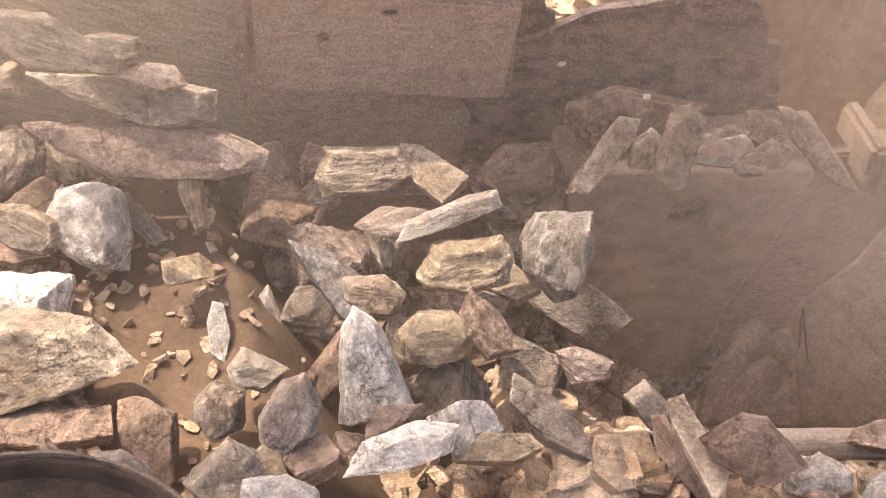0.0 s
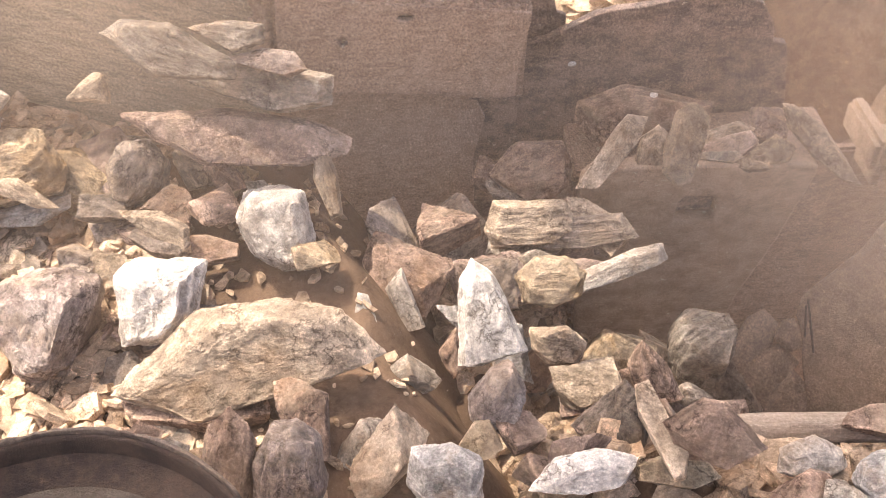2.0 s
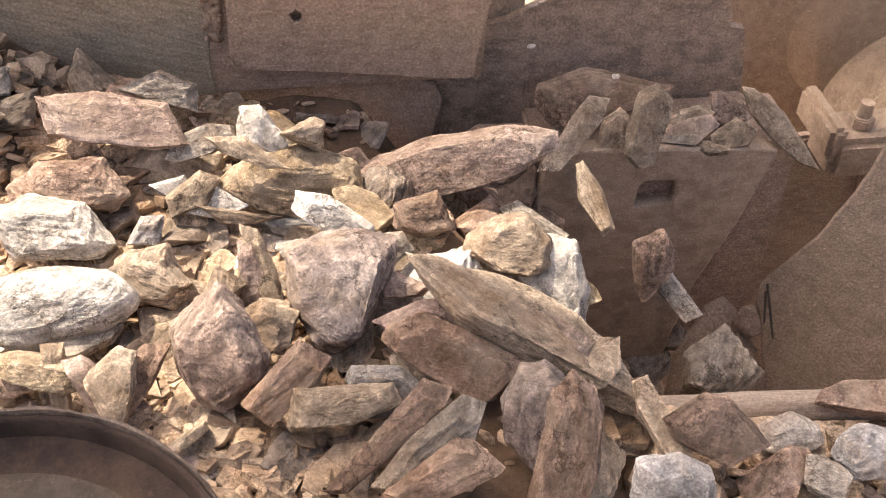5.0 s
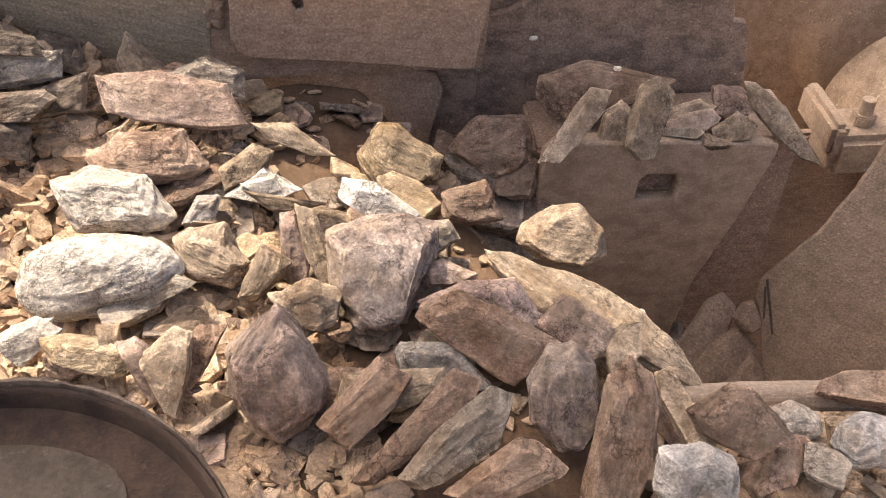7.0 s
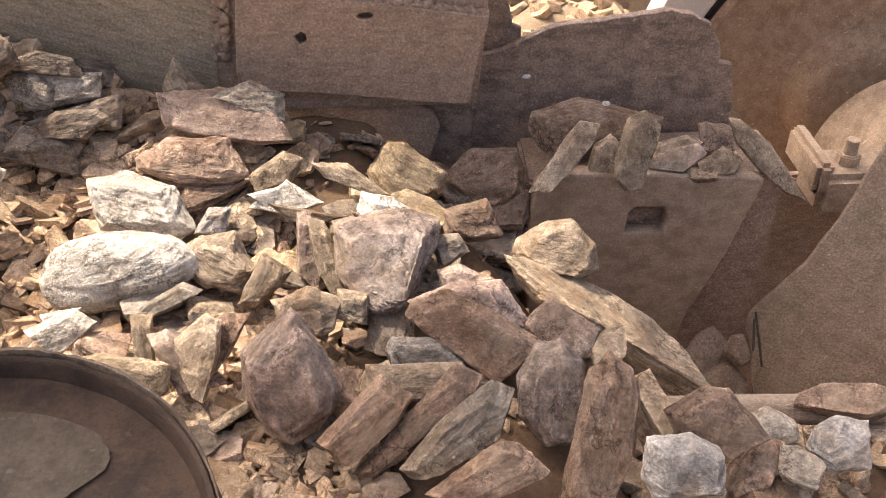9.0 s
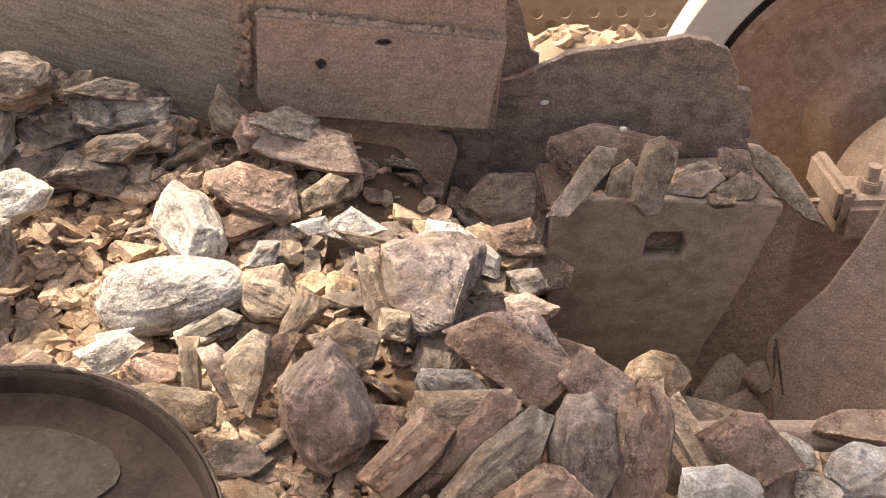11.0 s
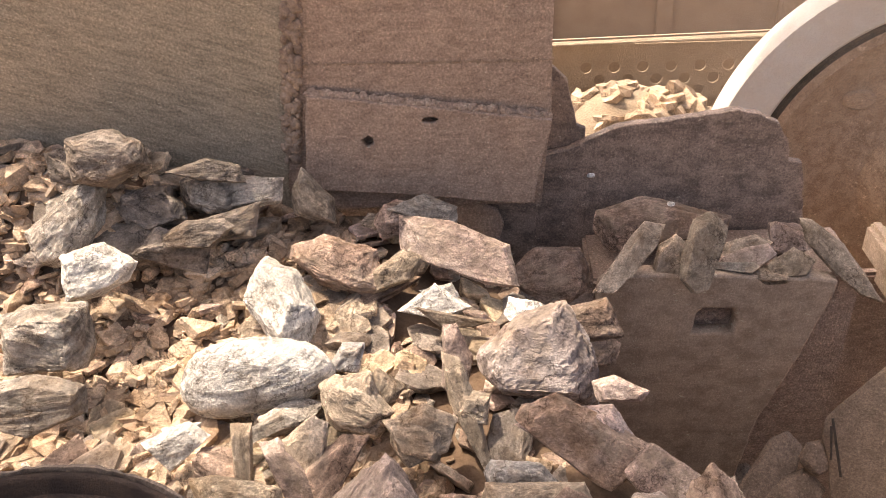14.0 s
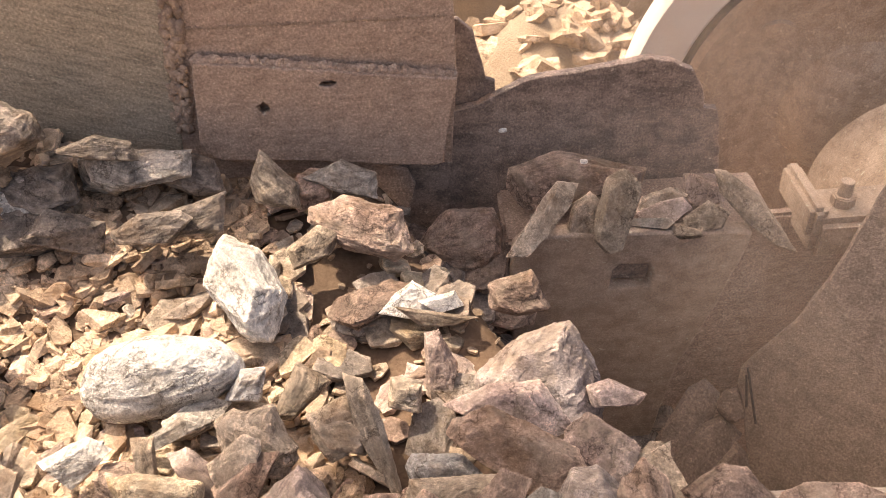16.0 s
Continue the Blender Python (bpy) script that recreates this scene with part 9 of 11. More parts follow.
rock("pink", "slab", (0.175, 0.072, 0.043), 128, "in the rubble feed", (-50.6, 56.3, -83.8), [(0, -1.299, 1.315, 0.056), (0.5, -1.246, 1.322, 0.057), (1, -1.213, 1.318, 0.057), (1.5, -1.152, 1.317, 0.057), (2.5, -0.94, 1.338, 0.059), (3, -0.776, 1.306, 0.06), (3.5, -0.646, 1.328, 0.059), (4, -0.549, 1.328, 0.06), (4.2, -0.488, 1.333, 0.06), (6.3, -0.336, 1.345, 0.061), (7, -0.297, 1.367, 0.06), (7.5, -0.281, 1.388, 0.058), (8.2, -0.285, 1.426, 0.06), (10.3, -0.168, 1.368, 0.059), (11, -0.145, 1.357, 0.059), (12, -0.137, 1.363, 0.059), (13, -0.113, 1.354, 0.059), (13.5, -0.095, 1.367, 0.059), (14, -0.076, 1.378, 0.058), (15, 0.017, 1.417, 0.053), (15.5, 0.047, 1.368, 0.043), (16, 0.077, 1.344, 0.024)], outline=[(-0.033, 0.081), (-0.004, 0.087), (0.033, 0.012), (0.013, -0.087), (-0.033, -0.046)], thick=0.043, bed=(-84, 38))
rock("tan", "slab", (0.257, 0.051, 0.031), 129, "in the rubble feed", (-30.6, 43.9, -62.6), [(0, -1.207, 1.337, -0.2), (0.5, -1.156, 1.341, -0.199), (1, -1.124, 1.34, -0.2), (1.5, -1.062, 1.337, -0.199), (2, -0.957, 1.341, -0.147), (2.5, -0.876, 1.338, 0.059), (3.5, -0.574, 1.341, 0.061), (4.2, -0.433, 1.338, 0.061), (6.3, -0.293, 1.327, 0.061), (7, -0.246, 1.336, 0.06), (7.5, -0.225, 1.335, 0.061), (8, -0.227, 1.346, 0.06), (8.2, -0.225, 1.346, 0.06), (10.3, -0.17, 1.305, 0.059), (11, -0.141, 1.288, 0.059), (12, -0.123, 1.279, 0.059), (12.5, -0.1, 1.267, 0.062), (13, -0.091, 1.256, 0.061), (14, -0.054, 1.235, 0.059), (15, -0.04, 1.211, 0.06), (15.5, -0.032, 1.183, 0.062), (16, -0.051, 1.164, 0.063)], outline=[(-0.055, 0.116), (-0.017, 0.105), (0.017, 0.028), (0.055, -0.116), (0.039, -0.105), (-0.039, 0.028)], thick=0.031, bed=(-68, 38))
rock("tan", "block", (0.136, 0.074, 0.056), 130, "in the rubble feed", (5.2, 17.8, -19), [(0, -1.324, 1.202, -0.2), (0.5, -1.269, 1.211, -0.199), (1, -1.237, 1.209, -0.2), (1.5, -1.18, 1.211, -0.199), (2, -1.074, 1.22, -0.148), (2.5, -0.97, 1.219, 0.06), (3.5, -0.625, 1.215, 0.061), (4.2, -0.466, 1.21, 0.062), (6.3, -0.297, 1.189, 0.062), (7, -0.282, 1.203, 0.063), (7.5, -0.272, 1.201, 0.06), (8, -0.268, 1.211, 0.06), (8.2, -0.266, 1.215, 0.06), (10.3, -0.243, 1.165, 0.059), (11, -0.217, 1.158, 0.06), (12, -0.206, 1.178, 0.062), (13, -0.173, 1.166, 0.061), (14, -0.154, 1.162, 0.061), (15, -0.131, 1.203, 0.06), (16, -0.117, 1.18, 0.061)], outline=[(-0.062, 0.036), (0.010, 0.042), (0.062, 0.016), (0.052, -0.042), (-0.021, -0.026)], thick=0.056, bed=(-23, 50))
rock("grey", "block", (0.093, 0.072, 0.05), 131, "in the rubble feed", (18, 11, -47), [(0, -0.55, 1.056, -0.221), (0.5, -0.494, 1.062, -0.221), (1, -0.466, 1.06, -0.221), (1.5, -0.405, 1.062, -0.221), (2, -0.296, 1.068, -0.169), (2.5, -0.203, 1.068, 0.039), (3, -0.016, 1.013, 0.038), (3.5, 0.062, 1.039, 0.038), (4, 0.116, 1.073, 0.038), (4.2, 0.148, 1.087, 0.037), (6.3, 0.23, 1.13, 0.038), (7, 0.248, 1.122, 0.038), (7.5, 0.256, 1.123, 0.038), (8.2, 0.254, 1.142, 0.039), (10.3, 0.277, 1.084, 0.04), (11, 0.285, 1.056, 0.039), (14, 0.322, 1.054, 0.037), (15, 0.362, 1.071, 0.037), (16, 0.38, 1.098, 0.038)])
rock("tan", "block", (0.125, 0.076, 0.057), 132, "in the rubble feed", (-4.3, -34.3, 36.1), [(0, -1.405, 1.312, -0.201), (0.5, -1.346, 1.322, -0.2), (1, -1.316, 1.32, -0.201), (1.5, -1.252, 1.324, -0.2), (2, -1.141, 1.335, -0.149), (2.5, -1.049, 1.332, 0.059), (3.5, -0.705, 1.325, 0.06), (4.2, -0.545, 1.319, 0.061), (6.3, -0.379, 1.3, 0.061), (7, -0.357, 1.316, 0.061), (7.5, -0.346, 1.316, 0.058), (8, -0.346, 1.327, 0.059), (8.2, -0.347, 1.334, 0.058), (10.3, -0.32, 1.291, 0.058), (11, -0.295, 1.284, 0.059), (12, -0.282, 1.299, 0.061), (13, -0.25, 1.286, 0.059), (14, -0.232, 1.286, 0.06), (15, -0.205, 1.331, 0.059), (16, -0.195, 1.289, 0.06)], outline=[(-0.055, -0.052), (-0.005, 0.058), (0.055, 0.019), (0.038, -0.008), (-0.016, -0.058)], thick=0.057, bed=(51, 50))
rock("tan", "block", (0.124, 0.061, 0.043), 133, "in the rubble feed", (17, 13, -10), [(0, -1.665, 1.03, 0.04), (0.5, -1.61, 1.04, 0.04), (1, -1.575, 1.036, 0.04), (1.5, -1.511, 1.037, 0.04), (2, -1.405, 1.048, 0.04), (2.5, -1.314, 1.045, 0.04), (3.5, -0.977, 1.043, 0.04), (4.2, -0.82, 1.041, 0.04), (6.3, -0.658, 1.015, 0.04), (7, -0.62, 1.021, 0.04), (10.3, -0.526, 1.051, 0.04), (11, -0.5, 1.035, 0.04), (12, -0.496, 1.028, 0.039), (13, -0.482, 1.012, 0.04), (14, -0.453, 1.01, 0.038), (15, -0.421, 1.042, 0.039), (15.5, -0.427, 1.012, 0.04), (16, -0.436, 1.003, 0.037)])
rock("white", "block", (0.083, 0.055, 0.041), 134, "in the rubble feed", (7, -9.9, 7), [(0, -1.839, 1.202, -0.202), (0.5, -1.781, 1.213, -0.201), (1, -1.749, 1.211, -0.201), (1.5, -1.685, 1.215, -0.201), (2, -1.576, 1.229, -0.15), (2.5, -1.484, 1.225, 0.058), (3.5, -1.134, 1.215, 0.06), (4.2, -0.971, 1.21, 0.061), (6.3, -0.812, 1.185, 0.061), (7, -0.766, 1.19, 0.061), (8, -0.738, 1.2, 0.061), (10.3, -0.681, 1.236, 0.059), (11, -0.653, 1.216, 0.059), (12, -0.648, 1.205, 0.059), (13, -0.632, 1.186, 0.061), (14, -0.605, 1.185, 0.059), (15, -0.574, 1.22, 0.059), (15.5, -0.576, 1.182, 0.062), (16, -0.581, 1.168, 0.06)], outline=[(-0.041, 0.013), (0.041, 0.028), (0.021, -0.028), (-0.010, -0.028)], thick=0.041, bed=(15, 50))
rock("rust", "slab", (0.164, 0.08, 0.048), 135, "in the rubble feed", (-19.2, -37, 41), [(0, -1.53, 1.106, 0.058), (0.5, -1.471, 1.117, 0.059), (1, -1.438, 1.113, 0.058), (1.5, -1.372, 1.117, 0.059), (2, -1.259, 1.132, 0.06), (2.5, -1.164, 1.128, 0.06), (3.5, -0.819, 1.118, 0.062), (4.2, -0.659, 1.112, 0.063), (6.3, -0.491, 1.085, 0.063), (7, -0.459, 1.092, 0.063), (8, -0.43, 1.102, 0.063), (10.3, -0.363, 1.138, 0.061), (11, -0.337, 1.117, 0.061), (12, -0.332, 1.104, 0.061), (13, -0.318, 1.084, 0.063), (14, -0.29, 1.084, 0.061), (15, -0.257, 1.121, 0.061), (15.5, -0.263, 1.081, 0.064), (16, -0.27, 1.064, 0.062)], outline=[(-0.062, 0.010), (0.012, 0.069), (0.062, 0.069), (0.022, -0.010), (-0.027, -0.069)], thick=0.048, bed=(55, 38))
rock("rust", "block", (0.099, 0.088, 0.053), 136, "in the rubble feed", (20, 12, -5), [(0, -1.73, 1.148, -0.22), (0.5, -1.675, 1.157, -0.22), (1, -1.641, 1.156, -0.22), (1.5, -1.577, 1.157, -0.22), (2, -1.47, 1.168, -0.169), (2.5, -1.38, 1.166, 0.04), (3.5, -1.044, 1.163, 0.04), (4.2, -0.886, 1.161, 0.04), (6.3, -0.731, 1.139, 0.04), (7, -0.687, 1.142, 0.04), (10.3, -0.591, 1.173, 0.04), (11, -0.565, 1.157, 0.04), (12, -0.562, 1.15, 0.039), (13, -0.547, 1.134, 0.04), (14, -0.519, 1.132, 0.038), (15, -0.486, 1.164, 0.039), (15.5, -0.492, 1.134, 0.04), (16, -0.502, 1.125, 0.037)])
rock("ochre", "block", (0.092, 0.09, 0.045), 137, "in the rubble feed", (14, -15, 47), [(0, -1.195, 1.024, -0.222), (0.5, -1.139, 1.032, -0.222), (1, -1.108, 1.031, -0.222), (1.5, -1.046, 1.033, -0.222), (2, -0.938, 1.041, -0.17), (2.5, -0.846, 1.04, 0.038), (3.5, -0.511, 1.04, 0.038), (4.2, -0.356, 1.036, 0.038), (6.3, -0.186, 1.013, 0.038), (7, -0.166, 1.015, 0.038), (10.3, -0.06, 1.04, 0.038), (11, -0.039, 1.015, 0.04), (12, -0.03, 1.021, 0.038), (14, 0.01, 1.014, 0.039), (15, 0.039, 1.029, 0.04), (16, 0.042, 1.027, 0.037)])
rock("rust", "block", (0.09, 0.072, 0.043), 138, "in the rubble feed", (19, 6, -10), [(0, -1.214, 1.039, -0.221), (0.5, -1.158, 1.047, -0.221), (1, -1.127, 1.045, -0.221), (1.5, -1.065, 1.047, -0.221), (2, -0.958, 1.056, -0.17), (2.5, -0.866, 1.055, 0.039), (3.5, -0.53, 1.054, 0.039), (4.2, -0.375, 1.051, 0.039), (6.3, -0.206, 1.027, 0.039), (7, -0.192, 1.045, 0.04), (7.5, -0.184, 1.046, 0.037), (8.2, -0.173, 1.056, 0.038), (10.3, -0.151, 1.008, 0.038), (11, -0.127, 1.004, 0.039), (12, -0.115, 1.022, 0.04), (13, -0.084, 1.013, 0.038), (14, -0.065, 1.011, 0.039), (15, -0.038, 1.051, 0.039), (16, -0.032, 1.024, 0.037)])
rock("slate", "block", (0.214, 0.145, 0.102), 139, "in the rubble feed", (13.7, 5.9, -3.5), [(0, -2.148, 1.814, 0.335), (0.5, -2.091, 1.823, 0.336), (1, -2.055, 1.816, 0.335), (1.5, -1.99, 1.813, 0.336), (2, -1.882, 1.826, 0.337), (2.5, -1.802, 1.826, 0.337), (3.5, -1.475, 1.817, 0.338), (4.2, -1.318, 1.812, 0.339), (6.3, -1.224, 1.844, 0.338), (7, -1.135, 1.805, 0.338), (11, -0.997, 1.825, 0.336), (12, -0.974, 1.828, 0.338), (12.5, -0.968, 1.831, 0.329), (15, -0.876, 1.827, 0.35), (16, -0.865, 1.838, 0.353)], outline=[(-0.105, 0.046), (-0.066, 0.059), (0.013, 0.072), (0.079, 0.039), (0.105, -0.013), (0.013, -0.072), (-0.079, -0.066)], thick=0.102, bed=(-5, 50))
rock("slate", "block", (0.195, 0.129, 0.09), 140, "in the rubble feed", (13.8, 5.5, -3.2), [(0, -2.117, 1.815, 0.203), (0.5, -2.06, 1.824, 0.204), (1, -2.026, 1.819, 0.203), (1.5, -1.96, 1.817, 0.204), (2, -1.851, 1.829, 0.205), (2.5, -1.769, 1.828, 0.205), (3.5, -1.442, 1.82, 0.206), (4.2, -1.285, 1.816, 0.207), (6.3, -1.183, 1.839, 0.206), (7, -1.101, 1.813, 0.206), (8.2, -1.091, 1.831, 0.205), (11, -0.962, 1.834, 0.2), (12, -0.938, 1.836, 0.199), (12.5, -0.912, 1.834, 0.203), (13, -0.88, 1.826, 0.194), (16, -0.826, 1.83, 0.196)], outline=[(-0.096, 0.017), (0.000, 0.065), (0.075, 0.024), (0.096, -0.024), (0.014, -0.065), (-0.069, -0.024)], thick=0.09, bed=(-4, 50))
rock("grey", "block", (0.146, 0.099, 0.069), 141, "in the rubble feed", (12.4, 15.4, -10.8), [(0, -2.027, 1.835, 0.23), (0.5, -1.969, 1.844, 0.231), (1, -1.936, 1.839, 0.23), (1.5, -1.872, 1.837, 0.231), (2, -1.762, 1.849, 0.232), (2.5, -1.679, 1.849, 0.232), (3.5, -1.351, 1.84, 0.233), (4.2, -1.194, 1.836, 0.234), (6.3, -1.085, 1.859, 0.233), (7, -1.009, 1.832, 0.233), (10.3, -0.897, 1.853, 0.231), (11, -0.848, 1.855, 0.226), (12, -0.748, 1.854, 0.22), (14, -0.691, 1.854, 0.214), (16, -0.652, 1.856, 0.219)], outline=[(-0.072, 0.038), (0.003, 0.051), (0.072, 0.017), (0.058, -0.038), (0.003, -0.051), (-0.051, -0.024)], thick=0.069, bed=(-17, 50))
rock("grey", "block", (0.192, 0.152, 0.107), 142, "in the rubble feed", (-18, -50.6, 63.1), [(0, -2.288, 1.783, 0.181), (0.5, -2.23, 1.793, 0.181), (1, -2.196, 1.789, 0.181), (1.5, -2.131, 1.787, 0.182), (2, -2.022, 1.801, 0.182), (2.5, -1.937, 1.8, 0.183), (3.5, -1.601, 1.789, 0.184), (4.2, -1.44, 1.786, 0.185), (6.3, -1.34, 1.804, 0.184), (7, -1.25, 1.78, 0.184), (11, -1.123, 1.811, 0.183), (12, -1.088, 1.796, 0.182), (12.5, -1.071, 1.789, 0.182), (15, -1.015, 1.819, 0.187), (15.5, -1.017, 1.769, 0.182), (16, -0.97, 1.735, 0.177)], outline=[(0.008, 0.092), (0.062, 0.078), (0.073, 0.003), (0.035, -0.078), (-0.046, -0.092), (-0.073, 0.044)], thick=0.107, bed=(75, 50))
rock("white", "block", (0.177, 0.123, 0.086), 143, "in the rubble feed", (13.4, -9, 7.4), [(0, -2.11, 1.568, 0.155), (0.5, -2.054, 1.578, 0.155), (1, -2.019, 1.572, 0.155), (1.5, -1.955, 1.571, 0.155), (2, -1.85, 1.583, 0.156), (2.5, -1.766, 1.581, 0.157), (3.5, -1.437, 1.574, 0.158), (4.2, -1.28, 1.57, 0.159), (6.3, -1.163, 1.573, 0.159), (7, -1.088, 1.557, 0.159), (10.3, -0.986, 1.578, 0.157), (10.5, -0.977, 1.573, 0.156), (11, -0.971, 1.591, 0.155), (11.5, -0.96, 1.594, 0.156), (12, -0.942, 1.597, 0.156), (12.5, -0.929, 1.586, 0.157), (13, -0.915, 1.595, 0.157), (13.5, -0.909, 1.601, 0.157), (14, -0.905, 1.607, 0.157), (14.5, -0.899, 1.588, 0.159), (15, -0.897, 1.629, 0.161), (15.5, -0.897, 1.674, 0.162), (16, -0.901, 1.804, 0.161)], outline=[(-0.092, 0.041), (0.009, 0.073), (0.092, 0.028), (0.073, -0.016), (0.009, -0.054), (-0.066, -0.073)], thick=0.086, bed=(14, 50))
rock("grey", "block", (0.211, 0.169, 0.127), 144, "in the rubble feed", (15.7, 10, -2.2), [(0, -2.172, 1.397, -0.135), (0.5, -2.115, 1.407, -0.135), (1, -2.081, 1.404, -0.135), (1.5, -2.017, 1.405, -0.135), (2, -1.91, 1.418, -0.083), (2.5, -1.82, 1.416, 0.124), (3.5, -1.481, 1.408, 0.125), (4.2, -1.32, 1.405, 0.126), (6.3, -1.192, 1.394, 0.126), (7, -1.12, 1.387, 0.126), (11, -1.005, 1.422, 0.125), (12, -0.979, 1.422, 0.126), (12.5, -0.96, 1.405, 0.125), (13, -0.95, 1.4, 0.127), (13.5, -0.948, 1.404, 0.127), (14, -0.946, 1.408, 0.127), (15, -0.953, 1.443, 0.126), (15.5, -0.963, 1.445, 0.129), (16, -0.953, 1.447, 0.129)], outline=[(-0.102, 0.046), (-0.031, 0.072), (0.076, 0.076), (0.102, -0.014), (0.088, -0.061), (-0.079, -0.076)], thick=0.127, bed=(-7, 50))
rock("grey", "block", (0.188, 0.082, 0.057), 145, "in the rubble feed", (13.1, 11.2, -7.5), [(0, -1.537, 1.837, 0.188), (0.5, -1.479, 1.845, 0.188), (1, -1.449, 1.841, 0.188), (1.5, -1.388, 1.84, 0.189), (2, -1.279, 1.85, 0.189), (2.5, -1.193, 1.85, 0.19), (3.5, -0.863, 1.843, 0.191), (4.2, -0.707, 1.838, 0.191), (6.3, -0.568, 1.85, 0.19), (7, -0.52, 1.832, 0.19), (10.3, -0.41, 1.849, 0.188), (11, -0.396, 1.849, 0.184), (12, -0.36, 1.861, 0.171), (13, -0.325, 1.873, 0.158), (14, -0.175, 1.873, 0.133), (16, -0.14, 1.877, 0.135)], outline=[(-0.090, 0.007), (0.007, 0.049), (0.090, 0.014), (0.090, -0.049), (0.007, -0.035)], thick=0.057, bed=(-11, 50))
rock("slate", "slab", (0.187, 0.079, 0.047), 146, "in the rubble feed", (1.6, -7.6, 6.3), [(0, -1.938, 1.757, 0.184), (0.5, -1.881, 1.765, 0.185), (1, -1.848, 1.76, 0.185), (1.5, -1.786, 1.759, 0.185), (2, -1.68, 1.77, 0.186), (2.5, -1.596, 1.769, 0.186), (3.5, -1.266, 1.762, 0.188), (4.2, -1.109, 1.758, 0.188), (6.3, -0.988, 1.771, 0.188), (7, -0.922, 1.75, 0.188), (10.3, -0.814, 1.765, 0.186), (12, -0.751, 1.743, 0.184), (13, -0.714, 1.729, 0.183), (14, -0.7, 1.728, 0.182), (15, -0.653, 1.731, 0.182), (15.5, -0.618, 1.717, 0.18), (16, -0.538, 1.689, 0.176)], outline=[(-0.093, -0.010), (-0.027, 0.030), (0.066, 0.036), (0.093, 0.017), (0.040, -0.036), (-0.080, -0.036)], thick=0.047, bed=(12, 38))
rock("slate", "slab", (0.21, 0.06, 0.036), 147, "in the rubble feed", (1.9, 3.8, -2), [(0, -1.97, 1.841, 0.292), (0.5, -1.912, 1.85, 0.293), (1, -1.878, 1.844, 0.293), (1.5, -1.813, 1.842, 0.293), (2, -1.702, 1.854, 0.294), (2.5, -1.62, 1.854, 0.294), (3.5, -1.293, 1.845, 0.295), (4.2, -1.136, 1.84, 0.296), (6.3, -1.027, 1.867, 0.295), (7, -0.952, 1.836, 0.295), (8.2, -0.936, 1.859, 0.294), (11, -0.813, 1.862, 0.289), (12, -0.788, 1.862, 0.288), (12.5, -0.762, 1.861, 0.291), (13, -0.73, 1.852, 0.283), (16, -0.676, 1.853, 0.285)], outline=[(-0.105, -0.005), (0.003, 0.032), (0.084, 0.016), (0.105, -0.032), (-0.010, -0.025)], thick=0.036, bed=(-2, 38))
rock("tan", "block", (0.168, 0.1, 0.075), 148, "in the rubble feed", (4.8, 38.5, -27.6), [(0, -1.713, 1.919, 0.179), (0.5, -1.653, 1.927, 0.18), (1, -1.623, 1.924, 0.179), (1.5, -1.559, 1.923, 0.18), (2, -1.446, 1.934, 0.18), (2.5, -1.36, 1.934, 0.18), (3.5, -1.029, 1.927, 0.181), (4.2, -0.871, 1.923, 0.181), (6.3, -0.742, 1.943, 0.181), (7, -0.684, 1.924, 0.181), (10.3, -0.57, 1.948, 0.179), (13, -0.464, 1.902, 0.175), (13.5, -0.457, 1.902, 0.175), (14, -0.45, 1.903, 0.175), (15, -0.403, 1.91, 0.175), (15.5, -0.368, 1.885, 0.172), (16, -0.287, 1.848, 0.167)], outline=[(-0.060, -0.002), (-0.032, 0.073), (0.053, -0.009), (0.060, -0.073), (-0.046, -0.052)], thick=0.075, bed=(-44, 50))
rock("grey", "block", (0.19, 0.092, 0.069), 149, "in the rubble feed", (7.8, 0.7, -2.8), [(0, -1.95, 1.845, 0.225), (0.5, -1.891, 1.854, 0.226), (1, -1.86, 1.849, 0.225), (1.5, -1.797, 1.848, 0.226), (2, -1.688, 1.86, 0.226), (2.5, -1.603, 1.86, 0.227), (3.5, -1.269, 1.851, 0.227), (4.2, -1.11, 1.848, 0.228), (6.3, -0.99, 1.868, 0.227), (7, -0.922, 1.842, 0.227), (8, -0.888, 1.849, 0.227), (10.3, -0.813, 1.865, 0.226), (11, -0.765, 1.867, 0.22), (12, -0.664, 1.865, 0.214), (14, -0.607, 1.867, 0.208), (16, -0.565, 1.868, 0.212)], outline=[(-0.095, 0.046), (-0.019, 0.033), (0.095, 0.040), (0.095, -0.023), (-0.044, -0.046), (-0.095, -0.011)], thick=0.069, bed=(0, 50))
rock("slate", "block", (0.257, 0.085, 0.064), 150, "in the rubble feed", (7.3, -8.3, 5.5), [(0, -1.955, 1.806, 0.179), (0.5, -1.895, 1.817, 0.179), (1, -1.866, 1.813, 0.179), (1.5, -1.805, 1.813, 0.179), (2, -1.699, 1.827, 0.18), (2.5, -1.607, 1.826, 0.18), (3.5, -1.257, 1.815, 0.181), (4.2, -1.092, 1.811, 0.181), (6.3, -0.956, 1.821, 0.181), (7, -0.896, 1.801, 0.181), (8, -0.862, 1.807, 0.181), (10.3, -0.802, 1.837, 0.18), (13, -0.694, 1.788, 0.176), (14, -0.683, 1.787, 0.175), (15, -0.636, 1.795, 0.175), (15.5, -0.594, 1.767, 0.173), (16, -0.503, 1.735, 0.168)], outline=[(-0.123, -0.025), (0.003, 0.013), (0.123, 0.051), (0.117, -0.038), (-0.009, -0.051), (-0.111, -0.051)], thick=0.064, bed=(12, 50))
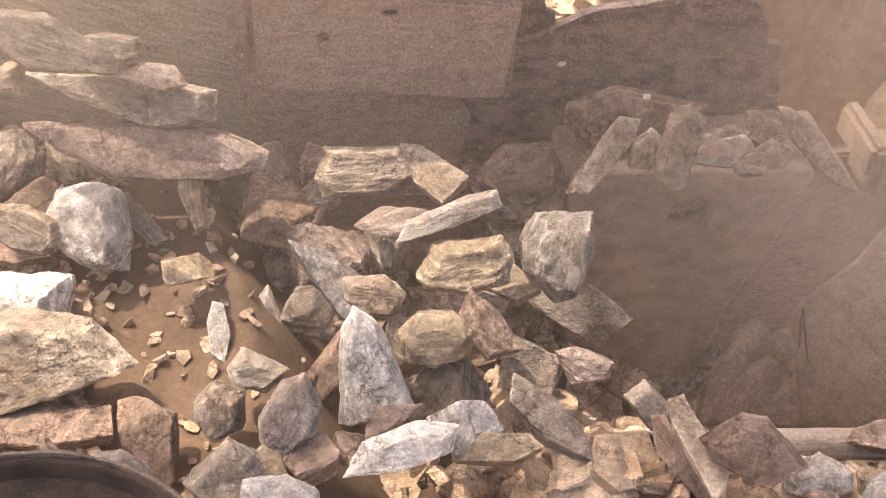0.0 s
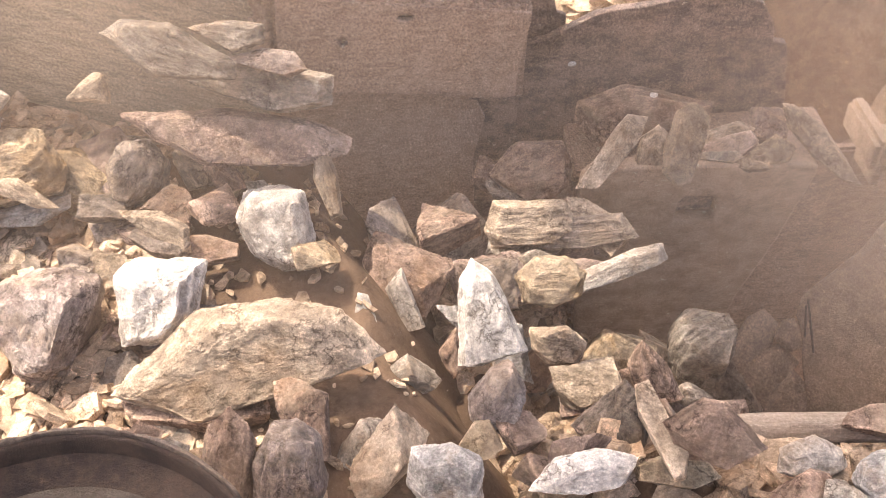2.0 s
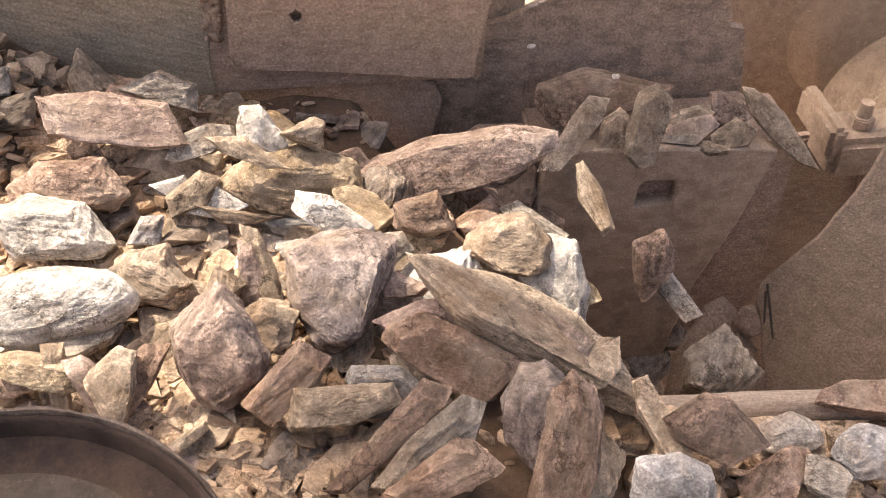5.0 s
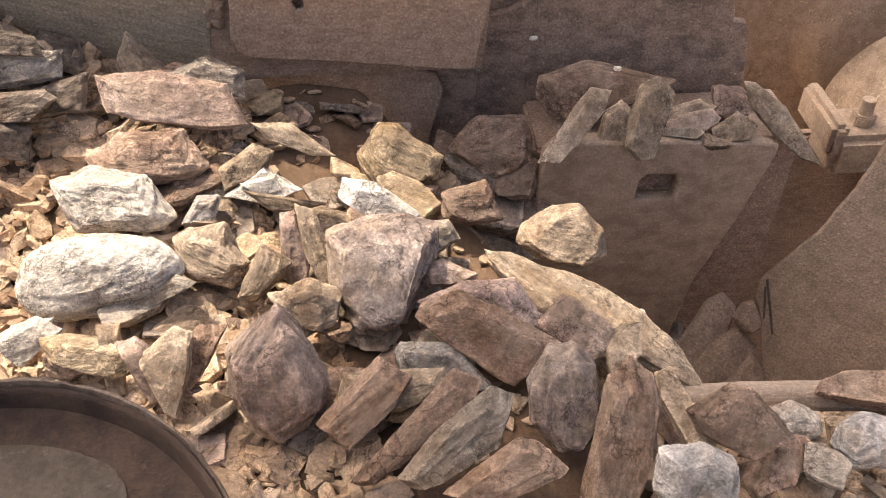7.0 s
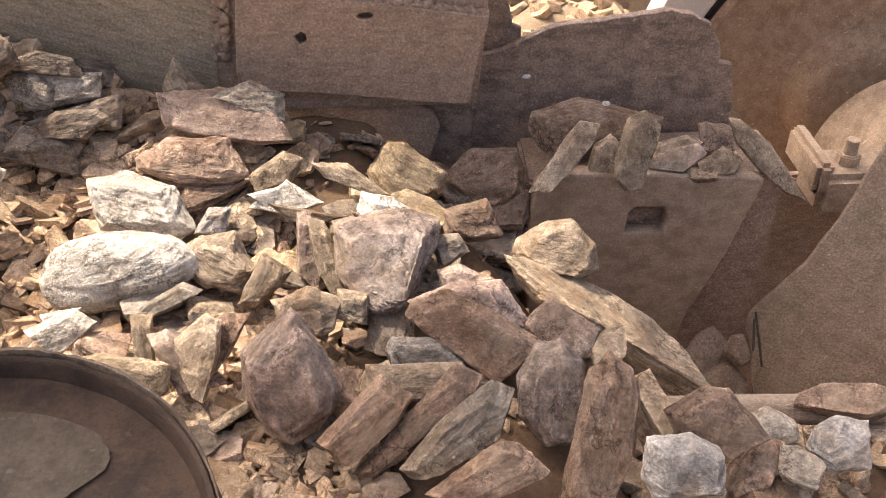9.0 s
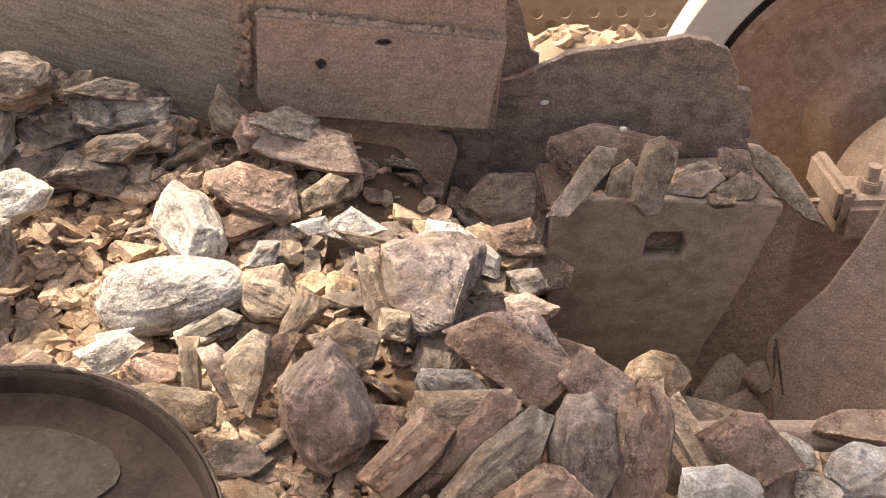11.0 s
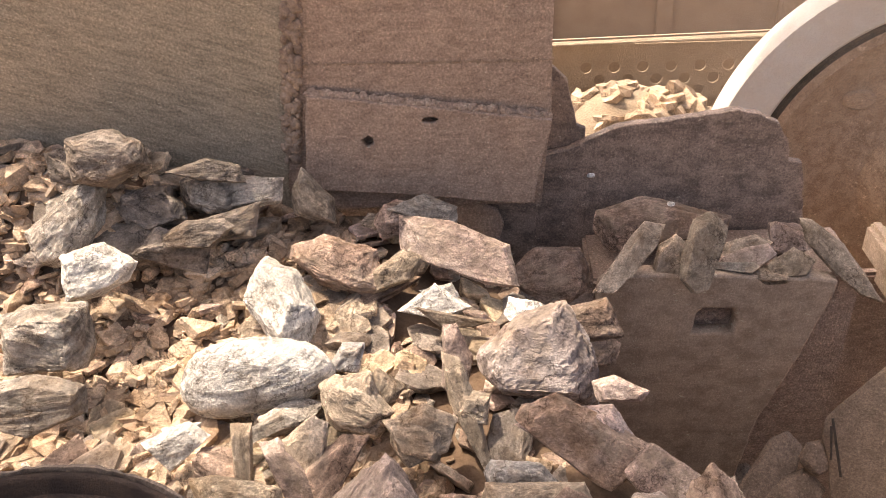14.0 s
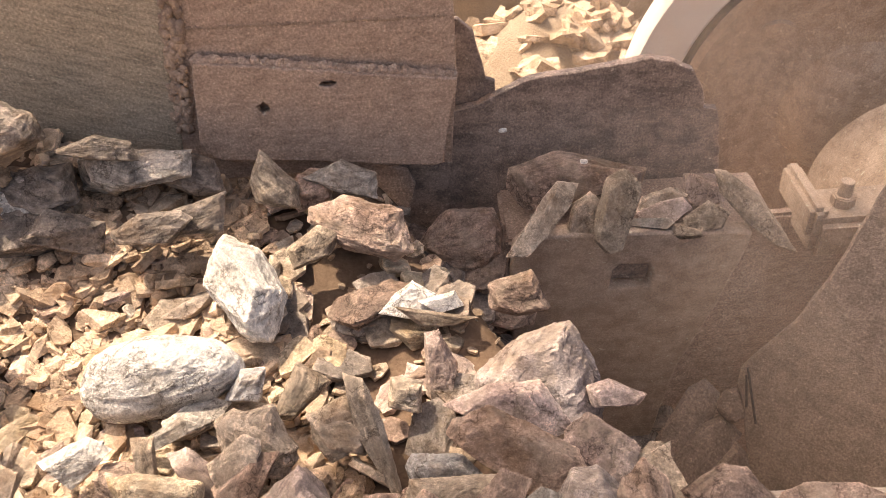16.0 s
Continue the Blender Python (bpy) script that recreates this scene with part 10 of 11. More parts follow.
rock("slate", "block", (0.17, 0.11, 0.066), 151, "in the rubble feed", (23, 19, -12), [(0, -2.013, 1.699, 0.136), (0.5, -1.955, 1.709, 0.136), (1, -1.921, 1.705, 0.136), (1.5, -1.856, 1.704, 0.136), (2, -1.747, 1.717, 0.136), (2.5, -1.661, 1.716, 0.136), (3.5, -1.327, 1.71, 0.136), (4.2, -1.167, 1.708, 0.136), (6.3, -1.044, 1.716, 0.136), (7, -0.974, 1.7, 0.136), (10.3, -0.867, 1.728, 0.136), (11, -0.839, 1.714, 0.134), (13, -0.775, 1.714, 0.134), (14, -0.757, 1.716, 0.134), (15, -0.739, 1.745, 0.139), (15.5, -0.738, 1.729, 0.138), (16, -0.745, 1.729, 0.138)])
rock("grey", "slab", (0.188, 0.12, 0.072), 152, "in the rubble feed", (4.2, -2.7, 6.3), [(0, -2.091, 1.197, -0.134), (0.5, -2.037, 1.207, -0.134), (1, -2.001, 1.204, -0.134), (1.5, -1.938, 1.205, -0.134), (2, -1.833, 1.217, -0.082), (2.5, -1.741, 1.214, 0.125), (3.5, -1.403, 1.208, 0.127), (4.2, -1.244, 1.205, 0.127), (6.3, -1.104, 1.185, 0.128), (7, -1.04, 1.183, 0.128), (11, -0.929, 1.217, 0.126), (12, -0.905, 1.218, 0.127), (12.5, -0.885, 1.201, 0.127), (13, -0.875, 1.195, 0.128), (13.5, -0.873, 1.199, 0.129), (14, -0.871, 1.202, 0.129), (15, -0.878, 1.238, 0.128), (15.5, -0.888, 1.241, 0.13), (16, -0.882, 1.244, 0.131)], outline=[(-0.091, 0.041), (-0.016, 0.061), (0.086, 0.041), (0.091, -0.012), (-0.016, -0.061), (-0.091, -0.045)], thick=0.072, bed=(8, 38))
rock("slate", "block", (0.17, 0.119, 0.083), 153, "in the rubble feed", (32, 10, 14), [(0, -2.279, 1.865, 0.279), (0.5, -2.219, 1.875, 0.279), (1, -2.185, 1.87, 0.279), (1.5, -2.119, 1.867, 0.279), (2, -2.008, 1.882, 0.279), (2.5, -1.926, 1.882, 0.279), (3.5, -1.591, 1.874, 0.279), (4.2, -1.43, 1.871, 0.279), (6.3, -1.337, 1.905, 0.279), (7, -1.242, 1.869, 0.279), (11, -1.106, 1.898, 0.279), (12, -1.081, 1.898, 0.279), (12.5, -1.075, 1.9, 0.269), (15, -0.984, 1.9, 0.292), (16, -0.97, 1.9, 0.292)])
rock("rust", "block", (0.13, 0.092, 0.055), 154, "in the rubble feed", (29, -9, 29), [(0, -1.625, 1.845, 0.168), (0.5, -1.566, 1.854, 0.168), (1, -1.536, 1.85, 0.168), (1.5, -1.472, 1.849, 0.168), (2, -1.361, 1.86, 0.168), (2.5, -1.274, 1.86, 0.168), (3.5, -0.942, 1.856, 0.168), (4.2, -0.784, 1.853, 0.168), (6.3, -0.647, 1.866, 0.168), (7, -0.594, 1.849, 0.168), (10.3, -0.48, 1.869, 0.168), (11, -0.466, 1.869, 0.164), (13, -0.393, 1.891, 0.135), (14, -0.24, 1.891, 0.11), (16, -0.208, 1.891, 0.11)])
rock("tan", "slab", (0.111, 0.075, 0.037), 155, "in the rubble feed", (24, -5, 47), [(0, -1.912, 1.05, -0.152), (0.5, -1.857, 1.061, -0.152), (1, -1.821, 1.059, -0.152), (1.5, -1.757, 1.06, -0.152), (2, -1.651, 1.072, -0.1), (2.5, -1.561, 1.07, 0.108), (3.5, -1.224, 1.066, 0.108), (4.2, -1.065, 1.064, 0.108), (6.3, -0.911, 1.038, 0.108), (7, -0.86, 1.042, 0.108), (10.3, -0.772, 1.078, 0.108), (11, -0.747, 1.063, 0.109), (12, -0.746, 1.062, 0.109), (13, -0.733, 1.051, 0.11), (14, -0.704, 1.046, 0.11), (15, -0.673, 1.075, 0.108), (15.5, -0.68, 1.056, 0.11), (16, -0.686, 1.053, 0.107)])
rock("rust", "slab", (0.114, 0.074, 0.037), 156, "in the rubble feed", (22, -12, 65), [(0, -1.981, 1.066, -0.152), (0.5, -1.926, 1.076, -0.152), (1, -1.89, 1.074, -0.152), (1.5, -1.825, 1.076, -0.152), (2, -1.719, 1.088, -0.1), (2.5, -1.63, 1.086, 0.108), (3.5, -1.292, 1.082, 0.108), (4.2, -1.133, 1.08, 0.108), (6.3, -0.983, 1.054, 0.108), (7, -0.927, 1.058, 0.108), (10.3, -0.84, 1.095, 0.108), (11, -0.815, 1.08, 0.109), (12, -0.814, 1.079, 0.109), (13, -0.801, 1.068, 0.11), (14, -0.772, 1.063, 0.11), (15, -0.741, 1.092, 0.108), (15.5, -0.748, 1.073, 0.11), (16, -0.754, 1.07, 0.107)])
rock("grey", "block", (0.256, 0.159, 0.119), 157, "in the rubble feed", (5.2, -38.1, 36), [(0, -2.262, 1.764, 0.195), (0.5, -2.207, 1.772, 0.195), (1, -2.17, 1.766, 0.195), (1.5, -2.106, 1.763, 0.195), (2, -2.001, 1.775, 0.196), (2.5, -1.923, 1.775, 0.196), (3.5, -1.601, 1.769, 0.197), (4.2, -1.446, 1.767, 0.197), (6.3, -1.357, 1.791, 0.197), (7, -1.263, 1.763, 0.197), (11, -1.119, 1.767, 0.196), (12, -1.099, 1.773, 0.197), (12.5, -1.094, 1.776, 0.188), (13.5, -1.058, 1.776, 0.197), (15, -1.001, 1.769, 0.21), (16, -0.996, 1.793, 0.211)], outline=[(-0.099, -0.033), (0.065, 0.115), (0.099, 0.084), (0.092, -0.005), (0.038, -0.115), (-0.058, -0.112)], thick=0.119, bed=(53, 50))
rock("rust", "slab", (0.37, 0.151, 0.091), 158, "on the jaw ledge", (42, -0.6, 1.2), [(0, 0.451, 2.011, -0.01)], outline=[(-0.184, -0.017), (-0.176, 0.037), (-0.046, 0.078), (0.061, 0.037), (0.184, 0.021), (0.169, -0.017), (0.000, -0.032), (-0.138, -0.078)], thick=0.091, bed=(3, 78))
rock("tan", "slab", (0.251, 0.062, 0.031), 159, "on the jaw ledge", (29.9, -37.8, 35.1), [(0, 0.34, 1.841, 0.001)], outline=[(-0.092, -0.092), (0.009, 0.060), (0.038, 0.092), (0.092, 0.084), (0.081, 0.053), (0.009, -0.041), (-0.048, -0.092)], thick=0.031, bed=(52, 78))
rock("tan", "slab", (0.136, 0.082, 0.041), 160, "on the jaw ledge", (21.5, -45.1, 47.7), [(0, 0.445, 1.879, -0.026)], outline=[(-0.048, -0.059), (-0.023, 0.029), (0.021, 0.059), (0.048, 0.037), (0.029, -0.051)], thick=0.041, bed=(64, 78))
rock("tan", "slab", (0.215, 0.088, 0.044), 161, "on the jaw ledge", (13.7, -49.2, 58.3), [(0, 0.521, 1.829, 0.018)], outline=[(-0.061, -0.069), (-0.054, -0.005), (-0.025, 0.081), (0.018, 0.105), (0.061, 0.066), (0.046, 0.016), (0.004, -0.098), (-0.032, -0.105)], thick=0.044, bed=(72, 78))
rock("tan", "slab", (0.14, 0.045, 0.027), 162, "on the jaw ledge", (41, -12, 9.6), [(0, 0.658, 1.934, -0.036)], outline=[(-0.068, -0.030), (-0.053, 0.008), (0.023, 0.030), (0.068, 0.008), (-0.023, -0.030)], thick=0.027, bed=(17, 78))
rock("pink", "slab", (0.142, 0.067, 0.047), 163, "on the jaw ledge", (49, -21, -1), [(0, 0.657, 1.9, -0.061)])
rock("grey", "slab", (0.14, 0.031, 0.024), 164, "on the jaw ledge", (28, -3, -12), [(0, 0.603, 1.86, -0.057)])
rock("tan", "slab", (0.117, 0.081, 0.032), 165, "on the jaw ledge", (43, -32, 7), [(0, 0.755, 1.86, -0.057)])
rock("pink", "block", (0.105, 0.098, 0.069), 166, "on the jaw ledge", (53, -8, -16), [(0, 0.771, 1.95, -0.037)])
rock("tan", "slab", (0.302, 0.072, 0.036), 167, "on the jaw ledge", (29.2, 38.5, -34.7), [(0, 0.884, 1.882, -0.055)], outline=[(-0.104, 0.110), (-0.074, 0.105), (0.007, 0.043), (0.067, -0.046), (0.104, -0.110), (0.052, -0.093), (-0.030, -0.024), (-0.089, 0.050)], thick=0.036, bed=(-48, 78))
rock("tan", "slab", (0.11, 0.034, 0.024), 168, "on the jaw ledge", (28, -1, -19), [(0, 0.687, 1.84, -0.072)])
rock("rust", "block", (0.229, 0.181, 0.091), 169, "on the jaw ledge", (41.5, -8.5, 7), [(0, 0.137, 1.895, -0.093)], outline=[(-0.113, -0.002), (-0.030, 0.084), (0.090, 0.081), (0.113, 0.036), (0.113, -0.039), (0.045, -0.084), (-0.045, -0.077)], thick=0.091, bed=(13, 78))
rock("slate", "block", (0.168, 0.125, 0.088), 170, "on the jaw ledge", (25, 10, -23), [(0, 0.089, 1.86, -0.145)])
rock("rust", "block", (0.183, 0.134, 0.094), 171, "on the jaw ledge", (25, -8, 11), [(0, 0.194, 1.85, -0.171)])
rock("slate", "block", (0.183, 0.143, 0.1), 172, "on the jaw ledge", (25, 4, -14), [(0, 0.132, 1.82, -0.231)])
rock("rust", "block", (0.171, 0.14, 0.098), 173, "on the jaw ledge", (22, 12, -35), [(0, 0.237, 1.8, -0.269)])
rock("slate", "block", (0.198, 0.142, 0.1), 174, "on the jaw ledge", (24, -5, 6), [(0, 0.158, 1.76, -0.31)])
rock("rust", "block", (0.138, 0.095, 0.067), 175, "on the jaw ledge", (26, 8, -18), [(0, 0.054, 1.9, -0.107)])
rock("slate", "block", (0.092, 0.065, 0.045), 176, "on the jaw ledge", (26, 4, -15), [(0, 0.243, 1.88, -0.19)])
rock("grey", "slab", (0.145, 0.052, 0.031), 180, "inside the crushing chamber", (12, -17, 31), [(0, 0.7, 1.668, -0.754)])
rock("slate", "block", (0.222, 0.161, 0.112), 181, "inside the crushing chamber", (16, -15, 22), [(0, 0.7, 1.892, -0.853)])
rock("slate", "block", (0.222, 0.205, 0.164), 182, "inside the crushing chamber", (19, 7, -40), [(0, 0.62, 1.886, -0.921)])
rock("grey", "block", (0.128, 0.082, 0.049), 183, "beside the front rail", (6.7, -2.1, 1.5), [(0, 0.564, 0.953, -0.02)], outline=[(-0.064, -0.022), (-0.054, 0.017), (0.005, 0.042), (0.054, 0.017), (0.064, -0.012), (-0.005, -0.042)], thick=0.049, bed=(6, 50))
rock("blue", "block", (0.112, 0.1, 0.07), 184, "beside the front rail", (2.8, -21, 20.7), [(0, 0.654, 0.884, 0.02)], outline=[(-0.050, -0.009), (-0.034, 0.028), (0.003, 0.047), (0.050, 0.042), (0.050, -0.037), (-0.025, -0.047)], thick=0.07, bed=(33, 50))
rock("rust", "block", (0.129, 0.105, 0.074), 185, "beside the front rail", (12, -14, 10), [(0, 0.524, 0.876, -0.03)])
rock("grey", "block", (0.075, 0.067, 0.047), 186, "beside the front rail", (18, -3, -32), [(0, 0.584, 0.853, 0)])
rock("rust", "slab", (0.236, 0.05, 0.03), 187, "beside the front rail", (-21.8, 37.6, -46.8), [(0, 0.374, 1.007, -0.05)], outline=[(-0.078, 0.088), (-0.055, 0.091), (-0.025, 0.032), (0.078, -0.091), (0.037, -0.091), (-0.065, 0.021)], thick=0.03, bed=(-53, 38))
rock("rust", "slab", (0.204, 0.067, 0.047), 188, "beside the front rail", (19, -10, -15), [(0, 0.761, 1.043, -0.06)])
rock("tan", "slab", (0.112, 0.075, 0.045), 189, "beside the front rail", (-6.3, -11.1, 10.1), [(0, 0.576, 0.923, -0.06)], outline=[(-0.052, -0.020), (0.012, 0.035), (0.052, 0.025), (0.042, -0.035)], thick=0.045, bed=(19, 38))
rock("pink", "block", (0.244, 0.145, 0.102), 190, "in the rubble feed", (-2, 29, -65), [(0, -1.094, 1.79, 0.116), (0.5, -1.042, 1.795, 0.104), (1, -1.027, 1.79, 0.101), (1.5, -0.978, 1.792, 0.09), (2, -0.874, 1.775, 0.087), (2.5, -0.801, 1.774, 0.086), (3.5, -0.503, 1.728, 0.078), (4, -0.404, 1.745, 0.064), (4.2, -0.366, 1.756, 0.047), (4.6, -0.34, 1.756, 0.047), (5.02, -0.164, 1.686, -0.054, 16.9, 53.7, -57.7), (5.44, 0.009, 1.616, -0.416, 36.1, 78.2, -50.7), (5.8, 0.151, 1.562, -0.967, 52.6, 99.2, -44.7), (16, 0.45, 1.558, -1.153, 52.6, 99.2, -44.7)])
rock("tan", "block", (0.129, 0.089, 0.062), 191, "in the rubble feed", (4, 28, -56), [(0, -0.9, 1.794, 0.116), (0.5, -0.849, 1.799, 0.104), (1, -0.835, 1.794, 0.101), (1.5, -0.786, 1.795, 0.09), (2, -0.681, 1.778, 0.087), (2.5, -0.609, 1.777, 0.086), (3.5, -0.31, 1.733, 0.078), (4, -0.212, 1.748, 0.064), (4.2, -0.173, 1.76, 0.047), (4.6, -0.147, 1.759, 0.047), (5.02, 0.029, 1.689, -0.054, 23.4, 52.9, -49.4), (5.44, 0.202, 1.619, -0.416, 42.7, 77.4, -42.4), (5.8, 0.344, 1.566, -0.967, 59.2, 98.4, -36.4), (16, 0.45, 1.559, -1.153, 59.2, 98.4, -36.4)])
rock("rust", "block", (0.113, 0.082, 0.057), 192, "in the rubble feed", (27, 9, 6), [(0, -0.826, 1.747, 0.116), (0.5, -0.774, 1.751, 0.104), (1, -0.76, 1.747, 0.101), (1.5, -0.712, 1.748, 0.09), (2, -0.607, 1.73, 0.087), (2.5, -0.534, 1.729, 0.086), (3.5, -0.235, 1.685, 0.078), (4, -0.138, 1.701, 0.064), (4.2, -0.099, 1.712, 0.047), (4.6, -0.073, 1.711, 0.047), (5.02, 0.104, 1.651, -0.054, 46.0, -15.2, -1.4), (5.44, 0.276, 1.591, -0.416, 65.2, -39.7, -8.4), (5.8, 0.418, 1.547, -0.967, 81.7, -60.7, -14.4), (16, 0.45, 1.539, -1.153, 81.7, -60.7, -14.4)])
rock("rust", "block", (0.121, 0.095, 0.066), 193, "in the rubble feed", (20, 20, -15), [(0, -0.932, 1.656, 0.116), (0.5, -0.881, 1.661, 0.104), (1, -0.866, 1.656, 0.101), (1.5, -0.817, 1.657, 0.09), (2, -0.713, 1.641, 0.087), (2.5, -0.64, 1.639, 0.086), (3.5, -0.341, 1.594, 0.078), (4, -0.243, 1.61, 0.064), (4.2, -0.204, 1.622, 0.047), (4.6, -0.178, 1.621, 0.047), (5.02, -0.001, 1.578, -0.054, 39.4, -4.8, -21.7), (5.44, 0.171, 1.537, -0.416, 58.7, -29.3, -28.7), (5.8, 0.312, 1.509, -0.967, 75.2, -50.3, -34.7), (16, 0.45, 1.503, -1.153, 75.2, -50.3, -34.7)])
rock("rust", "slab", (0.178, 0.072, 0.036), 194, "in the rubble feed", (23, 13, 1), [(0, -0.989, 1.563, 0.054), (0.5, -0.909, 1.574, 0.055), (1, -0.87, 1.563, 0.054), (1.5, -0.813, 1.56, 0.053), (2, -0.631, 1.524, 0.045), (2.5, -0.484, 1.486, 0.042), (3, -0.333, 1.458, 0.042), (3.5, -0.157, 1.417, 0.039), (4.2, -0.038, 1.398, 0.039), (5.2, 0.03, 1.392, -0.084), (6.3, 0.105, 1.387, -0.181), (7, 0.13, 1.389, -0.181), (10.3, 0.233, 1.4, -0.181), (12.5, 0.289, 1.4, -0.181), (13, 0.379, 1.409, -0.328), (14, 0.521, 1.425, -1.331), (16, 0.521, 1.425, -1.331)])
rock("white", "slab", (0.144, 0.047, 0.033), 195, "in the rubble feed", (-4, 22, -83), [(0, -0.514, 1.344, -0.01), (0.5, -0.46, 1.365, -0.008), (1, -0.434, 1.36, -0.011), (1.5, -0.375, 1.349, -0.012), (1.9, -0.299, 1.349, -0.01), (2.11, -0.213, 1.366, -0.109, 15.3, 46.7, -76.2), (2.32, -0.125, 1.38, -0.465, 34.5, 71.2, -69.2), (2.5, -0.05, 1.392, -1.007, 51.0, 92.2, -63.2), (16, 0.45, 1.389, -1.21, 51.0, 92.2, -63.2)])
rock("slate", "block", (0.117, 0.067, 0.04), 196, "in the rubble feed", (26, 12, 9), [(0, -1.096, 1.662, 0.116), (0.5, -1.045, 1.667, 0.104), (1, -1.03, 1.662, 0.101), (1.5, -0.981, 1.663, 0.09), (2, -0.877, 1.647, 0.087), (2.5, -0.804, 1.645, 0.086), (3.5, -0.504, 1.6, 0.078), (4, -0.406, 1.616, 0.064), (4.2, -0.367, 1.628, 0.047), (4.6, -0.342, 1.627, 0.047), (5.02, -0.166, 1.582, -0.054, 45.3, -12.3, 1.8), (5.44, 0.007, 1.54, -0.416, 64.5, -36.8, -5.2), (5.8, 0.149, 1.509, -0.967, 81.0, -57.8, -11.2), (16, 0.45, 1.506, -1.153, 81.0, -57.8, -11.2)])
rock("slate", "block", (0.154, 0.132, 0.099), 197, "in the rubble feed", (15.8, 8.5, -1.2), [(0, -2.106, 1.829, 0.198), (0.5, -2.049, 1.838, 0.198), (1, -2.016, 1.833, 0.198), (1.5, -1.952, 1.831, 0.199), (2, -1.845, 1.843, 0.199), (2.5, -1.761, 1.843, 0.199), (3.5, -1.431, 1.835, 0.2), (4.2, -1.273, 1.832, 0.201), (6.3, -1.166, 1.854, 0.2), (7, -1.087, 1.829, 0.2), (8.2, -1.075, 1.844, 0.2), (11, -0.95, 1.846, 0.194), (12, -0.927, 1.848, 0.193), (12.5, -0.901, 1.848, 0.197), (13, -0.87, 1.839, 0.188), (13.5, -0.862, 1.839, 0.188), (16, -0.815, 1.846, 0.189)], outline=[(-0.075, 0.044), (0.058, 0.065), (0.075, -0.012), (0.037, -0.065), (-0.054, -0.040)], thick=0.099, bed=(-5, 50))
rock("slate", "block", (0.193, 0.138, 0.097), 198, "in the rubble feed", (32, 4, 24), [(0, -2.287, 1.864, 0.19), (0.5, -2.228, 1.874, 0.19), (1, -2.194, 1.869, 0.19), (1.5, -2.128, 1.868, 0.19), (2, -2.017, 1.882, 0.19), (2.5, -1.934, 1.882, 0.19), (3.5, -1.6, 1.874, 0.19), (4.2, -1.439, 1.872, 0.19), (6.3, -1.343, 1.899, 0.19), (7, -1.251, 1.872, 0.19), (11, -1.114, 1.898, 0.19), (12, -1.089, 1.898, 0.19), (12.5, -1.083, 1.901, 0.181), (15, -0.992, 1.9, 0.203), (16, -0.978, 1.9, 0.203)])
rock("slate", "block", (0.224, 0.101, 0.076), 199, "in the rubble feed", (6.5, 12.7, -13.9), [(0, -2.019, 1.982, 0.178), (0.5, -1.954, 1.994, 0.178), (1, -1.928, 1.993, 0.178), (1.5, -1.862, 1.994, 0.179), (2, -1.745, 2.009, 0.179), (2.5, -1.65, 2.007, 0.179), (3.5, -1.294, 1.993, 0.18), (4.2, -1.124, 1.988, 0.18), (6.3, -0.994, 2.01, 0.18), (7, -0.927, 1.989, 0.18), (8, -0.893, 1.998, 0.18), (10.3, -0.833, 2.057, 0.178), (13, -0.715, 1.989, 0.174), (14, -0.706, 1.994, 0.174), (15, -0.658, 2.008, 0.174), (15.5, -0.612, 1.958, 0.172), (16, -0.518, 1.904, 0.167)], outline=[(-0.109, 0.008), (-0.007, 0.060), (0.081, 0.035), (0.109, -0.046), (0.047, -0.060), (0.007, -0.005)], thick=0.076, bed=(-16, 50))
rock("slate", "block", (0.199, 0.13, 0.091), 200, "in the rubble feed", (30, 7, 16), [(0, -2.146, 1.732, 0.136), (0.5, -2.087, 1.742, 0.136), (1, -2.053, 1.738, 0.136), (1.5, -1.988, 1.737, 0.136), (2, -1.878, 1.75, 0.136), (2.5, -1.793, 1.749, 0.136), (3.5, -1.459, 1.743, 0.136), (4.2, -1.298, 1.741, 0.136), (6.3, -1.185, 1.753, 0.136), (7, -1.106, 1.735, 0.136), (10.3, -0.999, 1.763, 0.136), (11, -0.971, 1.749, 0.134), (13, -0.907, 1.749, 0.134), (14, -0.889, 1.751, 0.134), (15, -0.871, 1.78, 0.139), (15.5, -0.87, 1.764, 0.138), (16, -0.877, 1.764, 0.138)])
rock("grey", "block", (0.155, 0.114, 0.086), 201, "in the rubble feed", (15.7, 10, -2.3), [(0, -1.997, 1.891, 0.198), (0.5, -1.937, 1.9, 0.199), (1, -1.905, 1.896, 0.198), (1.5, -1.838, 1.895, 0.199), (2, -1.723, 1.907, 0.199), (2.5, -1.638, 1.907, 0.2), (3.5, -1.308, 1.898, 0.2), (4.2, -1.149, 1.894, 0.201), (6.3, -1.037, 1.919, 0.2), (7, -0.962, 1.895, 0.2), (8.2, -0.947, 1.917, 0.2), (11, -0.822, 1.93, 0.194), (12, -0.796, 1.927, 0.193), (12.5, -0.768, 1.925, 0.197), (13, -0.735, 1.915, 0.188), (13.5, -0.726, 1.915, 0.188), (16, -0.681, 1.906, 0.189)], outline=[(-0.075, 0.029), (-0.025, 0.060), (0.068, 0.029), (0.075, -0.014), (0.018, -0.060), (-0.061, -0.043)], thick=0.086, bed=(-7, 50))
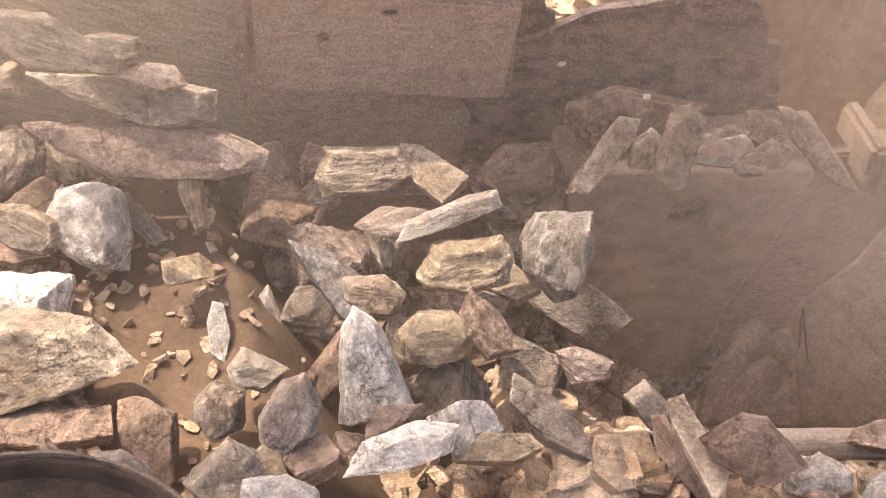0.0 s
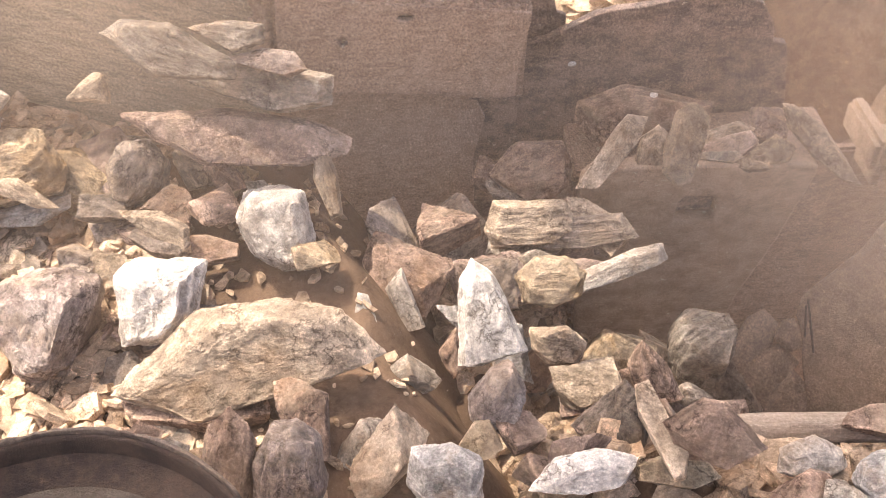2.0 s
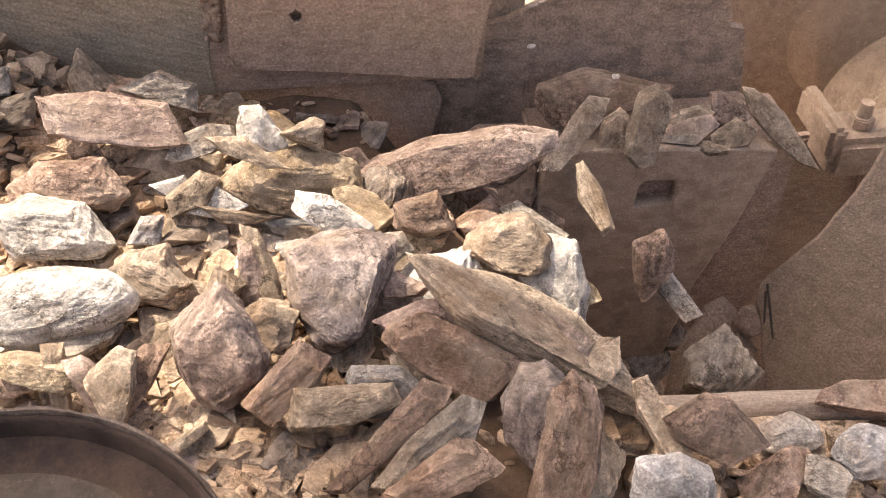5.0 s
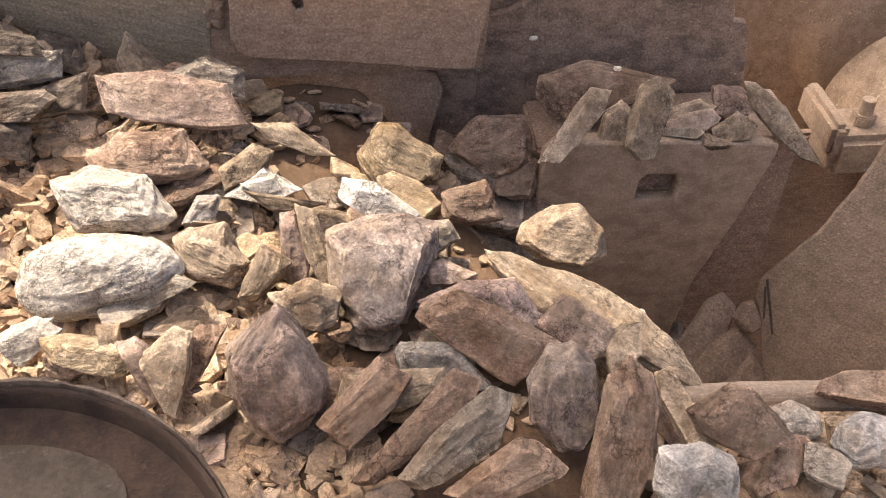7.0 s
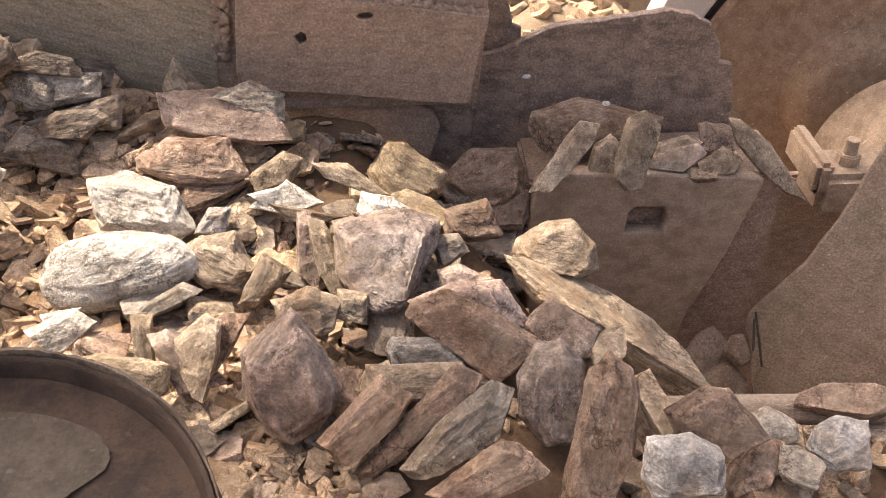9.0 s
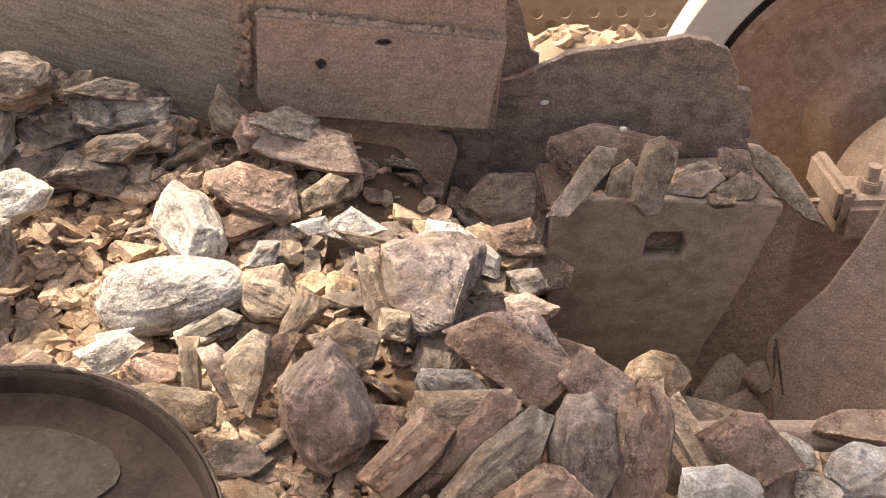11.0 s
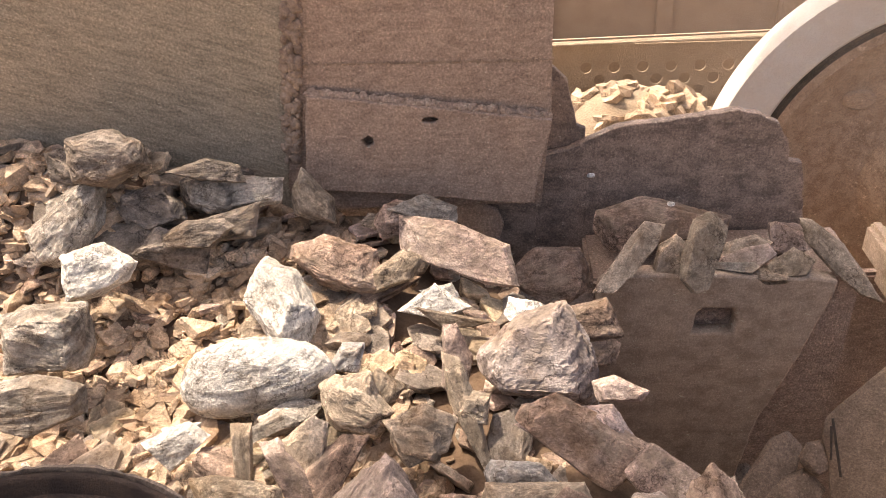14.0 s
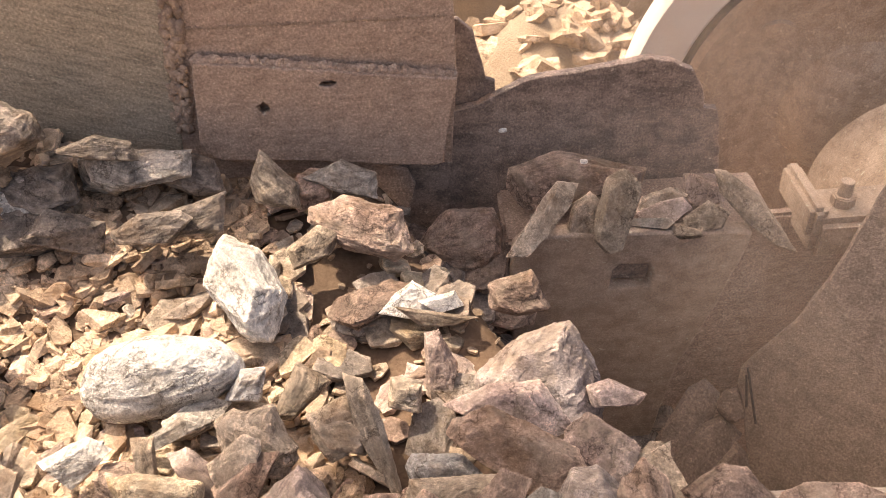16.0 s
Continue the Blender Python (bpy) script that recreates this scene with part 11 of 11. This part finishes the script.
rock("rust", "slab", (0.272, 0.047, 0.028), 202, "in the rubble feed", (-12.8, -30, 29.5), [(0, -0.926, 0.923, 0.07), (0.5, -0.874, 0.929, 0.071), (1, -0.843, 0.926, 0.071), (1.5, -0.782, 0.927, 0.072), (2, -0.677, 0.933, 0.073), (2.5, -0.587, 0.93, 0.073), (3.5, -0.264, 0.93, 0.075), (6.3, -0.098, 0.954, 0.073), (7, -0.074, 0.921, 0.077), (7.5, -0.061, 0.928, 0.075), (8, -0.055, 0.927, 0.074), (8.2, -0.051, 0.926, 0.072), (10.3, -0.022, 0.93, 0.071), (11, 0.003, 0.913, 0.074), (12, 0.025, 0.912, 0.074), (12.5, 0.032, 0.898, 0.075), (14, 0.05, 0.912, 0.075), (16, 0.106, 0.956, 0.077)], outline=[(-0.108, -0.090), (0.059, 0.095), (0.108, 0.077), (0.032, 0.005), (-0.086, -0.095)], thick=0.028, bed=(44, 38))
rock("blue", "slab", (0.182, 0.112, 0.056), 203, "in the rubble feed", (39.7, 18.3, -13.1), [(0, -1.003, 1.067, -0.217), (0.5, -0.949, 1.072, -0.217), (1, -0.919, 1.071, -0.217), (1.5, -0.855, 1.073, -0.216), (2, -0.748, 1.079, -0.164), (2.5, -0.667, 1.075, 0.042), (3.5, -0.35, 1.074, 0.044), (4.2, -0.204, 1.069, 0.045), (6.3, -0.046, 1.047, 0.044), (7, -0.025, 1.069, 0.043), (7.5, -0.021, 1.066, 0.043), (8.2, -0.017, 1.091, 0.042), (10.3, -0.002, 1.091, 0.039), (10.5, 0.004, 1.081, 0.039), (11, 0.016, 1.064, 0.04), (11.5, 0.014, 1.074, 0.041), (12, 0.023, 1.063, 0.041), (12.5, 0.034, 1.058, 0.043), (13, 0.044, 1.06, 0.043), (13.5, 0.053, 1.056, 0.043), (14, 0.063, 1.061, 0.042), (14.5, 0.08, 1.054, 0.038), (15, 0.093, 1.082, 0.035), (15.3, 0.096, 1.084, 0.032), (15.5, 0.103, 1.084, 0.03), (16, 0.09, 1.081, 0.035)], outline=[(-0.087, 0.024), (-0.076, 0.047), (0.015, 0.045), (0.087, -0.032), (0.046, -0.047), (-0.066, -0.045)], thick=0.056, bed=(-20, 78))
rock("white", "round", (0.023, 0.015, 0.011), 204, "beside the front rail", (31, -1, -6), [(0, 0.271, 2.118, 0.087)])
rock("white", "round", (0.019, 0.014, 0.01), 205, "beside the front rail", (30, -3, -9), [(0, 0.453, 1.93, 0.099)])


def motions():
    walk(bank, [(t, pose(d, 0, 0)) for t, d in BANK_ROWS])
    walk(wheel, [(0.4 * i, pose(*WHEEL_AT, 0, 0, -6) @ pose(0, 0, 0, 0, 72 * i, 0)) for i in range(41)])
    # the jaw's short, quick strokes
    walk(side, [(i / 6, pose(0.005 * (-1) ** i, 0, -0.004 * (-1) ** i)) for i in range(97)])
    for puff, rows in PUFFS:
        walk(puff, [(r[0], pose(*r[1:])) for r in rows])
    for ob, rows, turn in MOVING:
        walk(ob, [(r[0], pose(*r[1:4], *(r[4:] or turn))) for r in rows])


motions()
